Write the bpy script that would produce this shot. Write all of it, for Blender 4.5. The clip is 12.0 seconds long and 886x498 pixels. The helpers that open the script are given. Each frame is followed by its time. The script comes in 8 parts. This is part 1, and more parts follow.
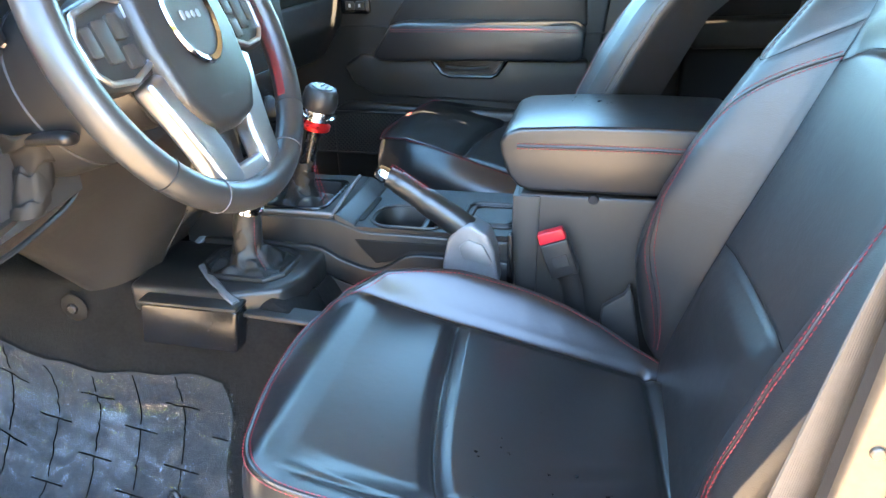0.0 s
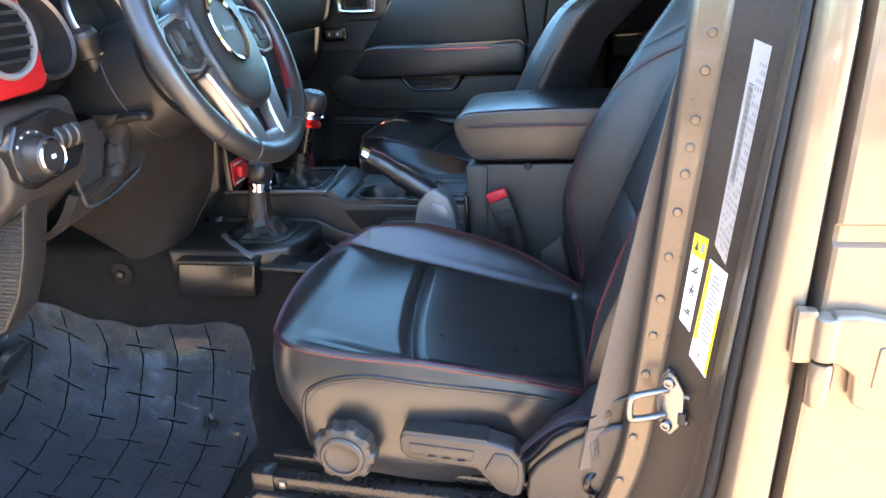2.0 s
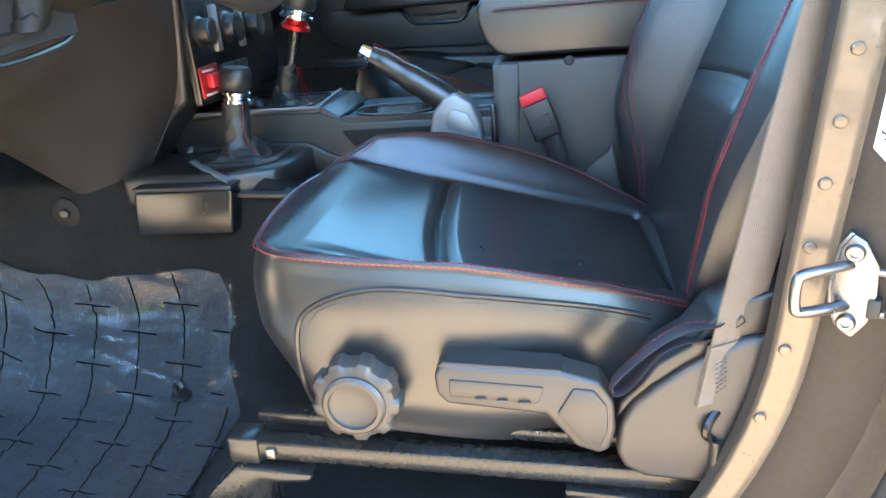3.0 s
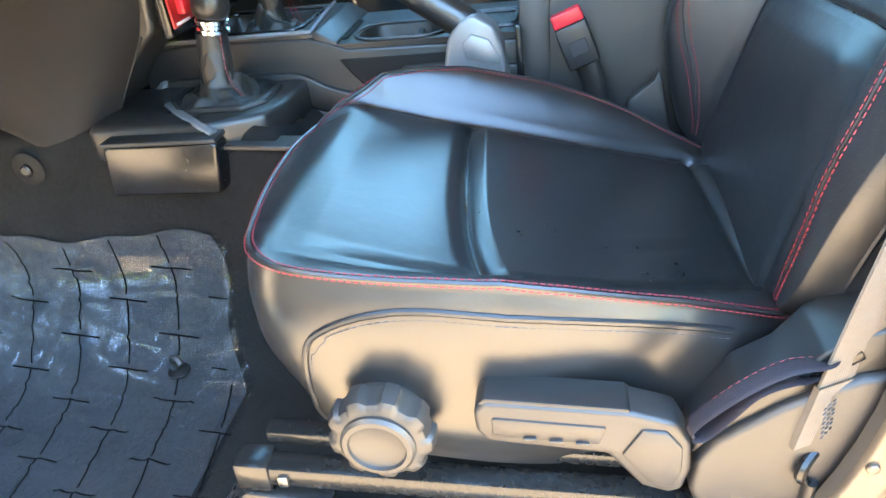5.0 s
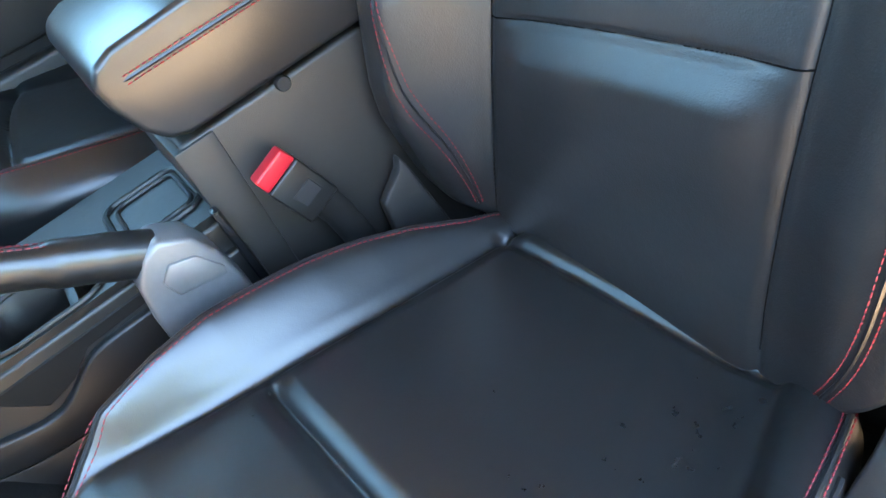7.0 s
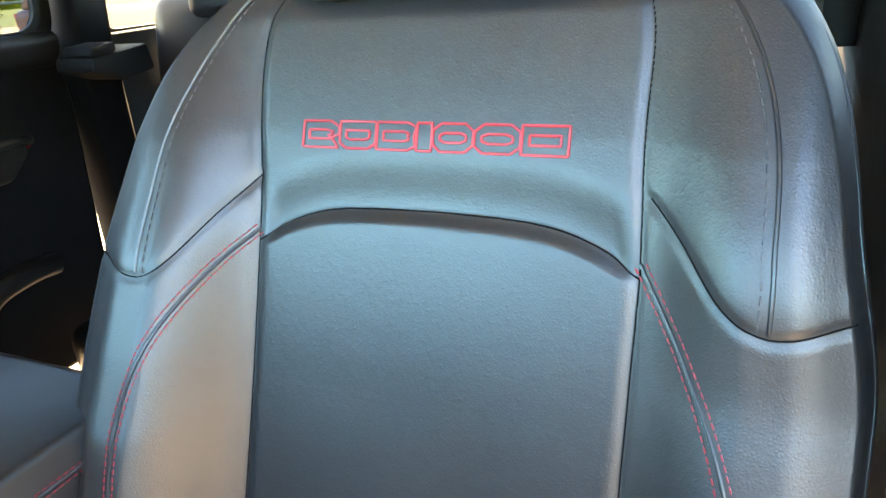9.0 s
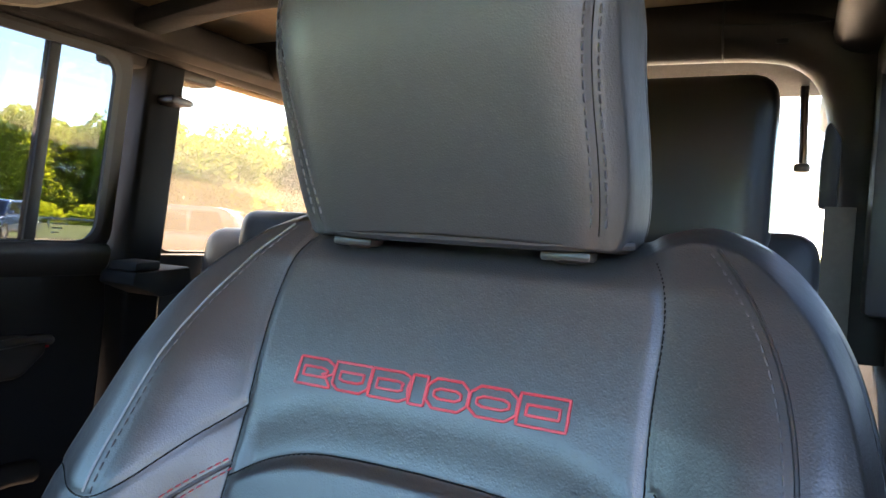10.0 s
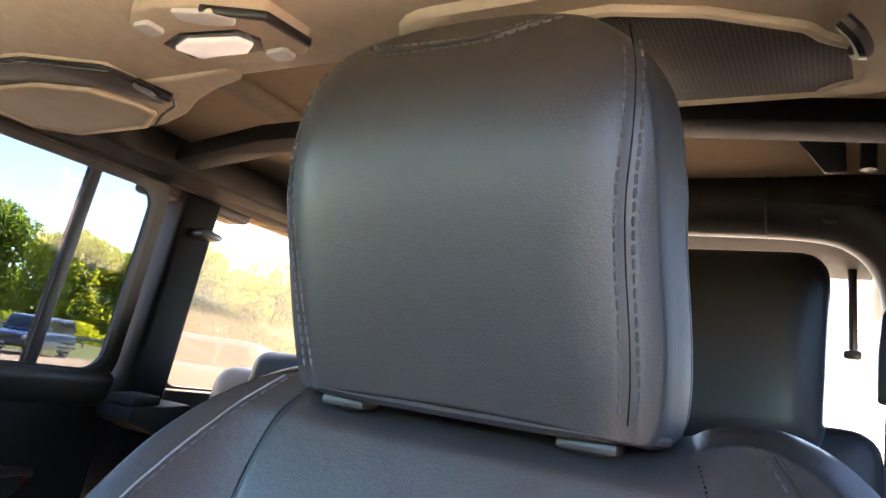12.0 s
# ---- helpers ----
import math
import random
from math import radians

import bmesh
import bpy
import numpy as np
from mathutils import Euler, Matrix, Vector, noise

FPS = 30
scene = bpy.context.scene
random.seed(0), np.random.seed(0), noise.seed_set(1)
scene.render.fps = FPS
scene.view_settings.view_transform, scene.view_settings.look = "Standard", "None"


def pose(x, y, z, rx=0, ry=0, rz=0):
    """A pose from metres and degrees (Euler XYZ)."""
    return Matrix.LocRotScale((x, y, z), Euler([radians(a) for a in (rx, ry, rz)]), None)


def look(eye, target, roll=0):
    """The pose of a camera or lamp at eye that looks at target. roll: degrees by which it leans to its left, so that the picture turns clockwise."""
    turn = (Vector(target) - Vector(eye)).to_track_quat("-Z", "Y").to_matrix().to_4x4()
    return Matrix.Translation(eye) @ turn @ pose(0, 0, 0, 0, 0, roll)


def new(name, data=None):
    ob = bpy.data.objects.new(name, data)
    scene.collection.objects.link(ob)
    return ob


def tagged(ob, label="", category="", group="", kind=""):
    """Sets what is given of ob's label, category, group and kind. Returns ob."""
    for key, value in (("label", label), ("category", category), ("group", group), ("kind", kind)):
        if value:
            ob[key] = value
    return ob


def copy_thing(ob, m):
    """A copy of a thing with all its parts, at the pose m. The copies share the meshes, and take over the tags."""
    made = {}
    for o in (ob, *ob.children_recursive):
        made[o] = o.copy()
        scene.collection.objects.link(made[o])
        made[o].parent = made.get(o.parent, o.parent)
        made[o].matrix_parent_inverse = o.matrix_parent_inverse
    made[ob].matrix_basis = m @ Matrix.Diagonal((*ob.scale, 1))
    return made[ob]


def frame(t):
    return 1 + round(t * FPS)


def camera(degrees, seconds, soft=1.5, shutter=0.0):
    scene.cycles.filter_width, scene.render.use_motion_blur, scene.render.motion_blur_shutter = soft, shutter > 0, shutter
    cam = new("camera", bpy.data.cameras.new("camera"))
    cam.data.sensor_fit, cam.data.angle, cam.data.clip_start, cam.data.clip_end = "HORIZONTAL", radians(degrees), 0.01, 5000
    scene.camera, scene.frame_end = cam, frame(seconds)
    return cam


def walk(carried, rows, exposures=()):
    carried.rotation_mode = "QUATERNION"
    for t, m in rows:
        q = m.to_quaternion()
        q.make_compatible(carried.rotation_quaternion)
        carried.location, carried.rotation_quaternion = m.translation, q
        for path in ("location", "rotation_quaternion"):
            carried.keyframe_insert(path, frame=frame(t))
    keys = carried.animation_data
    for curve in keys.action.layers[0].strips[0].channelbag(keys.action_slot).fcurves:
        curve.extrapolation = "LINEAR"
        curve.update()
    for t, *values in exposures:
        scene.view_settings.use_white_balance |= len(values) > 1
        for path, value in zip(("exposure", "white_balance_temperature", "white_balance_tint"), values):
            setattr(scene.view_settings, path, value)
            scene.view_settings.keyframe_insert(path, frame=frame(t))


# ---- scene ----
cam = camera(65.5, 12.0)
PATH = [
    (0, (0.147, -1.12, 1.571), (-0.259, 0.648, 0.729), -1.5),
    (0.5, (0.202, -1.328, 1.575), (-0.173, 0.466, 0.774), -2.2),
    (1, (0.228, -1.445, 1.565), (-0.138, 0.366, 0.798), -2.8),
    (1.5, (0.237, -1.471, 1.563), (-0.13, 0.344, 0.807), -3.1),
    (2, (0.238, -1.466, 1.559), (-0.118, 0.354, 0.811), -3.5),
    (2.5, (0.195, -1.399, 1.447), (-0.14, 0.434, 0.72), -4.2),
    (3, (0.13, -1.269, 1.305), (-0.204, 0.569, 0.589), -5.0),
    (3.2, (0.111, -1.215, 1.265), (-0.229, 0.623, 0.554), -5.3),
    (4.8, (0.082, -1.118, 1.262), (-0.281, 0.607, 0.316), -7.5),
    (5, (0.078, -1.094, 1.357), (-0.263, 0.585, 0.325), -7.1),
    (5.5, (0.059, -1.039, 1.455), (-0.27, 0.58, 0.328), -9.6),
    (6, (0.047, -0.927, 1.447), (-0.186, 0.666, 0.26), -16.2),
    (6.5, (0.047, -0.798, 1.408), (0.031, 0.806, 0.215), -24.0),
    (6.7, (0.029, -0.76, 1.428), (0.202, 0.765, 0.146), -26.5),
    (8.3, (-0.045, -0.558, 1.573), (1.345, 0.235, 0.415), -10.0),
    (8.5, (-0.038, -0.557, 1.590), (1.444, 0.223, 0.528), -8.4),
    (9, (-0.014, -0.547, 1.627), (1.661, 0.224, 0.853), -4.4),
    (9.5, (0.009, -0.547, 1.644), (1.781, 0.278, 1.222), -0.3),
    (10, (0.016, -0.559, 1.617), (1.799, 0.345, 1.573), 3.6),
    (10.5, (0.01, -0.576, 1.597), (1.753, 0.386, 1.781), 6.5),
    (11, (0.009, -0.581, 1.59), (1.715, 0.413, 1.906), 8.1),
    (11.5, (0.012, -0.578, 1.597), (1.702, 0.427, 1.963), 8.8),
    (12, (0.084, -0.543, 1.63), (1.768, 0.466, 2.011), 8.7),
]
walk(cam, [(t, look(eye, target, roll)) for t, eye, target, roll in PATH],
     exposures=[(0, 5.45, 8300, 8), (0.5, 5.02, 8550, 13), (1, 4.4, 7800, 17), (2, 4.35, 7700, 13), (2.5, 4.45, 7500, 9), (3.2, 5.04, 7300, 0), (5, 5.38, 8100, 2), (5.5, 5.62, 8200, 0), (6.5, 5.45, 8600, 3), (8.5, 5.52, 9700, 13), (9, 5.5, 9800, 7), (9.5, 5.02, 9100, 20), (10, 4.59, 8600, 18), (10.5, 4.63, 8500, 15), (11, 4.83, 7950, 12), (12, 4.78, 7900, 22)])

# ---- world and sun ----
SUN_AZ, SUN_EL = radians(9), radians(40)  # azimuth from +x towards +y
world = bpy.data.worlds.new("sky")
scene.world = world
world.use_nodes = True
wn = world.node_tree
sky = wn.nodes.new("ShaderNodeTexSky")
sky.sky_type = "NISHITA"
sky.sun_disc = False
sky.sun_elevation, sky.sun_rotation = SUN_EL, radians(90) - SUN_AZ
sky.air_density, sky.dust_density, sky.ozone_density = 1.0, 0.08, 6.0
wn.links.new(sky.outputs[0], wn.nodes["Background"].inputs[0])
wn.nodes["Background"].inputs[1].default_value = 0.15
sun = new("sun", bpy.data.lights.new("sun", "SUN"))
sun.data.energy, sun.data.angle, sun.data.color = 4.5, radians(0.55), (1.0, 0.89, 0.74)
sun_way = Vector((math.cos(SUN_EL) * math.cos(SUN_AZ), math.cos(SUN_EL) * math.sin(SUN_AZ), math.sin(SUN_EL)))
sun.matrix_world = look(sun_way * 30, (0, 0, 0))


# ---- materials ----
def material(name, color, rough=0.5, metal=0.0, bumps=(), vary=0.0, vary_scale=8.0, rough_vary=0.0, coat=0.0, coat_rough=0.04, spec=0.5, sheen=0.0, per_object=0.0):
    """Principled material. bumps: (kind, scale, strength, distance). vary: soft spread of the colour at two sizes."""
    m = bpy.data.materials.new(name)
    m.use_nodes = True
    nt = m.node_tree
    b = nt.nodes["Principled BSDF"]
    b.inputs["Base Color"].default_value = (*color, 1)
    b.inputs["Roughness"].default_value = rough
    b.inputs["Metallic"].default_value = metal
    b.inputs["Coat Weight"].default_value = coat
    b.inputs["Coat Roughness"].default_value = coat_rough
    b.inputs["Specular IOR Level"].default_value = spec
    b.inputs["Sheen Weight"].default_value = sheen
    tc = nt.nodes.new("ShaderNodeTexCoord")
    if vary or rough_vary:
        n1 = nt.nodes.new("ShaderNodeTexNoise")
        n1.inputs["Scale"].default_value = vary_scale
        n1.inputs["Detail"].default_value = 5
        n2 = nt.nodes.new("ShaderNodeTexNoise")
        n2.inputs["Scale"].default_value = vary_scale * 14
        n2.inputs["Detail"].default_value = 3
        mixn = nt.nodes.new("ShaderNodeMath")
        mixn.operation = "ADD"
        for n, s in ((n1, 0), (n2, 1)):
            nt.links.new(tc.outputs["Object"], n.inputs["Vector"])
            nt.links.new(n.outputs["Fac"], mixn.inputs[s])
    if vary:
        mr = nt.nodes.new("ShaderNodeMapRange")
        mr.inputs["From Min"].default_value, mr.inputs["From Max"].default_value = 0.6, 1.4
        mr.inputs["To Min"].default_value, mr.inputs["To Max"].default_value = 1 - vary, 1 + vary
        nt.links.new(mixn.outputs[0], mr.inputs[0])
        mul = nt.nodes.new("ShaderNodeVectorMath")
        mul.operation = "SCALE"
        mul.inputs[0].default_value = color
        nt.links.new(mr.outputs[0], mul.inputs["Scale"])
        last = mul.outputs[0]
        if per_object:
            oi = nt.nodes.new("ShaderNodeObjectInfo")
            pr = nt.nodes.new("ShaderNodeMapRange")
            pr.inputs["To Min"].default_value, pr.inputs["To Max"].default_value = 1 - per_object, 1 + per_object
            nt.links.new(oi.outputs["Random"], pr.inputs[0])
            mul2 = nt.nodes.new("ShaderNodeVectorMath")
            mul2.operation = "SCALE"
            nt.links.new(last, mul2.inputs[0])
            nt.links.new(pr.outputs[0], mul2.inputs["Scale"])
            last = mul2.outputs[0]
        nt.links.new(last, b.inputs["Base Color"])
    if rough_vary:
        rr = nt.nodes.new("ShaderNodeMapRange")
        rr.inputs["From Min"].default_value, rr.inputs["From Max"].default_value = 0.6, 1.4
        rr.inputs["To Min"].default_value, rr.inputs["To Max"].default_value = max(0.02, rough - rough_vary), min(1, rough + rough_vary)
        nt.links.new(mixn.outputs[0], rr.inputs[0])
        nt.links.new(rr.outputs[0], b.inputs["Roughness"])
    last = None
    for kind, scale, strength, distance in bumps:
        bump = nt.nodes.new("ShaderNodeBump")
        bump.inputs["Strength"].default_value, bump.inputs["Distance"].default_value = strength, distance
        if kind == "noise":
            tx = nt.nodes.new("ShaderNodeTexNoise")
            tx.inputs["Detail"].default_value = 6
            out = tx.outputs["Fac"]
        elif kind == "cells":
            tx = nt.nodes.new("ShaderNodeTexVoronoi")
            tx.feature = "DISTANCE_TO_EDGE"
            out = tx.outputs["Distance"]
        elif kind == "dots":
            tx = nt.nodes.new("ShaderNodeTexVoronoi")
            tx.inputs["Randomness"].default_value = 0.15
            out = tx.outputs["Distance"]
        else:
            tx = nt.nodes.new("ShaderNodeTexWave")
            tx.bands_direction = kind
            out = tx.outputs["Fac"]
        tx.inputs["Scale"].default_value = scale
        nt.links.new(tc.outputs["Object"], tx.inputs["Vector"])
        nt.links.new(out, bump.inputs["Height"])
        if last:
            nt.links.new(last, bump.inputs["Normal"])
        last = bump.outputs[0]
    if last:
        nt.links.new(last, b.inputs["Normal"])
    return m


def mesh_cloth(name, color, scale):
    """A perforated sheet: dark round holes in rows."""
    m = material(name, color, 0.5, vary=0.15, vary_scale=40)
    nt = m.node_tree
    tc, tx, lt, mx = (nt.nodes.new("ShaderNode" + k) for k in ("TexCoord", "TexVoronoi", "MapRange", "Mix"))
    mx.data_type = "RGBA"
    tx.inputs["Scale"].default_value, tx.inputs["Randomness"].default_value = scale, 0.0
    lt.inputs["From Min"].default_value, lt.inputs["From Max"].default_value = 0.34, 0.46
    b = nt.nodes["Principled BSDF"]
    src = b.inputs["Base Color"].links[0].from_socket
    nt.links.new(tc.outputs["Object"], tx.inputs["Vector"])
    nt.links.new(tx.outputs["Distance"], lt.inputs[0])
    nt.links.new(lt.outputs[0], mx.inputs["Factor"])
    mx.inputs["A"].default_value = (0.004, 0.004, 0.004, 1)
    nt.links.new(src, mx.inputs["B"])
    for i in mx.inputs:
        if i.name == "A" and i.type == "RGBA":
            i.default_value = (0.004, 0.004, 0.004, 1)
        if i.name == "B" and i.type == "RGBA":
            nt.links.new(src, i)
    for o in mx.outputs:
        if o.type == "RGBA":
            nt.links.new(o, b.inputs["Base Color"])
    return m


def glass(name, color, rough=0.0, amount=1.0):
    """Thin clear sheet: mostly see-through, with a clear mirror on top."""
    m = bpy.data.materials.new(name)
    m.use_nodes = True
    nt = m.node_tree
    nt.nodes.remove(nt.nodes["Principled BSDF"])
    tr, gl, mx, fr = (nt.nodes.new("ShaderNode" + k) for k in ("BsdfTransparent", "BsdfGlossy", "MixShader", "LayerWeight"))
    tr.inputs[0].default_value = (*color, 1)
    gl.inputs["Roughness"].default_value = rough
    fr.inputs["Blend"].default_value = 0.5
    pw, ma = nt.nodes.new("ShaderNodeMath"), nt.nodes.new("ShaderNodeMath")
    pw.operation, ma.operation = "POWER", "MULTIPLY_ADD"
    pw.inputs[1].default_value = 5.0
    ma.inputs[1].default_value, ma.inputs[2].default_value = 0.92, 0.04 * amount
    nt.links.new(fr.outputs["Facing"], pw.inputs[0])
    nt.links.new(pw.outputs[0], ma.inputs[0])
    nt.links.new(ma.outputs[0], mx.inputs[0])
    nt.links.new(tr.outputs[0], mx.inputs[1])
    nt.links.new(gl.outputs[0], mx.inputs[2])
    nt.links.new(mx.outputs[0], nt.nodes["Material Output"].inputs[0])
    return m


LEATHER = material("black_leather", (0.0125, 0.0127, 0.013), 0.30, bumps=(("cells", 440, 0.20, 0.0004), ("noise", 190, 0.10, 0.0008), ("noise", 55, 0.10, 0.002), ("noise", 9, 0.10, 0.006)), vary=0.15, vary_scale=5, rough_vary=0.03, spec=0.75)
LEATHER_SOFT = material("satin_black_leather", (0.021, 0.0207, 0.0208), 0.41, bumps=(("cells", 420, 0.38, 0.0006), ("noise", 180, 0.22, 0.0009), ("noise", 40, 0.09, 0.002), ("noise", 12, 0.08, 0.005)), vary=0.15, vary_scale=5, rough_vary=0.05, spec=0.52)
LEATHER_BACK = material("grained_black_leather", (0.0155, 0.0155, 0.0158), 0.37, bumps=(("cells", 400, 0.34, 0.0006), ("noise", 170, 0.22, 0.0009), ("noise", 50, 0.10, 0.002), ("noise", 9, 0.10, 0.006)), vary=0.18, vary_scale=5, rough_vary=0.05, spec=0.68)
LEATHER_SMOOTH = material("smooth_black_leather", (0.013, 0.013, 0.0135), 0.31, bumps=(("cells", 480, 0.14, 0.0006), ("noise", 40, 0.05, 0.002), ("noise", 12, 0.08, 0.005)), vary=0.15, vary_scale=5, rough_vary=0.03, spec=0.7)
LEATHER_RIM = material("rim_leather", (0.019, 0.0185, 0.018), 0.36, bumps=(("cells", 500, 0.15, 0.0004),), vary=0.15, rough_vary=0.05, spec=0.7)
VINYL = material("grey_vinyl", (0.030, 0.028, 0.027), 0.46, bumps=(("cells", 330, 0.35, 0.0008), ("noise", 25, 0.1, 0.003)), vary=0.1, rough_vary=0.05)
THREAD_RED = material("red_thread", (0.26, 0.020, 0.028), 0.65, vary=0.2, vary_scale=60)
THREAD_BRIGHT = material("bright_red_thread", (0.42, 0.028, 0.040), 0.6, vary=0.15, vary_scale=60)
THREAD_GREY = material("grey_thread", (0.055, 0.052, 0.056), 0.7, vary=0.2, vary_scale=60)
THREAD_DARK = material("dark_thread", (0.004, 0.004, 0.0045), 0.95, spec=0.05)
PLASTIC = material("black_plastic", (0.014, 0.0132, 0.0128), 0.38, bumps=(("cells", 600, 0.35, 0.0006), ("noise", 90, 0.12, 0.001)), vary=0.12, rough_vary=0.06, spec=0.55)
PLASTIC_GREY = material("dark_grey_plastic", (0.025, 0.022, 0.020), 0.42, bumps=(("cells", 520, 0.4, 0.0006), ("noise", 70, 0.1, 0.001)), vary=0.12, rough_vary=0.06, spec=0.55)
PLASTIC_GLOSS = material("gloss_black_plastic", (0.007, 0.007, 0.0075), 0.24, vary=0.1, rough_vary=0.05)
RUBBER = material("black_rubber", (0.014, 0.014, 0.015), 0.6, bumps=(("noise", 120, 0.2, 0.001),), vary=0.15)
SILVER = material("satin_silver_trim", (0.48, 0.48, 0.49), 0.34, 1.0, bumps=(("noise", 200, 0.03, 0.0005),), rough_vary=0.06)
SILVER_PAINT = material("silver_grey_paint", (0.21, 0.21, 0.215), 0.38, 0.45, vary=0.08, rough_vary=0.05)
CHROME = material("chrome", (0.75, 0.75, 0.76), 0.1, 1.0, rough_vary=0.04)
STEEL = material("zinc_steel", (0.22, 0.22, 0.23), 0.34, 1.0, bumps=(("noise", 140, 0.1, 0.0006),), vary=0.15, rough_vary=0.1)
DARK_STEEL = material("black_painted_steel", (0.012, 0.0115, 0.011), 0.26, 0.0, bumps=(("noise", 60, 0.05, 0.002),), vary=0.25, rough_vary=0.08)
RED_METAL = material("red_anodised_metal", (0.50, 0.012, 0.014), 0.28, 0.7, rough_vary=0.05)
RED_TRIM = material("red_dash_trim", (0.33, 0.010, 0.012), 0.34, 0.15, bumps=(("noise", 300, 0.05, 0.0004),), vary=0.1, rough_vary=0.05)
RED_BUTTON = material("red_button_plastic", (0.60, 0.018, 0.030), 0.35, vary=0.08, rough_vary=0.05)
CARPET = material("charcoal_carpet", (0.014, 0.0132, 0.0125), 0.95, bumps=(("noise", 700, 0.9, 0.002), ("noise", 130, 0.5, 0.003)), vary=0.35, vary_scale=14, spec=0.12)
MAT_FABRIC = material("grey_floor_mat", (0.038, 0.038, 0.040), 0.9, bumps=(("noise", 500, 0.8, 0.002),), vary=0.25, vary_scale=12, spec=0.15)
PRINT = material("black_print", (0.004, 0.004, 0.0045), 0.9, spec=0.05)
BOOT_LEATHER = material("matte_boot_leather", (0.014, 0.0135, 0.013), 0.48, bumps=(("cells", 500, 0.3, 0.0006), ("noise", 70, 0.25, 0.003)), vary=0.2, rough_vary=0.06, spec=0.5)
PAINT = material("beige_metallic_paint", (0.215, 0.165, 0.115), 0.32, 0.5, bumps=(("noise", 900, 0.03, 0.0003),), vary=0.05, vary_scale=3, rough_vary=0.04, coat=1.0)
# dark base stands for the shade and dark cabin mirrored in the beige jamb
PAINT_SHADED = material("shaded_jamb_paint", (0.022, 0.016, 0.012), 0.48, 0.0, bumps=(("noise", 30, 0.10, 0.004),), vary=0.45, vary_scale=14, rough_vary=0.12, spec=0.3)
FRAME_PAINT = material("dark_brown_frame_paint", (0.016, 0.0125, 0.0105), 0.42, bumps=(("noise", 40, 0.05, 0.003),), vary=0.2, rough_vary=0.08, spec=0.25)
MATTE_TRIM = material("matte_black_trim", (0.0095, 0.0085, 0.0078), 0.62, bumps=(("cells", 500, 0.3, 0.0005),), vary=0.2, rough_vary=0.08, spec=0.25)
HEADLINER = material("beige_headliner", (0.40, 0.32, 0.235), 0.9, bumps=(("noise", 500, 0.3, 0.001),), vary=0.12, vary_scale=4)
PILLAR_TRIM = material("deep_black_trim", (0.008, 0.007, 0.0065), 0.75, bumps=(("cells", 500, 0.3, 0.0005),), vary=0.2, rough_vary=0.08, spec=0.08)
ROOF_SHELL = material("tan_roof_shell", (0.50, 0.37, 0.245), 0.8, bumps=(("noise", 350, 0.4, 0.001),), vary=0.1, vary_scale=5)
PAD = material("black_padded_vinyl", (0.020, 0.0155, 0.0125), 0.55, bumps=(("cells", 300, 0.3, 0.0007), ("noise", 20, 0.1, 0.004)), vary=0.12, spec=0.35)
WEBBING = material("grey_seat_belt_webbing", (0.12, 0.098, 0.078), 0.65, bumps=(("Y", 380, 0.35, 0.0006), ("noise", 300, 0.3, 0.0006)), vary=0.12, spec=0.3)
WEBBING_DARK = material("dark_purple_webbing", (0.030, 0.023, 0.027), 0.6, bumps=(("Y", 380, 0.35, 0.0006), ("noise", 300, 0.3, 0.0006)), vary=0.15, spec=0.3)
PAINT_JAMB = material("beige_jamb_paint", (0.12, 0.089, 0.061), 0.34, 0.35, bumps=(("noise", 40, 0.06, 0.003),), vary=0.18, vary_scale=12, rough_vary=0.08, coat=0.4)
WHITE = material("white_label", (0.75, 0.75, 0.73), 0.45, vary=0.04)
FOIL = material("silver_film_label", (0.26, 0.27, 0.28), 0.38, 0.5, vary=0.1, vary_scale=30, rough_vary=0.08)
YELLOW = material("yellow_label", (0.75, 0.50, 0.02), 0.45, vary=0.05)
INK = material("ink", (0.02, 0.02, 0.022), 0.6)
INK_GREY = material("grey_ink", (0.16, 0.17, 0.18), 0.6)
LENS = material("lamp_lens", (0.50, 0.48, 0.45), 0.2, vary=0.05)
GRILLE_BEIGE = mesh_cloth("beige_speaker_mesh", (0.30, 0.25, 0.18), 210)
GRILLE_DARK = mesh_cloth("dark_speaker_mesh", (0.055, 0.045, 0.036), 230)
LAMP_ON = material("lit_lamp_lens", (0.5, 0.49, 0.47), 0.25)
LAMP_ON.node_tree.nodes["Principled BSDF"].inputs["Emission Color"].default_value = (1.0, 0.93, 0.85, 1)
LAMP_ON.node_tree.nodes["Principled BSDF"].inputs["Emission Strength"].default_value = 0.018
WHITE_PRINT = material("white_print", (0.6, 0.6, 0.6), 0.5)
GLASS = glass("clear_glass", (0.96, 0.975, 0.96))
GLASS_PRIVACY = glass("grey_privacy_glass", (0.275, 0.29, 0.30))
GLASS_GREEN = glass("green_tinted_glass", (0.80, 0.945, 0.93))
GLASS_TINT = glass("dusty_tinted_glass", (0.49, 0.445, 0.395))
nt = GLASS_TINT.node_tree
_d, _x = nt.nodes.new("ShaderNodeBsdfTranslucent"), nt.nodes.new("ShaderNodeMixShader")
_d.inputs[0].default_value = (0.85, 0.72, 0.55, 1)
_x.inputs[0].default_value = 0.06
nt.links.new(nt.nodes["Material Output"].inputs[0].links[0].from_socket, _x.inputs[1])
nt.links.new(_d.outputs[0], _x.inputs[2])
nt.links.new(_x.outputs[0], nt.nodes["Material Output"].inputs[0])
FILM = glass("clear_plastic_film", (0.93, 0.94, 0.95), 0.035, 0.48)
nt = FILM.node_tree
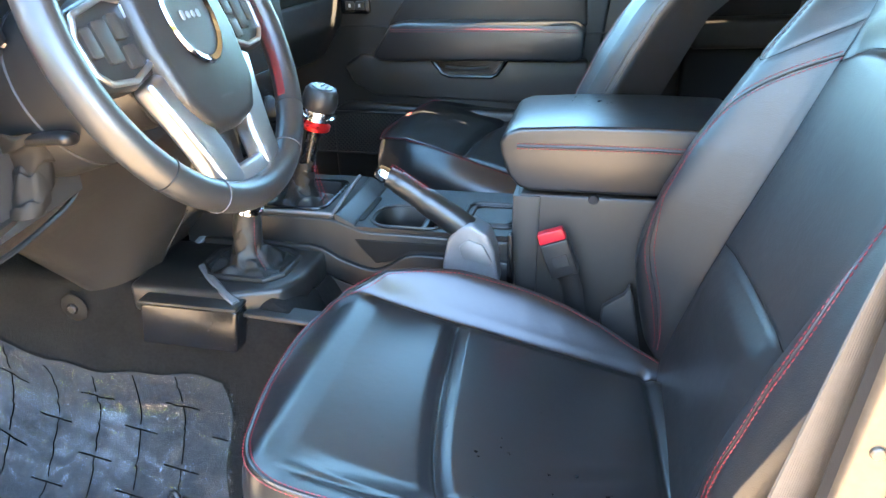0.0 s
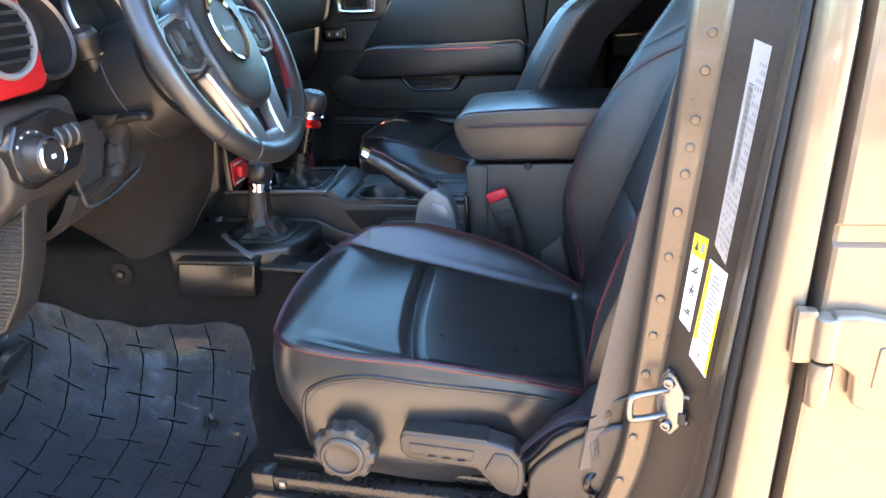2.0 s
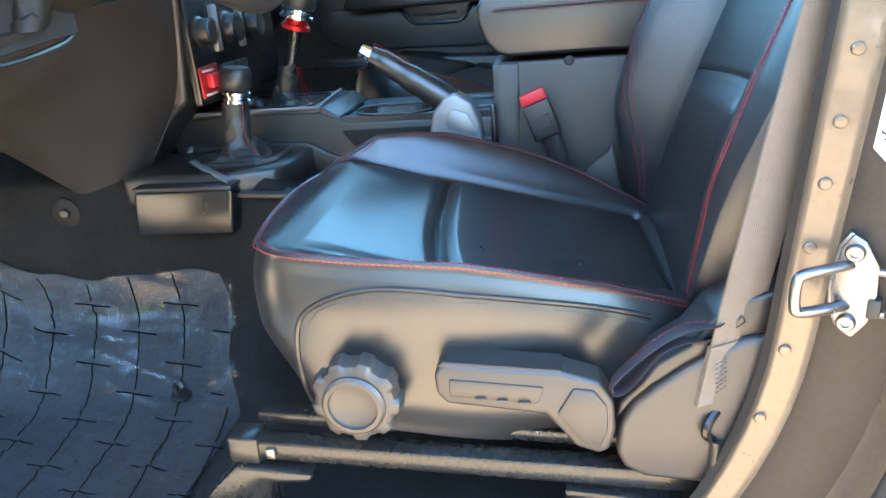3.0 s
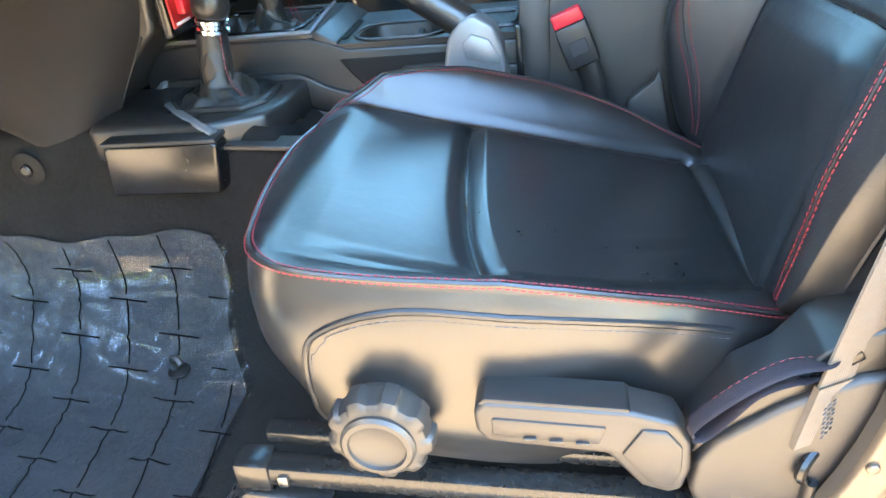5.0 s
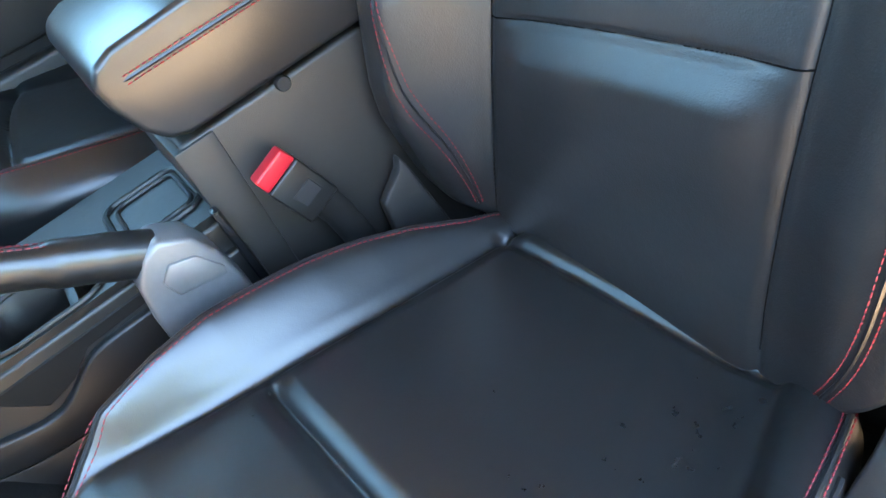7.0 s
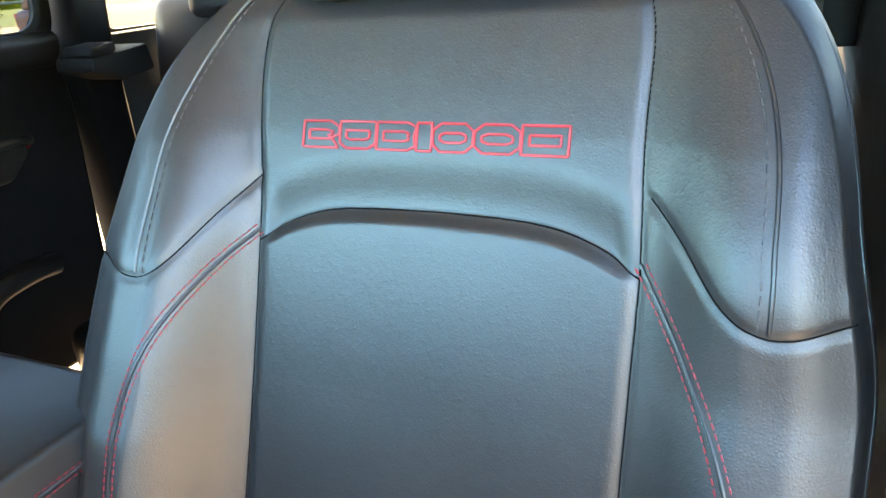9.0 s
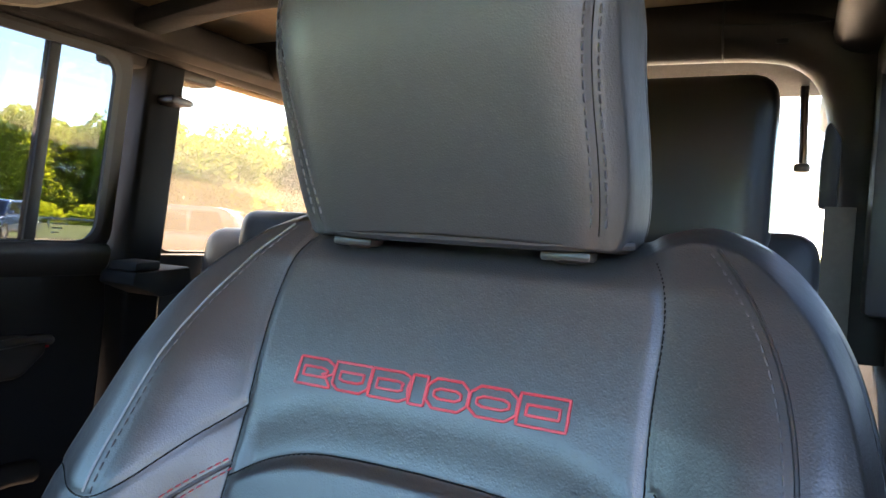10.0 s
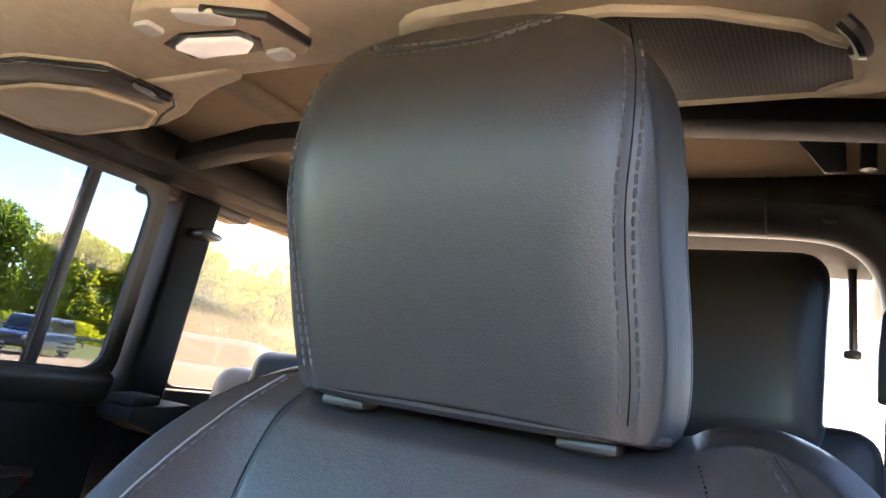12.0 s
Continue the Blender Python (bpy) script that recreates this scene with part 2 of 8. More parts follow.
_n1, _n2, _b, _t = (nt.nodes.new("ShaderNode" + k) for k in ("TexNoise", "TexNoise", "Bump", "TexCoord"))
_n1.inputs["Scale"].default_value, _n1.inputs["Detail"].default_value, _n1.inputs["Distortion"].default_value = 14, 6, 2.4
_b.inputs["Strength"].default_value, _b.inputs["Distance"].default_value = 0.6, 0.008
nt.links.new(_t.outputs["Object"], _n1.inputs["Vector"])
nt.links.new(_n1.outputs["Fac"], _b.inputs["Height"])
_v, _w, _c = (nt.nodes.new("ShaderNode" + k) for k in ("TexVoronoi", "VectorMath", "Bump"))
_v.feature, _w.operation = "DISTANCE_TO_EDGE", "MULTIPLY_ADD"
_v.inputs["Scale"].default_value = 17
_w.inputs[1].default_value = (0.10, 0.10, 0.10)
nt.links.new(_n1.outputs["Color"], _w.inputs[0])
nt.links.new(_t.outputs["Object"], _w.inputs[2])
nt.links.new(_w.outputs[0], _v.inputs["Vector"])
nt.links.new(_v.outputs["Distance"], _c.inputs["Height"])
nt.links.new(_b.outputs[0], _c.inputs["Normal"])
_c.inputs["Strength"].default_value, _c.inputs["Distance"].default_value = 0.55, 0.012
for _n in nt.nodes:
    if _n.bl_idname in ("ShaderNodeBsdfGlossy", "ShaderNodeLayerWeight"):
        nt.links.new(_c.outputs[0], _n.inputs["Normal"])

# ---- mesh helpers ----
ROOT = {}


def thing(name, at, label="", category="", group="", kind=""):
    ob = new(name)
    ob.location = at
    ob.empty_display_size = 0.05
    ROOT[ob] = Vector(at)
    return tagged(ob, label, category, group, kind)


def finish(bm, name, mat, parent=None, label="", sharp=38, weld=True):
    """Link a bmesh as one mesh object; its coordinates are world ones."""
    if weld:
        bmesh.ops.remove_doubles(bm, verts=bm.verts, dist=1e-5)
    bm.normal_update()
    bmesh.ops.recalc_face_normals(bm, faces=bm.faces)
    lim = radians(sharp)
    for f in bm.faces:
        f.smooth = True
    for e in bm.edges:
        if len(e.link_faces) == 2 and e.calc_face_angle(0) > lim:
            e.smooth = False
    me = bpy.data.meshes.new(name)
    bm.to_mesh(me)
    bm.free()
    me.materials.append(mat)
    ob = new(name, me)
    if parent is not None:
        ob.parent = parent
        if parent in ROOT:
            ob.matrix_parent_inverse = Matrix.Translation(-ROOT[parent])
    if label:
        ob["label"] = label
    return ob


def part(name, bm, mat, parent, label="", sharp=38):
    return finish(bm, name, mat, parent, label, sharp)


def raw(name, verts, faces, mat, parent=None, label="", smooth=True):
    """As part(), from lists, for dense sheets."""
    me = bpy.data.meshes.new(name)
    me.from_pydata([tuple(v) for v in verts], [], [tuple(f) for f in faces])
    if smooth:
        me.polygons.foreach_set("use_smooth", [True] * len(me.polygons))
    me.materials.append(mat)
    me.update()
    ob = new(name, me)
    if parent is not None:
        ob.parent = parent
        if parent in ROOT:
            ob.matrix_parent_inverse = Matrix.Translation(-ROOT[parent])
    if label:
        ob["label"] = label
    return ob


def box(x0, x1, y0, y1, z0, z1, bevel=0.004, seg=2, bm=None, m=None):
    """A bevelled box; added to bm if given, turned by m about its centre."""
    b = bmesh.new()
    bmesh.ops.create_cube(b, size=1)
    for v in b.verts:
        v.co = Vector((v.co.x * (x1 - x0), v.co.y * (y1 - y0), v.co.z * (z1 - z0)))
    if bevel:
        bmesh.ops.bevel(b, geom=b.edges[:], offset=min(bevel, 0.45 * min(x1 - x0, y1 - y0, z1 - z0)), segments=seg, profile=0.5, affect="EDGES")
    c = Matrix.Translation(((x0 + x1) / 2, (y0 + y1) / 2, (z0 + z1) / 2))
    b.transform(c @ m if m else c)
    return add(bm, b)


def add(bm, b):
    if bm is None:
        return b
    me = bpy.data.meshes.new("tmp")
    b.to_mesh(me)
    b.free()
    bm.from_mesh(me)
    bpy.data.meshes.remove(me)
    return bm


def prism(outline, axis, a0, a1, bevel=0.003, seg=2, bm=None, m=None, shear=(0, 0)):
    """An outline drawn in the two other axes, in their xyz order, drawn out along axis from a0 to a1."""
    b = bmesh.new()
    n = "xyz".index(axis)
    rings = []
    for k, a in enumerate((a0, a1)):
        ring = []
        for p, q in outline:
            c = [p + shear[0] * k, q + shear[1] * k]
            c.insert(n, a)
            ring.append(b.verts.new(c))
        rings.append(ring)
    k = len(outline)
    b.faces.new(rings[0])
    b.faces.new(rings[1][::-1])
    for i in range(k):
        b.faces.new((rings[0][i], rings[1][i], rings[1][(i + 1) % k], rings[0][(i + 1) % k]))
    bmesh.ops.recalc_face_normals(b, faces=b.faces)
    if bevel:
        es = [e for e in b.edges if e.calc_face_angle(0) > radians(22)]
        bmesh.ops.bevel(b, geom=es, offset=bevel, segments=seg, profile=0.5, affect="EDGES", clamp_overlap=True)
    if m:
        b.transform(m)
    return add(bm, b)


def lathe(profile, seg=40, bm=None, m=None, ripple=None, cap=True):
    """profile of (radius, height) turned about z; then moved by m."""
    b = bmesh.new()
    rings = []
    for r, h in profile:
        ring = []
        for i in range(seg):
            a = 2 * math.pi * i / seg
            rr = r * (ripple(a, h) if ripple else 1)
            ring.append(b.verts.new((rr * math.cos(a), rr * math.sin(a), h)))
        rings.append(ring)
    for r0, r1 in zip(rings, rings[1:]):
        for i in range(seg):
            j = (i + 1) % seg
            b.faces.new((r0[i], r0[j], r1[j], r1[i]))
    if cap:
        b.faces.new(rings[0][::-1])
        b.faces.new(rings[-1])
    if m:
        b.transform(m)
    return add(bm, b)


def frames_along(pts, closed):
    """Tangent, side and up along a polyline."""
    pts = [Vector(p) for p in pts]
    n = len(pts)
    tang = []
    for i in range(n):
        a = pts[(i - 1) % n] if closed or i else pts[0]
        b = pts[(i + 1) % n] if closed or i < n - 1 else pts[-1]
        tang.append((b - a).normalized())
    ref = Vector((0, 0, 1)) if abs(tang[0].z) < 0.9 else Vector((1, 0, 0))
    side = tang[0].cross(ref).normalized()
    out = []
    for t in tang:
        side = (side - t * side.dot(t)).normalized()
        out.append((t, side, side.cross(t)))
    return pts, out


def tube(pts, radius, closed=False, seg=10, bm=None, flat=1.0, up=None):
    """A round or flattened rod along points; radius may be a list. up: the way along which it is flattened."""
    pts, fr = frames_along(pts, closed)
    b = bmesh.new()
    rings = []
    for i, (p, (t, s, u)) in enumerate(zip(pts, fr)):
        if up is not None:
            s = t.cross(Vector(up)).normalized()
            u = s.cross(t)
        r = radius[i] if isinstance(radius, (list, tuple)) else radius
        rings.append([b.verts.new(p + s * (r * math.cos(a)) + u * (r * flat * math.sin(a))) for a in [2 * math.pi * k / seg for k in range(seg)]])
    n = len(rings)
    for i in range(n if closed else n - 1):
        r0, r1 = rings[i], rings[(i + 1) % n]
        for k in range(seg):
            b.faces.new((r0[k], r0[(k + 1) % seg], r1[(k + 1) % seg], r1[k]))
    if not closed:
        b.faces.new(rings[0][::-1])
        b.faces.new(rings[-1])
    return add(bm, b)


def spline(pts, step=8, closed=False):
    """Catmull-Rom through points of any dimension."""
    p = np.array(pts, float)
    n = len(p)
    out = []
    for i in range(n if closed else n - 1):
        a, b, c, d = (p[(i - 1) % n], p[i], p[(i + 1) % n], p[(i + 2) % n]) if closed else (p[max(i - 1, 0)], p[i], p[i + 1], p[min(i + 2, n - 1)])
        for k in range(step):
            t = k / step
            out.append(0.5 * (2 * b + (c - a) * t + (2 * a - 5 * b + 4 * c - d) * t * t + (3 * b - a - 3 * c + d) * t ** 3))
    if not closed:
        out.append(p[-1])
    return np.array(out)


def even(pts, n, closed=False):
    """n points at even steps along a polyline."""
    p = np.array(pts, float)
    if closed:
        p = np.vstack([p, p[:1]])
    d = np.r_[0, np.cumsum(np.linalg.norm(np.diff(p, axis=0), axis=1))]
    s = np.linspace(0, d[-1], n + 1)[:-1] if closed else np.linspace(0, d[-1], n)
    return np.stack([np.interp(s, d, p[:, k]) for k in range(p.shape[1])], 1)


def length(pts):
    return float(np.linalg.norm(np.diff(np.array(pts, float), axis=0), axis=1).sum())


def stitches(pts, normals=None, dash=0.0048, gap=0.0018, r=0.00072, closed=False, bm=None, lift=0.0004):
    """Short thread stitches along a line of 3D points."""
    total = length(pts)
    n = max(2, int(total / (dash + gap)))
    p = even(pts, n * 4 + 1, closed)
    if normals is not None:
        q = even(normals, n * 4 + 1, closed)
        p = p + q * lift
    b = bm or bmesh.new()
    cut = dash / (dash + gap)
    for i in range(n):
        a, c = Vector(p[i * 4]), Vector(p[min(i * 4 + 4, len(p) - 1)])
        c = a + (c - a) * cut
        t = c - a
        if t.length < 1e-5:
            continue
        t.normalize()
        s = t.cross(Vector((0.3, 0.2, 1))).normalized()
        u = s.cross(t)
        ring = []
        for e, k in ((a, 0.55), (a + t * dash * 0.25, 1.0), (c - t * dash * 0.25, 1.0), (c, 0.55)):
            ring.append([b.verts.new(e + s * (r * k * x) + u * (r * k * y)) for x, y in ((1, 0), (0, 1), (-1, 0), (0, -1))])
        for r0, r1 in zip(ring, ring[1:]):
            for k in range(4):
                b.faces.new((r0[k], r0[(k + 1) % 4], r1[(k + 1) % 4], r1[k]))
        b.faces.new(ring[0][::-1])
        b.faces.new(ring[-1])
    return b


def smooth01(a, b, x):
    t = np.clip((np.asarray(x, float) - a) / (b - a), 0, 1)
    return t * t * (3 - 2 * t)


def near_line(px, py, line):
    """Distance from points to a 2D polyline."""
    px, py = np.asarray(px, float), np.asarray(py, float)
    best = np.full(px.shape, 9.0)
    line = np.array(line, float)
    for (ax, ay), (bx, by) in zip(line, line[1:]):
        dx, dy = bx - ax, by - ay
        t = np.clip(((px - ax) * dx + (py - ay) * dy) / (dx * dx + dy * dy + 1e-12), 0, 1)
        best = np.minimum(best, np.hypot(px - ax - t * dx, py - ay - t * dy))
    return best


def inside(px, py, poly):
    """Which points lie in a 2D polygon."""
    px, py = np.asarray(px, float), np.asarray(py, float)
    res = np.zeros(px.shape, bool)
    poly = np.array(poly, float)
    for (ax, ay), (bx, by) in zip(poly, np.roll(poly, -1, axis=0)):
        hit = ((ay > py) != (by > py)) & (px < (bx - ax) * (py - ay) / (by - ay + 1e-12) + ax)
        res ^= hit
    return res


def shell(outline, centre, surf, skirt, rings=64):
    """A padded shape: rings of the outline shrunk to the centre, set on surf(a, b); then rows of skirt(a, b, na, nb) outside it.
    Returns vertices, faces, face centres in a, b and the row of each face (rows >= rings lie on the skirt)."""
    o = np.array(outline, float)
    n = len(o)
    t = np.roll(o, -1, 0) - np.roll(o, 1, 0)
    nrm = np.stack([t[:, 1], -t[:, 0]], 1)
    nrm /= np.linalg.norm(nrm, axis=1)[:, None] + 1e-9
    if ((o - np.array(centre)) * nrm).sum() < 0:
        nrm = -nrm
    verts, ab = [], []
    for k in range(1, rings + 1):
        r = k / rings
        q = np.array(centre) + (o - np.array(centre)) * r
        verts.append(surf(q[:, 0], q[:, 1]))
        ab.append(q)
    for row in skirt(o[:, 0], o[:, 1], nrm[:, 0], nrm[:, 1]):
        verts.append(row)
        ab.append(o + nrm * 0.01)
    rows = len(verts)
    v = np.concatenate(verts + [surf(np.array([centre[0]]), np.array([centre[1]]))])
    faces, cen, which = [], [], []
    for k in range(rows - 1):
        for i in range(n):
            j = (i + 1) % n
            faces.append((k * n + i, k * n + j, (k + 1) * n + j, (k + 1) * n + i))
            cen.append((ab[k][i] + ab[k][j] + ab[k + 1][j] + ab[k + 1][i]) / 4)
            which.append(k + 1)
    for i in range(n):
        faces.append((rows * n, (i + 1) % n, i))
        cen.append(ab[0][i])
        which.append(0)
    faces.append(tuple(range((rows - 1) * n, rows * n)))
    cen.append(np.array(centre))
    which.append(rows)
    return v, faces, np.array(cen), np.array(which)


def split_shell(v, faces, masks, mats, parent, flip=False):
    """Makes one part for each (name, mask); shared normals are kept by building from one sheet."""
    out = {}
    nrm = np.zeros_like(v)
    for k in (3, 4):
        g = np.array([f for f in faces if len(f) == k])
        if len(g):
            c = np.cross(v[g[:, 1]] - v[g[:, 0]], v[g[:, -1]] - v[g[:, 0]])
            if k == 4:
                c = c + np.cross(v[g[:, 3]] - v[g[:, 2]], v[g[:, 1]] - v[g[:, 2]])
            for i in range(k):
                np.add.at(nrm, g[:, i], c)
    nrm /= np.linalg.norm(nrm, axis=1)[:, None] + 1e-12
    for (name, mask), mat in zip(masks, mats):
        idx = np.nonzero(mask)[0]
        if not len(idx):
            continue
        use = sorted({i for f in idx for i in faces[f]})
        remap = {i: k for k, i in enumerate(use)}
        fs = [[remap[i] for i in faces[f]] for f in idx]
        if flip:
            fs = [f[::-1] for f in fs]
        out[name] = raw(name.split("#")[0], v[use], fs, mat, parent)
        out[name].data.normals_split_custom_set_from_vertices([tuple(x) for x in (-nrm[use] if flip else nrm[use])])
    return out

# ---- ground and the vehicle's body ----
ASPHALT = material("pale_worn_asphalt", (0.33, 0.25, 0.175), 0.9, bumps=(("noise", 60, 0.5, 0.01),), vary=0.15, vary_scale=0.6)
GRASS = material("mown_grass", (0.10, 0.13, 0.03), 0.9, bumps=(("noise", 12, 0.8, 0.05),), vary=0.35, vary_scale=0.5)
GROUND_Z = 0.15


def sheet(name, pts, nx, ny, fn, mat, kind="structure", label="", category=""):
    (x0, x1), (y0, y1) = pts
    xs, ys = np.linspace(x0, x1, nx + 1), np.linspace(y0, y1, ny + 1)
    verts = [(x, y, fn(x, y)) for y in ys for x in xs]
    faces = [(j * (nx + 1) + i, j * (nx + 1) + i + 1, (j + 1) * (nx + 1) + i + 1, (j + 1) * (nx + 1) + i) for j in range(ny) for i in range(nx)]
    return tagged(raw(name, verts, faces, mat), label, category, "", kind)


sheet("ground", ((-900, 900), (-900, 900)), 24, 24, lambda x, y: GROUND_Z, ASPHALT, label="pale worn asphalt of an open car park", category="ground")


def ribbon(bm, sections):
    """Joins lines of equal length, one after another, to a sheet."""
    rows = [[bm.verts.new(p) for p in s] for s in sections]
    for a, b in zip(rows, rows[1:]):
        for i in range(len(a) - 1):
            bm.faces.new((a[i], a[i + 1], b[i + 1], b[i]))
    return bm


# floor pan: a section across the driver's footwell, drawn out along the vehicle
FLOOR_PROFILE = [(-0.70, 0.672), (-0.55, 0.664), (-0.45, 0.664), (-0.385, 0.674), (-0.335, 0.703), (-0.295, 0.742), (-0.258, 0.785), (-0.243, 0.83), (-0.236, 0.9), (-0.225, 1.0), (-0.20, 1.035), (-0.12, 1.04)]


def floor_lift(x):
    return 0.36 * max(0, (-0.80 - x)) ** 1.0 * 1.1 if x < -0.80 else 0.0


def floor_line(x, lift=0.0, low=-9, high=9):
    prof = spline(FLOOR_PROFILE, 6)
    under = float(smooth01(-0.42, -0.30, x))
    out = []
    for y, z in prof:
        if low <= y <= high:
            z = z + (0.705 - z) * under * float(smooth01(-0.2, -0.28, y)) * (1 if z < 0.95 else 0)
            z = z + floor_lift(x) * float(smooth01(1.0, 0.8, z))
            out.append((x, y, min(z, 1.045 - 0.19 * float(smooth01(-0.36, -0.22, x))) + lift))
    return out


bm = bmesh.new()
ribbon(bm, [floor_line(x) for x in np.linspace(-1.25, 0.46, 60)])
tagged(part("floor", bm, CARPET, None, sharp=60), "charcoal carpet over the driver footwell and tunnel", "carpet", "", "structure")
bm = bmesh.new()
ribbon(bm, [[(x, y, min(z + floor_lift(x) * (1 if z < 0.9 else 0), 1.045 - 0.19 * float(smooth01(-0.36, -0.22, x)))) for y, z in spline([(-0.12, 1.04), (0.24, 1.04), (0.30, 1.0), (0.34, 0.8), (0.38, 0.72), (0.55, 0.70), (0.76, 0.70)], 5)] for x in np.linspace(-1.25, 0.46, 30)])
tagged(part("floor", bm, CARPET, None, sharp=60), "charcoal carpet over the passenger footwell and tunnel", "carpet", "", "structure")
tagged(part("floor", box(0.40, 2.15, -0.70, 0.76, 0.60, 0.72, 0.01), CARPET, None), "charcoal carpet of the rear floor", "carpet", "", "structure")
tagged(part("floor", box(-1.30, 0.44, -0.70, 0.78, 0.45, 0.655, 0.01), DARK_STEEL, None), "black steel floor pan under the carpet", "floor pan", "", "structure")
tagged(part("wall_front", box(-1.34, -1.20, -0.72, 0.80, 0.45, 1.50, 0.01), PLASTIC, None), "black insulated bulkhead in front of the footwells", "bulkhead", "", "structure")

tagged(part("sill", box(-1.3, 0.46, 0.755, 0.83, 0.45, 0.875, 0.01), PLASTIC, None), "black plastic sill below the passenger door", "sill trim", "", "structure")
# sill
bm = prism([(-0.80, 0.52), (-0.80, 0.68), (-0.785, 0.70), (-0.735, 0.705), (-0.72, 0.725), (-0.695, 0.73), (-0.68, 0.70), (-0.68, 0.52)], "x", -1.3, 0.46, 0.006, 2)
tagged(part("sill", bm, PAINT, None), "beige painted door sill", "sill", "", "structure")
bm = prism([(-0.725, 0.706), (-0.72, 0.732), (-0.69, 0.737), (-0.655, 0.70), (-0.655, 0.69)], "x", -1.25, 0.36, 0.004, 2)
tagged(part("sill", bm, PLASTIC, None), "black plastic sill trim inside the opening", "sill trim", "", "structure")


# centre pillar on the driver's side, drawn from its cross-section
def pillar_x(x0, lean, z):
    return x0 + lean * (z - 1.2) - 1.15 * max(0.0, 0.985 - z) ** 2 * (1.0 if lean > 0.06 else 0.3)


def pillar_strip(name, section, mat, label, category, z0=0.70, z1=1.96, n=36):
    bm = bmesh.new()
    rows = []
    for z in np.linspace(z0, z1, n):
        tumble = 0.12 * max(0.0, z - 1.5)
        rows.append([(pillar_x(x, ln, z), y + tumble, z) for x, y, ln in section])
    ribbon(bm, rows)
    return tagged(part(name, bm, mat, None, sharp=50), label, category, "", "structure")


pillar_strip("pillar_trim", [(0.47, -0.668, 0.09), (0.40, -0.662, 0.09), (0.345, -0.663, 0.085), (0.332, -0.676, 0.085), (0.338, -0.686, 0.085)], PLASTIC, "black plastic trim of the centre pillar", "pillar trim")
pillar_strip("pillar", [(0.336, -0.684, 0.082), (0.3375, -0.690, 0.085), (0.341, -0.692, 0.088), (0.362, -0.694, 0.098), (0.3655, -0.696, 0.10), (0.368, -0.700, 0.10)], PAINT_JAMB, "beige painted centre pillar with a riveted flange", "pillar")
# label face: its dark reflection is put into the paint colour
pillar_strip("pillar", [(0.368, -0.700, 0.10), (0.372, -0.704, 0.10), (0.392, -0.714, 0.10), (0.412, -0.724, 0.10), (0.418, -0.730, 0.098)], PAINT_SHADED, "worn pillar face that carries the labels, dark reflection painted in", "pillar")
pillar_strip("pillar", [(0.418, -0.730, 0.098), (0.420, -0.738, 0.093), (0.420, -0.748, 0.09), (0.4195, -0.758, 0.082), (0.4205, -0.764, 0.08), (0.4225, -0.760, 0.075)], PAINT_JAMB, "beige painted pillar flange inside the seal", "pillar")
pillar_strip("seal", [(0.4215, -0.758, 0.075), (0.424, -0.768, 0.07), (0.428, -0.772, 0.07), (0.432, -0.768, 0.065), (0.434, -0.760, 0.06)], RUBBER, "black rubber door seal", "seal")
pillar_strip("pillar", [(0.434, -0.757, 0.06), (0.4355, -0.775, 0.055), (0.439, -0.788, 0.05), (0.445, -0.793, 0.05), (0.455, -0.796, 0.045), (0.468, -0.797, 0.035), (0.473, -0.795, 0.03), (0.4745, -0.785, 0.03), (0.4745, -0.75, 0.03)], PAINT, "beige metallic outer skin of the centre pillar", "pillar")
pillar_strip("seal", [(0.4755, -0.772, 0.03), (0.4835, -0.772, 0.03)], RUBBER, "black rubber in the door gap", "seal")
pil = bpy.data.objects["pillar"]
for z in (0.905, 0.977, 1.075, 1.13, 1.18, 1.235, 1.29, 1.335, 1.365, 1.395, 1.447, 1.485, 1.56):
    m = Matrix.Translation((pillar_x(0.352, 0.11, z) - 0.002, -0.694, z)) @ Matrix.Rotation(radians(90), 4, "X")
    tagged(part("rivet", lathe([(0.0052, -0.002), (0.0052, 0.0012), (0.0042, 0.0022), (0.0, 0.0026)], 14, m=m), PAINT_JAMB, pil))


# labels on the pillar
def label_quad(name, corners, mat, parent, off=0.0012, label=""):
    """A thin flat piece on the pillar's face; corners as (x, z), anticlockwise."""
    b = bmesh.new()
    v = []
    for d in (off - 0.0009, off):
        for x, z in corners:
            v.append(b.verts.new((x, -0.704 - 0.5 * (x - pillar_x(0.372, 0.10, z)) - d, z)))
    n = len(corners)
    b.faces.new(v[:n][::-1])
    b.faces.new(v[n:])
    for i in range(n):
        b.faces.new((v[i], v[(i + 1) % n], v[n + (i + 1) % n], v[n + i]))
    return part(name, b, mat, parent, label)


def on_label(corners):
    """Maps u, v in 0..1 (right, up) to a label with corners bl, br, tr, tl."""
    bl, br, tr, tl = (Vector(c) for c in corners)
    return lambda u, v: tuple((bl * (1 - u) + br * u) * (1 - v) + (tl * (1 - u) + tr * u) * v)


def patch(name, at, u0, u1, v0, v1, mat, parent, off=0.0018, label=""):
    return label_quad(name, [at(u0, v0), at(u1, v0), at(u1, v1), at(u0, v1)], mat, parent, off, label)


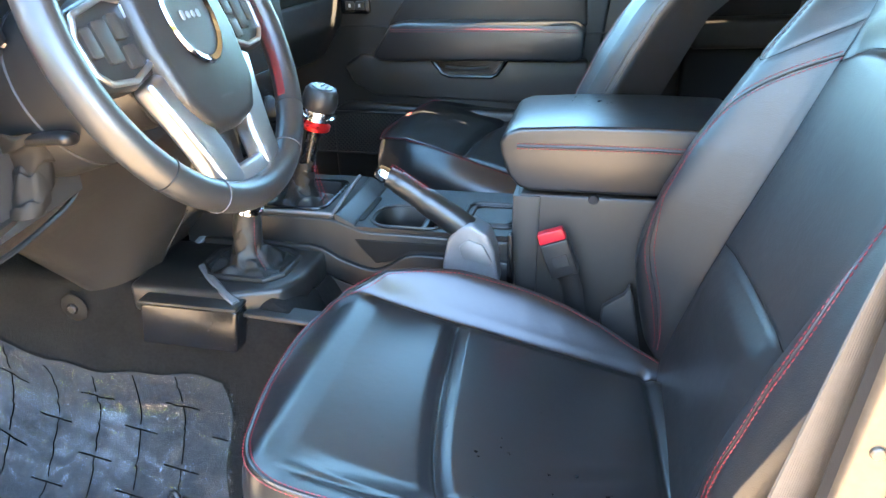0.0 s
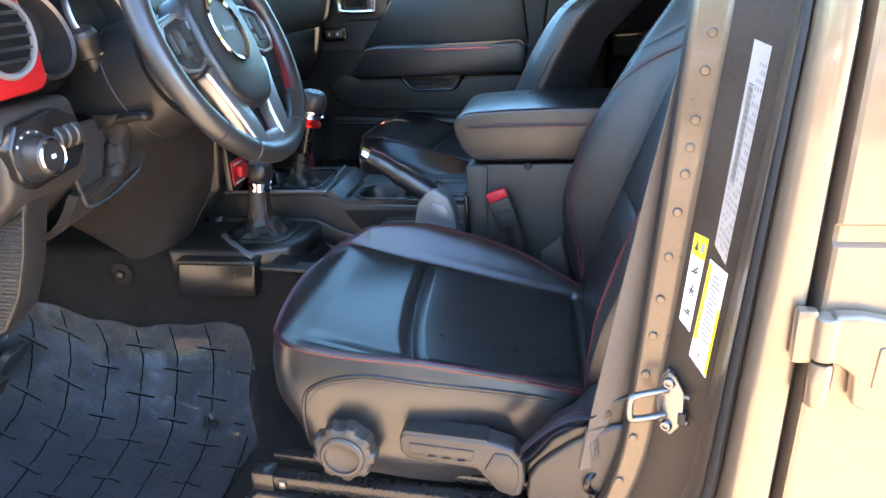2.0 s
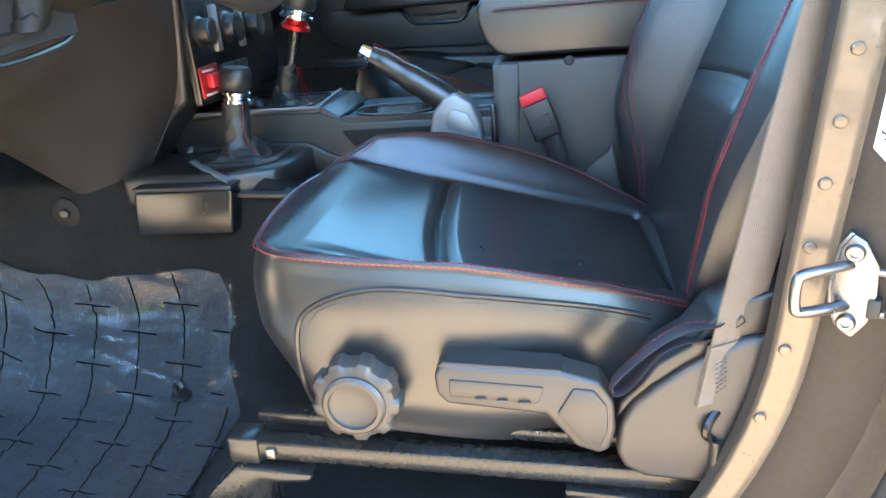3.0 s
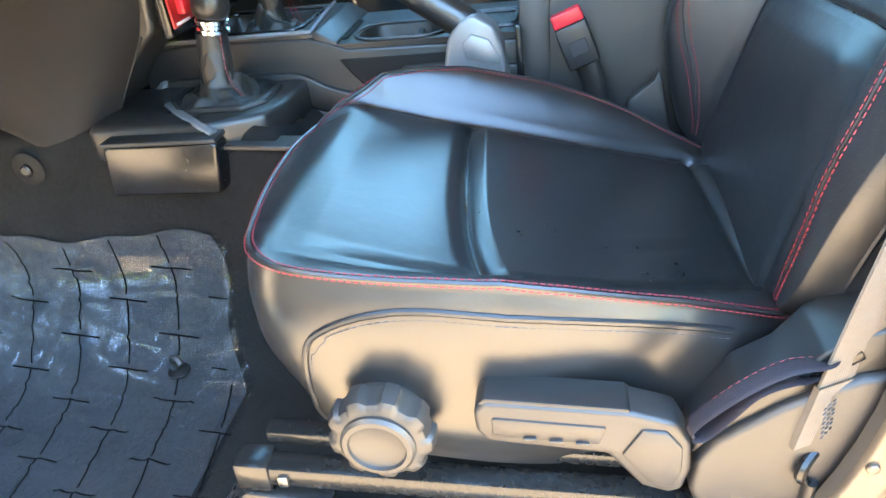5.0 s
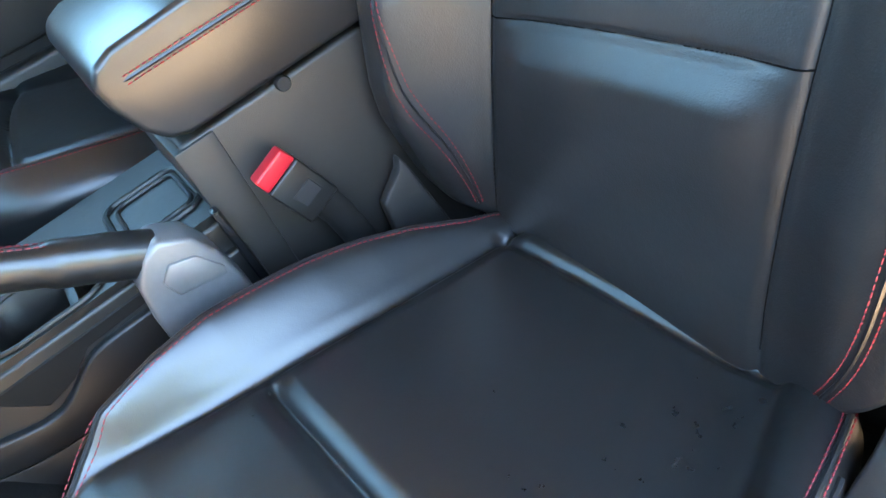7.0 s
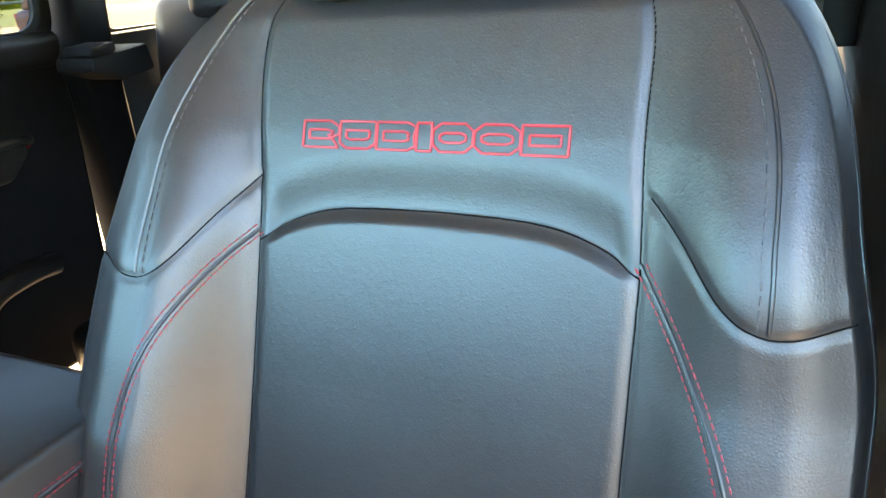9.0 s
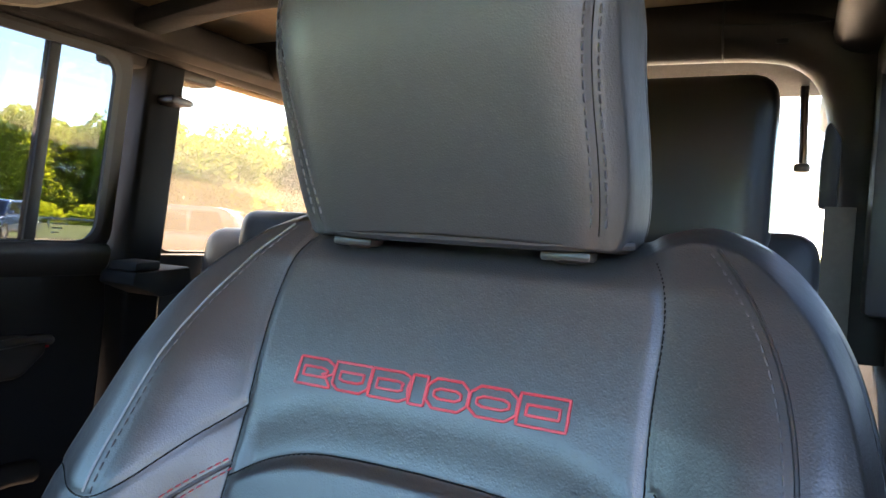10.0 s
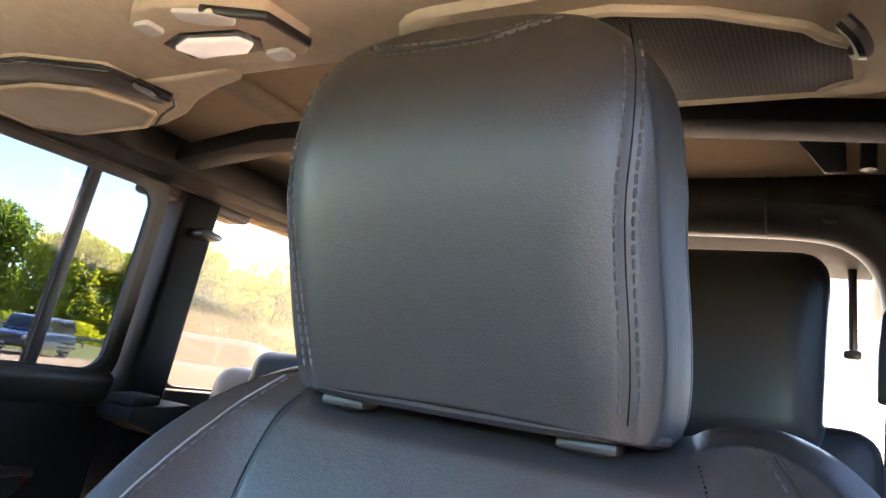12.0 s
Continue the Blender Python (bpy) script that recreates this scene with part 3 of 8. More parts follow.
lab = thing("warning_label", (0.375, -0.706, 1.16), "white and yellow airbag warning label on the pillar", "label")
c4 = [(0.3695, 1.161), (0.381, 1.147), (0.393, 1.265), (0.379, 1.270)]
at = on_label(c4)
label_quad("backing", c4, WHITE, lab)
patch("warning_band", at, 0, 1, 0.77, 1.0, YELLOW, lab, label="yellow warning band")
label_quad("symbol", [at(0.12, 0.83), at(0.44, 0.83), at(0.30, 0.95)], INK, lab, 0.0022)
patch("symbol", at, 0.58, 0.86, 0.84, 0.93, INK_GREY, lab, 0.0022)
for v in (0.62, 0.40, 0.16):
    u0, z0 = at(0.5, v)
    for k in range(5):
        ang = k * 1.25 + v * 9
        r = 0.0035 + 0.001 * (k % 2)
        patch_at = [(u0 + r * math.cos(ang + q), z0 + 1.7 * r * math.sin(ang + q)) for q in (0, 0.35, 2.9)]
        label_quad("pictogram", patch_at, INK, lab, 0.0017 + 0.00008 * k)
lab = thing("warning_label", (0.392, -0.714, 1.10), "white tyre label with yellow bands on the pillar", "label")
c4 = [(0.3825, 1.117), (0.401, 1.092), (0.414, 1.228), (0.396, 1.242)]
at = on_label(c4)
label_quad("backing", c4, WHITE, lab)
patch("yellow_band", at, 0.0, 0.17, 0.20, 0.97, YELLOW, lab, label="yellow band")
patch("yellow_band", at, 0.86, 1.0, 0.02, 0.66, YELLOW, lab, label="yellow band")
for i in range(15):
    patch("text_bar", at, 0.26, 0.80 - 0.09 * (i % 3), 0.28 + i * 0.043, 0.30 + i * 0.043, INK_GREY, lab)
u0, z0 = at(0.30, 0.10)
label_quad("symbol", [(u0 + 0.0045 * math.cos(q), z0 + 0.0085 * math.sin(q)) for q in np.linspace(0, 6.2832, 18, endpoint=False)], INK, lab)
lab = thing("data_plate", (0.407, -0.718, 1.25), "silver film data label with bar code on the pillar", "label")
c4 = [(0.399, 1.259), (0.411, 1.238), (0.433, 1.472), (0.418, 1.479)]
at = on_label(c4)
label_quad("backing", c4, FOIL, lab)
for i in range(44):
    patch("code_bar", at, 0.16, 0.44, 0.36 + i * 0.0105, 0.36 + i * 0.0105 + (0.006 if i % 3 else 0.003), INK, lab)
for i in range(26):
    for u in (0.52, 0.68, 0.83) if i > 10 else (0.15, 0.34, 0.52, 0.70, 0.84):
        if (i * 7 + int(u * 100)) % 5:
            patch("text_bar", at, u, u + 0.10, 0.03 + i * 0.035, 0.052 + i * 0.035 - 0.006 * (i % 2), INK_GREY, lab)

# striker
stk = thing("door_striker", (0.366, -0.706, 1.05), "zinc plated door striker bolted to the pillar", "striker")
lay = Matrix.Translation((0.366, -0.708, 0)) @ Matrix.Rotation(radians(-26), 4, "Z")
ol = [(-0.016, 1.046), (-0.012, 1.082), (-0.004, 1.095), (0.005, 1.090), (0.016, 1.070), (0.017, 1.046), (0.013, 1.020), (0.003, 1.004), (-0.008, 1.010), (-0.014, 1.026)]
part("plate", prism(ol, "y", -0.006, 0.004, 0.002, 2, m=lay), STEEL, stk)
part("plate", prism([(x + 0.003, z) for x, z in ol], "y", -0.012, -0.0065, 0.002, 2, m=lay), STEEL, stk)
part("loop", tube([lay @ Vector(q) for q in spline([(0.0, -0.008, 1.068), (-0.012, -0.022, 1.068), (-0.030, -0.042, 1.067), (-0.034, -0.046, 1.061), (-0.034, -0.046, 1.041), (-0.030, -0.042, 1.034), (-0.012, -0.022, 1.032), (0.0, -0.008, 1.032)], 5)], 0.0046, seg=12), STEEL, stk)
for z in (1.080, 1.018):
    part("bolt", lathe([(0.0075, 0), (0.0075, 0.003), (0.006, 0.005), (0.0035, 0.0052), (0.0035, 0.003), (0, 0.003)], 18, m=lay @ Matrix.Translation((0.001, -0.0115, z)) @ Matrix.Rotation(radians(90), 4, "X")), STEEL, stk)
part("guide", prism([(0.014, 1.024), (0.024, 1.026), (0.024, 1.042), (0.014, 1.042)], "y", -0.014, -0.002, 0.002, 2, m=lay), RUBBER, stk)
for z in (1.064, 1.028):
    part("guide", tube([lay @ Vector((0.012, -0.008, z)), lay @ Vector((0.027, -0.010, z + 0.001))], 0.0032, seg=8), STEEL, stk)

# front door on the driver's side, swung open
fd = thing("front_door", (-0.60, -1.25, 0.72), "beige front door swung wide open with black inner panel", "car door")
SWING = Matrix.Translation((-0.80, -0.80, 0)) @ Matrix.Rotation(radians(-66), 4, "Z")
part("door_skin", prism([(0.0, 0.72), (0.0, 1.50), (0.02, 1.54), (1.10, 1.54), (1.13, 1.30), (1.13, 0.90), (1.02, 0.72)], "y", -0.010, 0.004, 0.008, 2, m=SWING), PAINT, fd)
part("door_panel", prism([(0.02, 0.74), (0.02, 1.545), (1.08, 1.545), (1.105, 1.30), (1.105, 0.92), (1.0, 0.74)], "y", 0.005, 0.060, 0.014, 3, m=SWING), PLASTIC, fd, "black moulded inner panel")
part("armrest", prism([(0.32, 1.16), (0.36, 1.235), (0.92, 1.235), (0.95, 1.17), (0.90, 1.15), (0.36, 1.14)], "y", 0.055, 0.125, 0.018, 4, m=SWING), LEATHER, fd, "padded black armrest")
part("door_pocket", prism([(0.16, 0.79), (0.16, 0.95), (0.22, 0.99), (0.96, 0.98), (0.98, 0.79)], "y", 0.055, 0.095, 0.014, 3, m=SWING), PLASTIC, fd)
for ol in ([(0.02, 1.54), (0.30, 1.975), (0.345, 1.975), (0.07, 1.54)], [(1.06, 1.54), (1.10, 1.54), (1.13, 1.975), (1.09, 1.975)], [(0.30, 1.945), (0.30, 1.985), (1.13, 1.985), (1.13, 1.945)]):
    part("window_frame", prism(ol, "y", 0.0, 0.03, 0.005, 2, m=SWING), PAINT, fd)
g = part("window_glass", prism([(0.05, 1.53), (0.32, 1.955), (1.105, 1.955), (1.075, 1.53)], "y", 0.014, 0.018, 0, m=SWING), GLASS, fd, "clear window glass")
g.visible_shadow = False


# outer rear door on the driver's side
rd = thing("rear_door", (0.9, -0.78, 0.75), "beige metallic closed rear door with exposed hinge", "car door")


def skin_y(x, z):
    return -0.797 - 0.006 * math.sin(min(1, max(0, (z - 0.75) / 0.75)) * math.pi) + (0.006 if 1.293 < z < 1.313 else 0.0) + 0.10 * max(0, z - 1.5)


bm = bmesh.new()
zs = [0.74, 0.8, 0.9, 1.0, 1.1, 1.2, 1.27, 1.292, 1.296, 1.304, 1.312, 1.316, 1.34, 1.4, 1.46, 1.52, 1.545]
rows = []
for z in zs:
    e = 0.4845 + 0.03 * (z - 1.2)
    rows.append([(e, -0.76, z), (e, -0.787, z), (e + 0.002, skin_y(0, z) + 0.003, z)] + [(x, skin_y(x, z), z) for x in (e + 0.006, 0.55, 0.65, 0.8, 1.0, 1.25)])
ribbon(bm, rows)
part("door_skin", bm, PAINT, rd, sharp=25)
part("door_frame", box(0.49, 1.25, -0.78, -0.745, 1.535, 1.56, 0.004), RUBBER, rd)
hg = part("hinge", lathe([(0.0105, 0), (0.0125, 0.002), (0.0125, 0.046), (0.0105, 0.048)], 20, m=pose(0.4915, -0.812, 1.176)), PAINT, rd, "beige exposed door hinge")
part("hinge_barrel", lathe([(0.0105, 0), (0.012, 0.002), (0.012, 0.046), (0.0105, 0.05)], 20, m=pose(0.4915, -0.812, 1.122)), PAINT, hg)
part("hinge_leaf", prism([(0.494, 1.228), (0.52, 1.229), (0.60, 1.214), (0.66, 1.206), (0.66, 1.142), (0.60, 1.130), (0.535, 1.120), (0.522, 1.128), (0.520, 1.162), (0.506, 1.172), (0.494, 1.176)], "y", -0.822, -0.803, 0.005, 3), PAINT, hg)
part("hinge_rib", prism([(0.538, 1.196), (0.555, 1.198), (0.556, 1.192), (0.545, 1.190), (0.541, 1.150), (0.536, 1.150)], "y", -0.8245, -0.820, 0.0015, 2), PAINT, hg)
part("hinge_bolt", lathe([(0.013, 0), (0.013, 0.003), (0.010, 0.006), (0.005, 0.0062), (0.005, 0.003), (0, 0.003)], 24, m=Matrix.Translation((0.592, -0.821, 1.172)) @ Matrix.Rotation(radians(90), 4, "X")), PAINT, hg)
part("hinge_leaf", box(0.462, 0.482, -0.815, -0.80, 1.17, 1.23, 0.004), PAINT, hg)

# belt beside the driver's seat
belt = thing("seat_belt", (0.30, -0.66, 0.72), "grey webbing seat belt hanging beside the front seat", "seat belt")
line = spline([(0.405, -0.640, 1.62), (0.372, -0.652, 1.42), (0.350, -0.656, 1.31), (0.322, -0.660, 1.16), (0.301, -0.662, 1.04), (0.288, -0.664, 0.962), (0.280, -0.664, 0.905)], 8)


def strap(pts, half, thick, wide):
    b = bmesh.new()
    rows = []
    wv = Vector(wide).normalized()
    for p in pts:
        p = Vector(p)
        nrm = wv.cross(Vector((0, 0, 1))).normalized()
        rows.append([p - wv * half - nrm * thick, p + wv * half - nrm * thick, p + wv * half + nrm * thick, p - wv * half + nrm * thick, p - wv * half - nrm * thick])
    return ribbon(b, rows)


part("webbing", strap(line, 0.0235, 0.0012, (0.93, 0.36, 0.10)), WEBBING, belt)
part("webbing_fold", strap(line[-10:], 0.0245, 0.003, (0.93, 0.36, 0.10)), WEBBING, belt)
for k in range(7):
    z = 0.955 - 0.005 * k
    part("stitching", stitches([(0.270 + 0.001 * k * 0.4, -0.6835, z), (0.304, -0.650, z + 0.003 * (k % 2))], dash=0.004, gap=0.002, r=0.0007), THREAD_GREY, belt)
ax = tube(spline([(0.281, -0.664, 0.895), (0.270, -0.674, 0.885), (0.268, -0.676, 0.872), (0.277, -0.668, 0.86)], 6), 0.005, seg=8)
part("anchor", ax, PLASTIC_GLOSS, belt)
part("anchor", tube(spline([(0.299, -0.65, 0.90), (0.297, -0.652, 0.88), (0.29, -0.658, 0.868), (0.278, -0.668, 0.858)], 6), 0.005, seg=8), PLASTIC_GLOSS, belt)
part("anchor_sleeve", tube([(0.279, -0.667, 0.862), (0.277, -0.668, 0.80), (0.272, -0.67, 0.73), (0.27, -0.67, 0.70)], [0.011, 0.0105, 0.009, 0.008], seg=14, flat=0.6), PLASTIC, belt)

# ---- seats ----
CUSHION_EDGE = [(-0.25, -0.02), (-0.246, 0.05), (-0.232, 0.10), (-0.203, 0.127), (-0.16, 0.147), (-0.1, 0.166), (-0.04, 0.183), (0.03, 0.193), (0.1, 0.195), (0.17, 0.188), (0.23, 0.176), (0.288, 0.163),
                (0.318, 0.06), (0.32, -0.08), (0.312, -0.2), (0.28, -0.232), (0.23, -0.25), (0.13, -0.277), (0.03, -0.296), (-0.07, -0.298), (-0.13, -0.294), (-0.172, -0.281), (-0.2, -0.256), (-0.222, -0.21), (-0.242, -0.12)]
INNER_LINE = [(-0.222, 0.105), (-0.18, 0.126), (-0.04, 0.132), (0.11, 0.138), (0.25, 0.145), (0.3, 0.142)]
OUTER_LINE = [(-0.19, -0.23), (-0.15, -0.258), (0.0, -0.262), (0.15, -0.232), (0.28, -0.178), (0.3, -0.175)]
INNER_RISE = ([-0.24, -0.22, -0.16, -0.1, -0.047, 0.06, 0.12, 0.17, 0.27, 0.3], [0.0, 0.012, 0.041, 0.056, 0.062, 0.058, 0.051, 0.042, 0.014, 0.006])
OUTER_RISE = ([-0.22, -0.2, -0.125, -0.07, -0.02, 0.03, 0.08, 0.18, 0.28], [-0.006, 0.0, 0.017, 0.027, 0.037, 0.046, 0.047, 0.044, 0.032])
CREASE = [(-0.037, 0.132), (-0.041, 0.10), (-0.036, 0.03), (-0.030, -0.05), (-0.018, -0.14), (-0.004, -0.2), (0.014, -0.24), (0.022, -0.262)]
REAR_CREASE = [(0.248, 0.145), (0.257, 0.04), (0.264, -0.08), (0.270, -0.178)]
BACK_EDGE = [(0.0, 0.925), (0.12, 0.928), (0.20, 0.942), (0.246, 0.985), (0.263, 1.06), (0.273, 1.15), (0.278, 1.25), (0.28, 1.36), (0.275, 1.45), (0.262, 1.525), (0.243, 1.572), (0.214, 1.607), (0.18, 1.622),
             (0.15, 1.617), (0.12, 1.607), (0.0, 1.604)]
BACK_INSERT = [(0.17, 0.94), (0.165, 1.05), (0.163, 1.2), (0.164, 1.4), (0.167, 1.46), (0.175, 1.54), (0.171, 1.587), (0.156, 1.612)]
ARCH = [(-0.164, 1.409), (-0.13, 1.427), (-0.085, 1.438), (0.0, 1.441), (0.085, 1.438), (0.13, 1.427), (0.164, 1.409)]
LUMBAR = [(-0.163, 1.178), (-0.08, 1.174), (0.0, 1.170), (0.08, 1.164), (0.163, 1.157)]
SHOULDER = [(0.167, 1.463), (0.19, 1.440), (0.212, 1.412), (0.23, 1.400), (0.247, 1.399), (0.28, 1.408)]
RED_SEAM = [(0.164, 1.419), (0.182, 1.404), (0.196, 1.387), (0.209, 1.366), (0.219, 1.343), (0.227, 1.311), (0.2295, 1.279), (0.228, 1.242), (0.224, 1.204), (0.217, 1.164), (0.211, 1.122), (0.204, 1.079), (0.197, 1.03), (0.192, 0.985), (0.189, 0.95)]
RED_OUTER = [(0.164, 1.419), (0.179, 1.395), (0.193, 1.370), (0.213, 1.324), (0.225, 1.282), (0.231, 1.24), (0.2345, 1.194), (0.2385, 1.144), (0.2385, 1.087), (0.235, 1.04), (0.228, 1.0), (0.215, 0.955)]
TOP_STITCH = [(0.231, 1.402), (0.233, 1.44), (0.231, 1.5), (0.221, 1.547), (0.202, 1.587), (0.18, 1.618)]


HEAD_SEAM = spline([(1.61, 0.108), (1.68, 0.120), (1.76, 0.129), (1.82, 0.127), (1.87, 0.114)], 12)


def mirror(line):
    return [(-a, b) for a, b in line]


def seat(yc, inner, dx, dz, label, driver):
    """A front seat. inner: the sign of y towards the console."""
    st = thing("front_seat", (dx, yc, 0.70 + dz), label, "car seat", "front seats")

    def put(x, w, z):
        return np.stack([np.asarray(x, float) + dx, yc + inner * np.asarray(w, float), np.asarray(z, float) + dz], -1)

    # cushion
    NA, NR = (640, 96) if driver else (320, 56)
    edge = even(spline(CUSHION_EDGE, 12, True), NA, True)
    inner_line, outer_line = spline(INNER_LINE, 8), spline(OUTER_LINE, 8)
    crease, rear = spline(CREASE, 8), spline(REAR_CREASE, 8)

    inner_edge = (edge[:, 0][edge[:, 1] > 0.08], edge[:, 1][edge[:, 1] > 0.08])
    order = np.argsort(inner_edge[0])
    inner_edge = (inner_edge[0][order], inner_edge[1][order])

    def cushion_z(x, w):
        x, w = np.asarray(x, float), np.asarray(w, float)
        z = 1.053 - 0.26 * (x + 0.2)
        iw = np.interp(x, inner_line[:, 0], inner_line[:, 1])
        ow = np.interp(x, outer_line[:, 0], outer_line[:, 1])
        ew = np.interp(x, *inner_edge)
        z = z + (1.0 if driver else 0.45) * np.interp(x, *INNER_RISE) * smooth01(-0.1, 1.05, (w - iw) / np.maximum(ew - iw, 0.02))
        z = z + np.interp(x, *OUTER_RISE) * smooth01(-0.5, 1.0, (ow - w + 0.02) / 0.055)
        z = z - 0.018 * smooth01(-0.19, -0.25, x)
        mid = (w > ow) & (w < iw)
        side = np.minimum(smooth01(0, 0.03, iw - w), smooth01(0, 0.04, w - ow))
        cx = np.interp(-w, -crease[:, 1], crease[:, 0])
        d = np.abs(x - cx) * 0.97
        z = z + side * np.where(x < cx, 0.002 - 0.10 * np.clip(-0.16 - x, 0.0, 0.09) - 0.006 * (1 - smooth01(0, 0.022, d)) - 0.006 * (1 - smooth01(0, 0.007, d)), 0.006 - 0.020 * (1 - np.sqrt(np.clip(d / 0.022, 0, 1))) * 0.9)
        rx = np.interp(-w, -rear[:, 1], rear[:, 0])
        z = z + side * 0.008 * np.where(x > rx, np.sin(np.clip((x - rx) / 0.06, 0, 1) * math.pi), 0.0)
        fade = smooth01(-0.20, -0.08, x)
        for ln, dep, wid in ((inner_line, 0.005, 0.013), (outer_line, 0.0035, 0.014), (rear, 0.006, 0.012)):
            z = z - dep * fade * (1 - smooth01(0, wid, near_line(x, w, ln)))
        # soft folds near the rear outer corner
        for fx, fw, ang, ln in ((0.18, -0.12, 0.5, 0.05), (0.225, -0.14, 0.9, 0.04)):
            a = (x - fx) * math.cos(ang) + (w - fw) * math.sin(ang)
            b = -(x - fx) * math.sin(ang) + (w - fw) * math.cos(ang)
            z = z - 0.0012 * np.exp(-(b / 0.009) ** 2 - (a / ln) ** 2) + 0.0010 * np.exp(-((b - 0.016) / 0.011) ** 2 - (a / ln) ** 2)
        return z

    def surf(x, w):
        return put(x, w, cushion_z(x, w))

    def low(x):
        return 0.858 - 0.05 * np.clip((x + 0.18) / 0.4, 0, 1)

    def skirt_rows(x, w, nx, nw):
        z0 = cushion_z(x, w)
        rows = []
        front = smooth01(-0.12, -0.22, x)
        bulge = np.where(w > 0, 0.042, 0.0115) * (1 - front) + 0.012 * front
        bulge = bulge * (1 - smooth01(0.27, 0.31, x))
        for k in range(0, 27):
            s = k / 26
            z = z0 - 0.002 - (z0 - low(x)) * s
            o = bulge * np.sin(np.clip(s * 3.2, 0, 1) * math.pi / 2) - front * 0.04 * smooth01(0.45, 1, s) - 0.010 * (1 - front) * smooth01(0.75, 1, s)
            o = o - 0.003 * math.exp(-((s - 0.02) / 0.02) ** 2)
            rows.append(put(x + nx * o, w + nw * o, z))
        return rows

    v, faces, cen, row = shell(edge, (0.03, -0.03), surf, skirt_rows, NR)
    x, w = cen[:, 0], cen[:, 1]
    top = row < NR
    iw = np.interp(x, inner_line[:, 0], inner_line[:, 1])
    ow = np.interp(x, outer_line[:, 0], outer_line[:, 1])
    cx = np.interp(-w, -crease[:, 1], crease[:, 0])
    mid = top & (w > ow) & (w <= iw)
    split_shell(v, faces, [("cushion_front_pad", mid & (x < cx)), ("cushion_rear_pad", mid & (x >= cx)), ("cushion_bolster#i", top & (w > iw)),
                           ("cushion_bolster#o", top & (w <= ow)), ("cushion_skirt", ~top)], [LEATHER, LEATHER, LEATHER, LEATHER, LEATHER], st)
    # red double stitching round the cushion
    loop = even(spline(CUSHION_EDGE, 12, True), 700, True)
    keep = [i for i in range(700) if not (loop[i, 0] > 0.27 and -0.17 < loop[i, 1] < 0.17)]
    start = next(i for i in range(700) if i not in set(keep) and (i + 1) % 700 in set(keep))
    loop = np.array([loop[(start + 1 + i) % 700] for i in range(len(keep))])
    c0 = np.array([0.03, -0.03])
    dirs = loop - c0
    dirs /= np.linalg.norm(dirs, axis=1)[:, None]
    for off, lift in ((-0.0045, 0.0008), (0.0045, -0.0018)):
        q = loop + dirs * off
        part("stitching", stitches(put(q[:, 0], q[:, 1], cushion_z(q[:, 0], q[:, 1]) + lift), r=0.00075), THREAD_RED, st, "red double stitching")
    q = loop + dirs * 0.0002
    part("piping", tube(put(q[:, 0], q[:, 1], cushion_z(q[:, 0], q[:, 1]) - 0.0005), 0.0026, seg=6), LEATHER_SMOOTH, st)
    # raised seam on the outer side
    zz = [(-0.160, 0.864), (-0.159, 0.923), (-0.150, 0.975), (-0.128, 0.999), (-0.089, 1.014), (-0.042, 1.018), (0.015, 1.012), (0.078, 1.001), (0.161, 0.982), (0.222, 0.962)]
    zz = spline(zz, 8)
    sk = v[[i for i in range(NR * NA, NR * NA + 27 * NA)]] - np.array([dx, yc, dz])
    sk = sk[(sk[:, 1] * inner < -0.12)]
    line = []
    for px, pz in zz:
        d = np.hypot(sk[:, 0] - px, sk[:, 2] - pz)
        near = np.argsort(d)[:4]
        wt = 1 / (d[near] + 1e-4)
        pw = (sk[near, 1] * wt).sum() / wt.sum()
        line.append((px + dx, yc + pw - inner * 0.0005, pz + dz))
    part("piping", tube(line, 0.0034, seg=8), LEATHER_SMOOTH, st)
    inn = [(a + 0.006 * (1 if i < 24 else 0), b - inner * 0.0012, c - 0.008 * (0 if i < 16 else 1)) for i, (a, b, c) in enumerate(line)]
    part("stitching", stitches(inn, dash=0.0055), THREAD_GREY, st, "grey stitching")

    # backrest
    shift = 0.012
    slide = 0.0 if driver else -0.035

    def bput(x, w, z):
        w = np.asarray(w, float)
        z, x = np.asarray(z, float), np.asarray(x, float) + slide
        z = z if driver else z - 0.11 * smooth01(1.34, 1.60, z)
        f = 1.20 - 0.11 * smooth01(1.34, 1.46, z)
        w = np.where(w < -0.164, -0.164 + (w + 0.164) * f, w)
        return put(x, np.where(w > 0.23, 0.23 + (w - 0.23) * 1.32, w) + shift, z)

    def hput(x, w, z):
        z, x = np.asarray(z, float) - (0.0 if driver else 0.09), np.asarray(x, float) + slide * 1.9
        w = np.asarray(w, float)
        w = w + np.clip(w, 0, 1) * 0.10 * (1 - smooth01(1.62, 1.74, z))
        return put(x, w * 1.07 + 0.020 + 0.030 * smooth01(1.60, 1.76, z), z + 0.024 * np.clip((z - 1.63) / 0.2, 0, 1))

    half = spline(BACK_EDGE, 10)
    full = np.vstack([half, np.stack([-half[::-1, 0], half[::-1, 1]], 1)[1:-1]])
    edge = even(full, NA + 40, True)
    ins = spline(BACK_INSERT, 8)
    seams = [spline(s, 8) for s in (ARCH, LUMBAR, SHOULDER, mirror(SHOULDER))]
    reds = [spline(RED_SEAM, 10), spline(RED_OUTER, 10)]

    def insert_edge(w, z):
        return np.interp(z, ins[:, 1], ins[:, 0]) * np.where(np.asarray(w) < 0, 1 - 0.09 * smooth01(1.40, 1.54, z), 1.0)

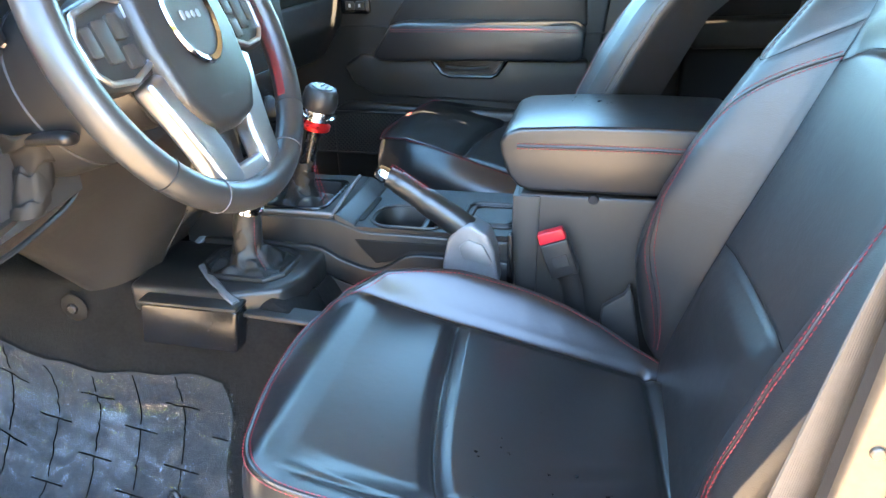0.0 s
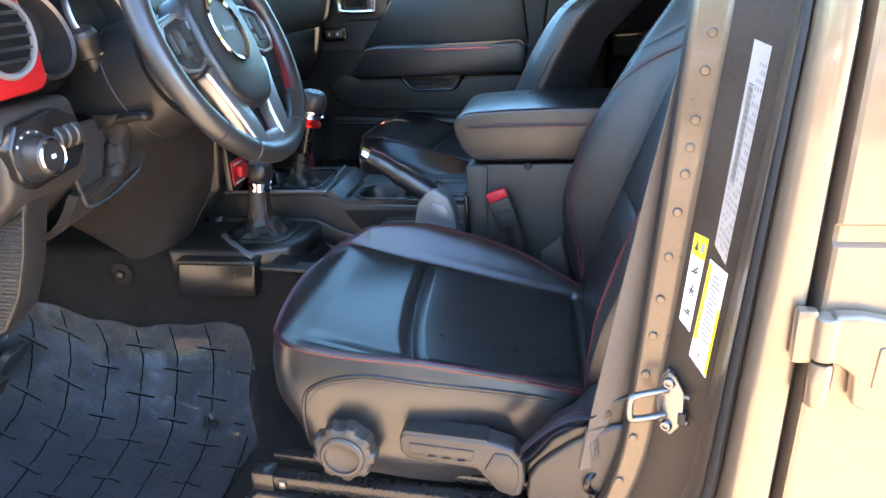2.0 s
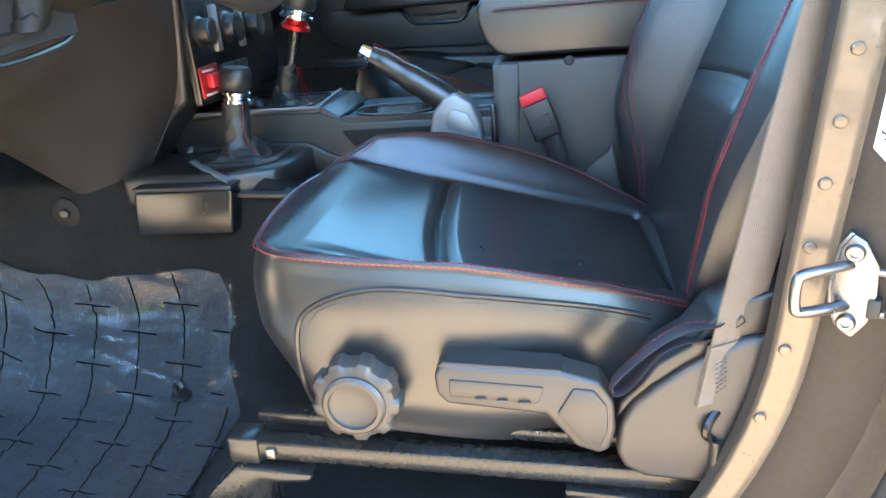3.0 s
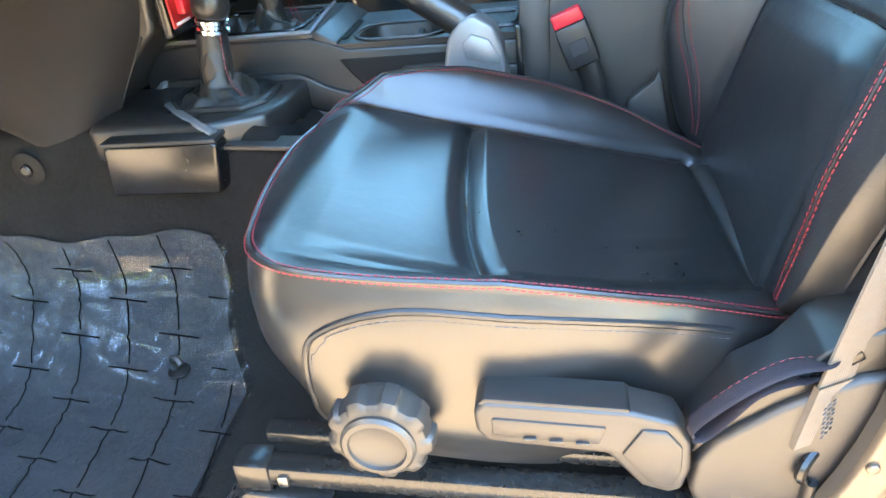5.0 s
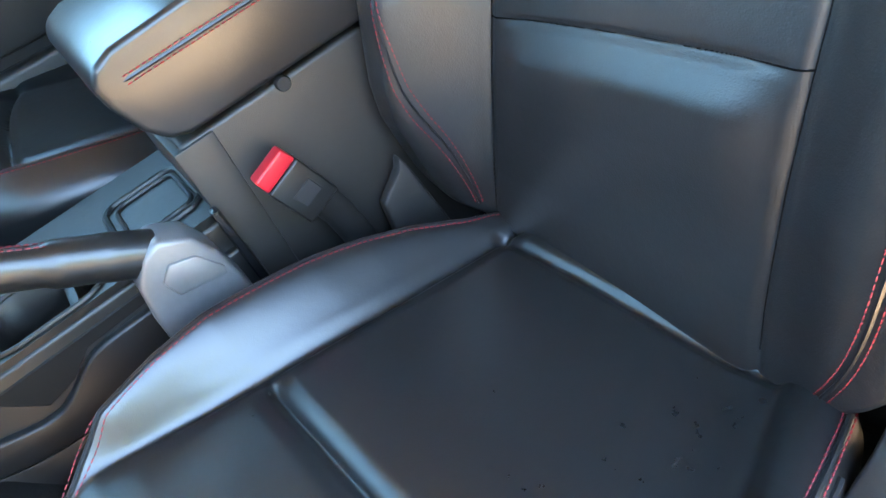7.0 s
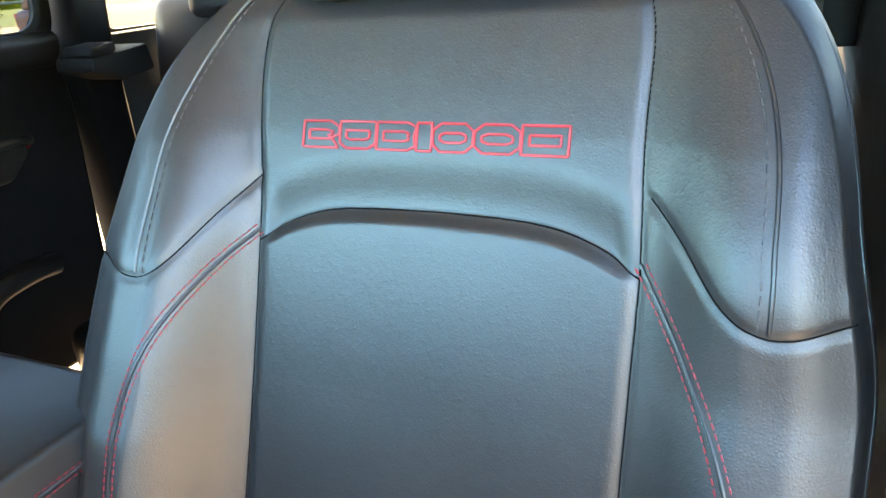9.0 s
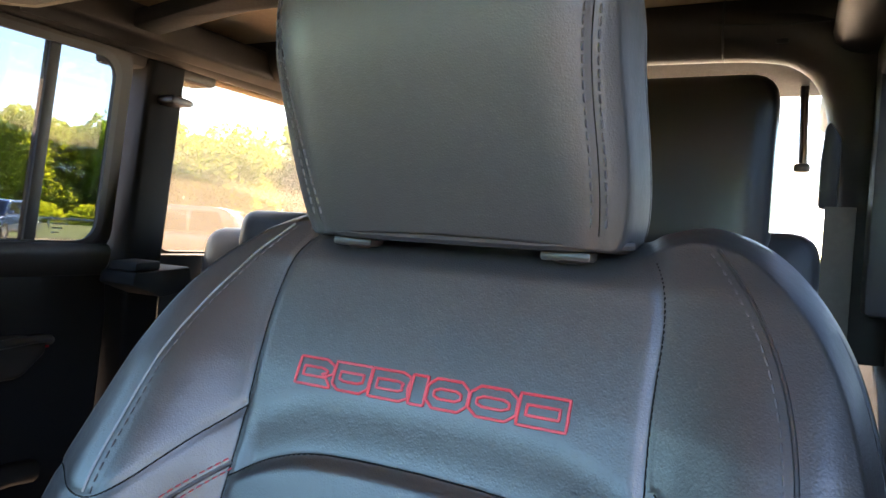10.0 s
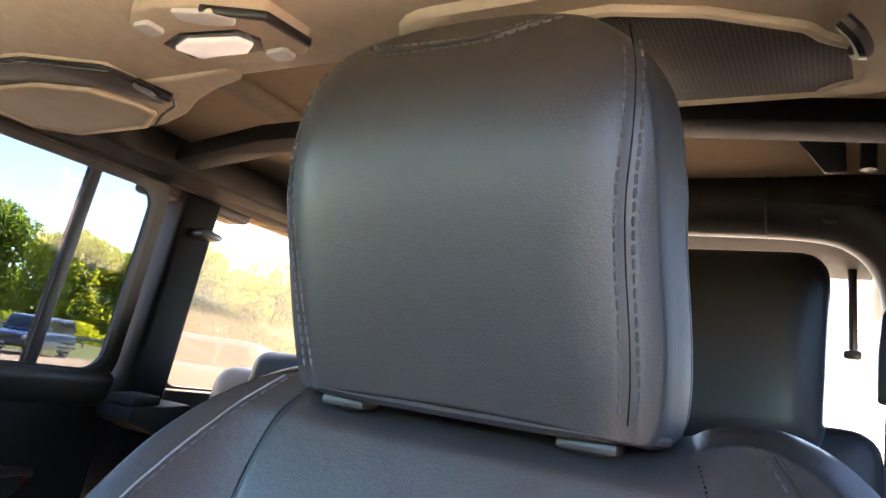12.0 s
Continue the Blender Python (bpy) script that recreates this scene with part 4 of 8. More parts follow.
    def back_x(w, z):
        w, z = np.asarray(w, float), np.asarray(z, float)
        x = np.interp(z, [0.9, 1.0, 1.1, 1.17, 1.3, 1.42, 1.5, 1.6, 1.66], [0.262, 0.288, 0.320, 0.346, 0.397, 0.442, 0.475, 0.521, 0.55])
        iw = insert_edge(w, z)
        up = np.interp(z, [0.9, 0.96, 1.03, 1.08, 1.12, 1.2, 1.28, 1.34, 1.415, 1.46, 1.5, 1.56, 1.62], [0.012, 0.03, 0.065, 0.088, 0.098, 0.104, 0.098, 0.086, 0.069, 0.056, 0.046, 0.026, 0.008])
        up = np.where(w < 0, up * (0.42 + 0.33 * smooth01(1.34, 1.47, z)), up)
        a = np.abs(w)
        x = x - up * smooth01(-0.08, 1, (a - iw) / 0.062)
        x = x + (0.12 * up + 0.008) * smooth01(0.245, 0.285, a)
        side = smooth01(0, 0.02, iw - a)
        arch = np.interp(w, seams[0][:, 0], seams[0][:, 1])
        lum = np.interp(w, seams[1][:, 0], seams[1][:, 1])
        x = x - 0.002 * smooth01(0.0, 0.012, iw - a)
        d = z - arch
        x = x + side * np.where(d > 0, 0.0080 * (1 - smooth01(0, 0.05, d)), 0.0080 * (1 - smooth01(0, 0.008, -d)))
        d = z - lum
        x = x + smooth01(0, 0.06, iw - a) * np.where(d > 0, 0.004 * (1 - smooth01(0, 0.006, d)), 0.004 * (1 - smooth01(0, 0.006, -d)) - 0.011 * smooth01(0, 0.035, -d) * (1 - smooth01(0.035, 0.15, -d)))
        x = x + 0.0022 * (1 - smooth01(0, 0.0055, np.abs(a - iw)))
        for ln, dep, wid in ((seams[2], 0.0022, 0.006), (seams[3], 0.0022, 0.006)):
            x = x + dep * (1 - smooth01(0, wid, near_line(w, z, ln)))
        x = x + 0.02 * smooth01(1.585, 1.62, z) * (1 - smooth01(0.12, 0.16, a) * 0.6)
        return x

    def bsurf(w, z):
        return bput(back_x(w, z), w, z)

    def bskirt(w, z, nw, nz):
        x0 = back_x(w, z)
        rows = []
        for k in range(1, 13):
            s = k / 12
            o = 0.012 * math.sin(min(1, s * 2.6) * math.pi / 2) - 0.075 * max(0, s - 0.35)
            d = 0.135 * s
            rows.append(bput(x0 + d, w + nw * o, z + nz * o))
        return rows

    v, faces, cen, row = shell(edge, (0.0, 1.3), bsurf, bskirt, NR + 24)
    w, z = cen[:, 0], cen[:, 1]
    top = row < NR + 24
    iw = insert_edge(w, z)
    arch = np.interp(w, seams[0][:, 0], seams[0][:, 1])
    lum = np.interp(w, seams[1][:, 0], seams[1][:, 1])
    sh = np.interp(np.abs(w), seams[2][:, 0], seams[2][:, 1])
    mid = top & (np.abs(w) < iw)
    sides = []
    for tag, sg in (("a", 1), ("b", -1)):
        s = top & ~mid & (w * sg > 0)
        inred = inside(np.abs(w), z, np.vstack([reds[0 if sg > 0 else 1], ins[::-1][ins[::-1][:, 1] < 1.42]]))
        sides += [("shoulder_panel#" + tag, s & (z > sh)), ("bolster_panel#" + tag, s & (z <= sh) & inred), ("side_bolster#" + tag, s & (z <= sh) & ~inred)]
    split_shell(v, faces, [("back_upper_panel", mid & (z > arch)), ("back_middle_pad", mid & (z <= arch) & (z > lum)), ("back_lower_pad", mid & (z <= lum)), ("back_shell", ~top)] + sides,
                [LEATHER_BACK] * 10, st)
    for sg in (1, -1):
        ln = even(spline(RED_SEAM if sg > 0 else RED_OUTER, 10), 160)
        t = np.gradient(ln, axis=0)
        nr = np.stack([t[:, 1], -t[:, 0]], 1)
        nr /= np.linalg.norm(nr, axis=1)[:, None]
        for off in (-0.0042, 0.0042):
            q = ln + nr * off
            part("stitching", stitches(bput(back_x(sg * q[:, 0], q[:, 1]) - 0.0006, sg * q[:, 0], q[:, 1])), THREAD_RED, st, "red double stitching")
        part("piping", tube(bput(back_x(sg * ln[:, 0], ln[:, 1]) - 0.0002, sg * ln[:, 0], ln[:, 1]), 0.0017, seg=6), LEATHER_SMOOTH, st)
        ln = even(spline(TOP_STITCH, 10), 90)
        part("stitching", stitches(bput(back_x(sg * ln[:, 0], ln[:, 1]) - 0.0005, sg * ln[:, 0], ln[:, 1]), dash=0.006, gap=0.003, r=0.0009), THREAD_GREY, st, "grey stitching")
        q = ln + np.array([0.006, 0])
        part("piping", tube(bput(back_x(sg * q[:, 0], q[:, 1]) - 0.0002, sg * q[:, 0], q[:, 1]), 0.0016, seg=6), LEATHER_SMOOTH, st)
        # rolled edge seam on the outside of the bolster
        ln = even(np.array([p for p in half if 0.98 < p[1] < 1.6]), 120)
        q = bput(back_x(sg * ln[:, 0], ln[:, 1]) + 0.028, sg * (ln[:, 0] + 0.0085), ln[:, 1])
        part("piping", tube(q, 0.0022, seg=6), LEATHER_SMOOTH, st)
        q = bput(back_x(sg * ln[:, 0], ln[:, 1]) + 0.038, sg * (ln[:, 0] + 0.0105), ln[:, 1])
        part("stitching", stitches(q, dash=0.0055), THREAD_DARK, st)
    # dark seam lines
    zi = np.linspace(0.96, 1.605, 120)
    lines = [np.stack([sg * insert_edge(np.full(120, sg), zi), zi], 1) for sg in (1, -1)] + [even(s_, 90) for s_ in seams]
    for ln in lines:
        part("seam", tube(bput(back_x(ln[:, 0], ln[:, 1]) + 0.0002, ln[:, 0], ln[:, 1]), 0.0009, seg=5), THREAD_DARK, st)
    # embroidered mark: seven outlined shapes in red
    def cell(kind, s):
        if kind == 0:
            return [(0, 0), (0, 1), (0.75, 1), (1, 0.8), (1, 0.5), (0.8, 0.38), (1, 0)]
        if kind == 1:
            return [(0, 1), (0, 0.2), (0.2, 0), (0.8, 0), (1, 0.2), (1, 1)]
        if kind == 2:
            return [(0, 0), (0, 1), (0.8, 1), (1, 0.85), (0.95, 0.5), (1, 0.15), (0.8, 0)]
        if kind == 3:
            return [(0, 0), (0, 1), (1, 1), (1, 0)]
        return [(0.2, 0), (0, 0.25), (0, 0.75), (0.2, 1), (0.8, 1), (1, 0.75), (1, 0.25), (0.8, 0)]
    a = -0.124
    for wid, kind in ((0.035, 0), (0.034, 1), (0.035, 2), (0.013, 3), (0.034, 4), (0.037, 4), (0.036, 3)):
        for k, ins_k in ((0, 0.0), (1, 0.30)):
            if kind == 3 and k and wid < 0.02:
                continue
            pts = []
            for u, h in cell(kind, wid):
                u2 = u * (1 - 2 * ins_k * (0.006 / wid) / 0.3) + ins_k * (0.006 / wid) / 0.3
                h2 = h * (1 - 0.66 * (k > 0)) + 0.33 * (k > 0)
                pts.append((a + u2 * wid, 1.488 + h2 * 0.0205))
            pts = even(np.array(pts), 60, True)
            q = bput(back_x(-pts[:, 0], pts[:, 1]) - 0.0006, -pts[:, 0], pts[:, 1])
            part("embroidery", tube(q, 0.00120, True, seg=5), THREAD_BRIGHT, st, "red embroidered outline")
        a += wid + 0.0010
    # headrest
    HR = [(0.0, 1.616), (0.07, 1.614), (0.108, 1.611), (0.125, 1.618), (0.139, 1.68), (0.145, 1.74), (0.143, 1.775), (0.134, 1.818), (0.114, 1.850), (0.084, 1.871), (0.045, 1.882), (0.0, 1.885)]
    half_h = spline(HR, 10)
    full_h = even(np.vstack([half_h, np.stack([-half_h[::-1, 0], half_h[::-1, 1]], 1)[1:-1]]), 320, True)

    def head_x(w, z):
        w, z = np.asarray(w, float), np.asarray(z, float)
        x = 0.499 - 0.27 * (z - 1.62) + 0.030 * np.clip((np.abs(w) - 0.085) / 0.065, 0, 1) ** 2.2 + 0.072 * np.clip((z - 1.715) / 0.165, 0, 1.1) ** 2.7 + 0.012 * np.clip(np.abs(w) / 0.145, 0, 1) ** 2
        return x + 0.0018 * (1 - smooth01(0, 0.006, np.abs(np.abs(w) - head_seam(z))))

    def head_seam(z):
        return np.interp(z, HEAD_SEAM[:, 0], HEAD_SEAM[:, 1])

    def hsurf(w, z):
        return hput(head_x(w, z), w, z)

    def hskirt(w, z, nw, nz):
        x0 = head_x(w, z)
        rows = []
        for k in range(1, 11):
            s = k / 10
            o = 0.006 * math.sin(s * math.pi) - 0.05 * max(0, s - 0.6) ** 1.5
            rows.append(hput(x0 + 0.095 * s, w + nw * o, z + nz * o + 0.012 * s))
        return rows

    v, faces, cen, row = shell(full_h, (0.0, 1.74), hsurf, hskirt, 56)
    w, z = cen[:, 0], cen[:, 1]
    top = row < 56
    hs = head_seam(z)
    split_shell(v, faces, [("headrest_face", top & (np.abs(w) < hs)), ("headrest_cheek#a", top & (w >= hs)), ("headrest_cheek#b", top & (w <= -hs)), ("headrest_back", ~top)],
                [LEATHER_SOFT] * 4, st)
    for sg in (1, -1):
        zz = np.linspace(1.628, 1.848, 90)
        for off in (-0.0046, 0.0046):
            ww = sg * (head_seam(zz) + off)
            part("stitching", stitches(hput(head_x(ww, zz) - 0.0004, ww, zz), dash=0.0062, gap=0.0024, r=0.0012), THREAD_GREY, st, "grey double stitching")
    part("piping", tube(hput(head_x(half_h[:60, 0] * 0 + np.linspace(-0.135, 0.135, 60), np.full(60, 1.618)) + 0.004, np.linspace(-0.129, 0.129, 60), 1.6125 + 0.004 * np.linspace(-1, 1, 60) ** 4), 0.0038, seg=8), LEATHER_SMOOTH, st)
    side = even(half_h[30:88], 70)
    part("piping", tube(hput(head_x(-side[:, 0], side[:, 1]) + 0.048, -side[:, 0] - 0.004, side[:, 1] + 0.004), 0.0024, seg=6), LEATHER_SMOOTH, st)
    for sg in (1, -1):
        zz = np.linspace(1.622, 1.862, 90)
        part("seam", tube(hput(head_x(sg * head_seam(zz), zz) + 0.0002, sg * head_seam(zz), zz), 0.0007, seg=5), THREAD_DARK, st)
    # top saddle seam
    arcs = [spline(a, 12) for a in ([(0.080, 1.866), (0.072, 1.856), (0.052, 1.849), (0.027, 1.847), (0.0, 1.847), (-0.03, 1.850), (-0.05, 1.859), (-0.075, 1.872)],
                                    [(0.074, 1.868), (0.060, 1.861), (0.03, 1.857), (0.0, 1.856), (-0.03, 1.860), (-0.047, 1.867), (-0.062, 1.875)])]
    for a in arcs:
        part("stitching", stitches(hput(head_x(a[:, 0], a[:, 1]) - 0.0006, a[:, 0], a[:, 1]), dash=0.0062, gap=0.0024, r=0.0012), THREAD_GREY, st, "grey double stitching")
    a = (arcs[0][:80] * 0.55 + np.array([even(arcs[1], len(arcs[0]))[:80]])[0] * 0.45)
    part("piping", tube(hput(head_x(a[:, 0], a[:, 1]) - 0.0002, a[:, 0], a[:, 1]), 0.0016, seg=6), LEATHER_SMOOTH, st)
    for pw in (-0.085, 0.085):
        part("headrest_post", tube(hput([0.542, 0.545, 0.548], [pw] * 3, [1.585, 1.62, 1.66]), 0.0065, seg=14), CHROME, st, "chrome post")
        post = lathe([(0.016, 0), (0.019, 0.004), (0.018, 0.012), (0.012, 0.015)], 24, m=Matrix.Translation(Vector(hput(0.540, pw, 1.600))))
        part("post_collar", post, PLASTIC, st)
        part("collar_tab", box(*(lambda c: (c[0] - 0.026, c[0] - 0.004, c[1] - 0.020, c[1] + 0.020, c[2] + 0.004, c[2] + 0.012))(hput(0.540, pw, 1.598)), bevel=0.003), PLASTIC_GREY, st)
    return st, put, back_x


driver_seat, dput, dback = seat(-0.337, 1, 0.0, 0.0, "black leather front seat with red stitching on steel rails", True)
part_seat, pput, pback = seat(0.50, -1, -0.11, 0.08, "black leather passenger seat with red stitching beside console", False)


def seat_hardware(st):
    """Side trim of the outer side of the driver's seat, with its knob, lever, loop and rails."""
    # height knob
    at = Vector((-0.084, -0.655, 0.906))
    turn = Matrix.Translation(at) @ Matrix.Rotation(radians(90), 4, "X") @ Matrix.Rotation(radians(12), 4, "Z")
    lobes = lathe([(0.038, -0.014), (0.038, 0), (0.049, 0.004), (0.050, 0.016), (0.047, 0.026), (0.040, 0.030)], 96, m=turn,
                  ripple=lambda a, h: 1 - 0.10 * (0.5 + 0.5 * math.tanh(5 * math.cos(9 * a))) * (1 if h > 0.002 else 0.2))
    knob = part("height_knob", lobes, PLASTIC_GREY, st, "grey ribbed round knob")
    part("knob_cap", lathe([(0.034, 0.028), (0.034, 0.033), (0.031, 0.036), (0.0265, 0.0365), (0.0255, 0.033), (0.024, 0.032), (0.0, 0.0325)], 48, m=turn), PLASTIC_GREY, knob)
    # side lever
    ol = [(0.001, 0.938), (0.01, 0.949), (0.132, 0.940), (0.168, 0.929), (0.180, 0.905), (0.182, 0.875), (0.176, 0.850), (0.165, 0.845), (0.142, 0.853), (0.113, 0.891), (0.012, 0.902), (0.002, 0.915)]
    lever = part("recline_lever", prism(ol, "y", -0.676, -0.640, 0.005, 3), PLASTIC_GREY, st, "grey moulded lever")
    part("lever_panel", prism([(0.016, 0.933), (0.112, 0.925), (0.106, 0.905), (0.016, 0.912)], "y", -0.6785, -0.672, 0.003, 2), PLASTIC_GREY, lever)
    part("lever_panel", prism([(0.140, 0.924), (0.160, 0.922), (0.173, 0.904), (0.174, 0.876), (0.166, 0.854), (0.148, 0.861), (0.124, 0.894)], "y", -0.679, -0.672, 0.003, 2), PLASTIC_GREY, lever)
    part("lever_cap", prism([(0.004, 0.944), (0.011, 0.9515), (0.128, 0.9425), (0.134, 0.936), (0.011, 0.944)], "y", -0.674, -0.640, 0.002, 2), PLASTIC, lever)
    for i in range(3):
        c = 0.042 + 0.022 * i
        part("grip_rib", box(c, c + 0.012, -0.6815, -0.677, 0.9095 - 0.0018 * i, 0.9135 - 0.0018 * i, 0.0018), PLASTIC_GREY, lever)
    # rear shield and hinge cover
    ol = [(0.183, 0.842), (0.187, 0.879), (0.200, 0.903), (0.217, 0.919), (0.245, 0.942), (0.268, 0.957), (0.30, 0.974), (0.335, 0.978), (0.338, 0.85), (0.305, 0.812), (0.276, 0.806), (0.212, 0.812), (0.190, 0.824)]
    part("hinge_shield", prism(ol, "y", -0.670, -0.62, 0.007, 4), PLASTIC_GREY, st, "grey plastic hinge cover")
    ol = [(0.183, 0.878), (0.186, 0.898), (0.207, 0.922), (0.221, 0.944), (0.251, 0.964), (0.272, 0.994), (0.30, 1.012), (0.36, 1.03), (0.36, 0.99), (0.30, 0.972), (0.268, 0.955), (0.245, 0.940), (0.217, 0.917), (0.200, 0.900)]
    part("hinge_arm", prism(ol, "y", -0.663, -0.60, 0.004, 3), PLASTIC, st, "black plastic hinge arm")
    part("arm_groove", prism([(0.262, 0.972), (0.295, 0.998), (0.30, 0.990), (0.268, 0.964)], "y", -0.6655, -0.65, 0.002, 2), PLASTIC_GLOSS, st)
    # folding loop strap
    a = spline([(0.290, -0.640, 0.972), (0.275, -0.662, 0.983), (0.267, -0.668, 0.987), (0.249, -0.671, 0.988), (0.231, -0.673, 0.981), (0.207, -0.675, 0.963), (0.184, -0.677, 0.940), (0.177, -0.678, 0.929), (0.180, -0.679, 0.922), (0.190, -0.678, 0.926),
                (0.206, -0.676, 0.945), (0.224, -0.673, 0.966), (0.246, -0.670, 0.974), (0.262, -0.665, 0.969), (0.278, -0.645, 0.962)], 8)
    strap = part("pull_loop", tube(a, 0.0115, seg=12, flat=0.14, up=(-0.6, 0.1, 0.8)), WEBBING_DARK, st, "dark webbing loop with red edge stitching")
    for off in (-0.007, 0.007):
        part("stitching", stitches([(p[0], p[1] + off, p[2] + 0.0018) for p in a[:46]], dash=0.004, gap=0.003, r=0.0004), THREAD_RED, strap)
    # rails and feet
    tip = Matrix.Rotation(radians(3.2), 4, "Y")
    for y0 in (-0.645, -0.15):
        part("seat_rail", box(-0.245, 0.30, y0 - 0.014, y0 + 0.014, 0.797, 0.823, 0.006, m=tip), DARK_STEEL, st, "black steel sliding rail")
        part("inner_rail", box(-0.225, 0.28, y0 + 0.016, y0 + 0.04, 0.826, 0.842, 0.004, m=tip), DARK_STEEL, st)
        part("rail_cap", box(-0.252, -0.215, y0 - 0.0165, y0 + 0.0165, 0.806, 0.842, 0.004, m=tip), DARK_STEEL, st)
        part("rail_clip", box(-0.206, -0.195, y0 - 0.018, y0 - 0.010, 0.815, 0.829, 0.002), STEEL, st)
        part("front_foot", prism([(-0.245, 0.806), (-0.154, 0.796), (-0.158, 0.784), (-0.205, 0.782), (-0.218, 0.725), (-0.295, 0.705), (-0.330, 0.705), (-0.285, 0.765)], "y", y0 - 0.02, y0 + 0.03, 0.005, 2), DARK_STEEL, st, "black pressed steel foot")
        part("rear_foot", prism([(0.13, 0.787), (0.30, 0.77), (0.31, 0.70), (0.25, 0.70), (0.24, 0.765), (0.13, 0.775)], "y", y0 - 0.018, y0 + 0.03, 0.004, 2), DARK_STEEL, st)
        for bx in (-0.255, 0.28):
            part("bolt", lathe([(0.009, 0), (0.009, 0.006), (0.006, 0.009)], 6, m=pose(bx, y0, 0.722 if bx < 0 else 0.705)), DARK_STEEL, st)
    part("seat_base", box(-0.15, 0.27, -0.60, -0.13, 0.815, 0.87, 0.01), PLASTIC, st)


seat_hardware(driver_seat)
for y0 in (0.28, 0.72):
    part("seat_rail", box(-0.33, 0.23, y0 - 0.014, y0 + 0.014, 0.80, 0.83, 0.005), DARK_STEEL, part_seat)
    part("front_foot", prism([(-0.33, 0.82), (-0.24, 0.81), (-0.25, 0.79), (-0.29, 0.79), (-0.30, 0.72), (-0.37, 0.705), (-0.39, 0.705), (-0.35, 0.77)], "y", y0 - 0.02, y0 + 0.03, 0.005, 2), DARK_STEEL, part_seat)
    part("rear_foot", prism([(0.06, 0.80), (0.23, 0.80), (0.24, 0.70), (0.18, 0.70), (0.17, 0.78), (0.06, 0.785)], "y", y0 - 0.018, y0 + 0.03, 0.004, 2), DARK_STEEL, part_seat)
part("seat_base", box(-0.2, 0.2, 0.27, 0.74, 0.83, 0.945, 0.01), PLASTIC, part_seat)

# ---- floor mat under clear film ----
FLOOR_CURVE = spline(FLOOR_PROFILE, 6)


def mat_z(x, y):
    return float(np.interp(y, FLOOR_CURVE[:, 0], FLOOR_CURVE[:, 1])) + floor_lift(x)


fm = thing("floor_mat", (-0.7, -0.45, 0.67), "grey floor mat in the driver footwell with protective film", "floor mat")
MAT_LINE = even(np.array([p for p in spline(FLOOR_PROFILE, 12) if p[1] < 0.885]), 300)
MAT_LONG = length(MAT_LINE)


def on_mat(x, s, lift):
    """s: metres along the mat from the sill up the tunnel wall."""
    k = max(0.0, min(1.0, s / MAT_LONG)) * 299
    i = min(298, int(k))
    p = MAT_LINE[i] + (MAT_LINE[i + 1] - MAT_LINE[i]) * (k - i)
    t = MAT_LINE[min(299, i + 4)] - MAT_LINE[max(0, i - 4)]
    t = t / np.linalg.norm(t)
    return (x, p[0] - t[1] * lift, p[1] + t[0] * lift + floor_lift(x))


def mat_edge(s):
    """The rear edge of the mat, beside the seat."""
    return -0.345 - 0.28 * max(0.0, s - 0.12) + 0.010 * math.sin(s * 30) + 0.10 * max(0.0, s - 0.5)


def mat_top(x):
    return MAT_LONG - 0.006 + 0.006 * math.sin(x * 21) + 0.004 * math.sin(x * 47) + 0.015 * min(0, x + 0.6)


bm = bmesh.new()
ribbon(bm, [[on_mat(x, (mat_top(x) - 0.004) * j / 60, 0.006) for x in np.linspace(-1.14, mat_edge(0.5 * j / 60) - 0.008, 60)] for j in range(61)])
part("mat_pad", bm, MAT_FABRIC, fm, sharp=80)
FOLDS = [(-0.800, 0.009, 0.007), (-0.752, 0.008, 0.006), (-0.735, 0.010, 0.005), (-0.415, 0.008, 0.008)]


def film_lift(x, s):
    v = Vector((x * 6, s * 6, 0.3))
    u = Vector((x * 8 + s * 24, s * 5 - x * 4, 1.7))
    k = Vector((x * 22 - s * 9, s * 6 + x * 3, 5.2))
    w = 0.0045 * noise.noise(v) + 0.0040 * max(0.0, 0.16 - abs(noise.noise(u))) / 0.16 + 0.0034 * max(0.0, 0.13 - abs(noise.noise(k))) / 0.13
    up = max(0.0, min(1.0, (s - 0.42) / 0.08))
    for fx, h, wd in FOLDS if up else ():
        w += h * math.exp(-((x - fx - 0.012 * math.sin(s * 22)) / wd) ** 2) * up
    return 0.0105 + w


bm = bmesh.new()
ribbon(bm, [[on_mat(x, mat_top(x) * j / 170, film_lift(x, mat_top(x) * j / 170)) for x in np.linspace(-1.15, mat_edge(0.5 * j / 170) + 0.004, 240)] for j in range(171)])
film = part("film", bm, FILM, fm, "clear crumpled protective film", sharp=80)
# printed dashes on the film


def printed(x0, s0, x1, s1, half=0.0014):
    bm = bmesh.new()
    n = max(4, int(math.hypot(x1 - x0, s1 - s0) / 0.006))
    dx, ds = x1 - x0, s1 - s0
    ln = math.hypot(dx, ds)
    ox, os_ = -ds / ln * half, dx / ln * half
    prev = None
    for i in range(n + 1):
        x, s = x0 + dx * i / n, s0 + ds * i / n
        if s > mat_top(x) - 0.004 or x > mat_edge(s) - 0.004:
            break
        lift = film_lift(x, s) + 0.0012
        cur = (bm.verts.new(on_mat(x + ox, s + os_, lift)), bm.verts.new(on_mat(x - ox, s - os_, lift)))
        if prev:
            bm.faces.new((prev[0], prev[1], cur[1], cur[0]))
        prev = cur
    if len(bm.faces) > 2:
        part("grid_line", bm, PRINT, fm)


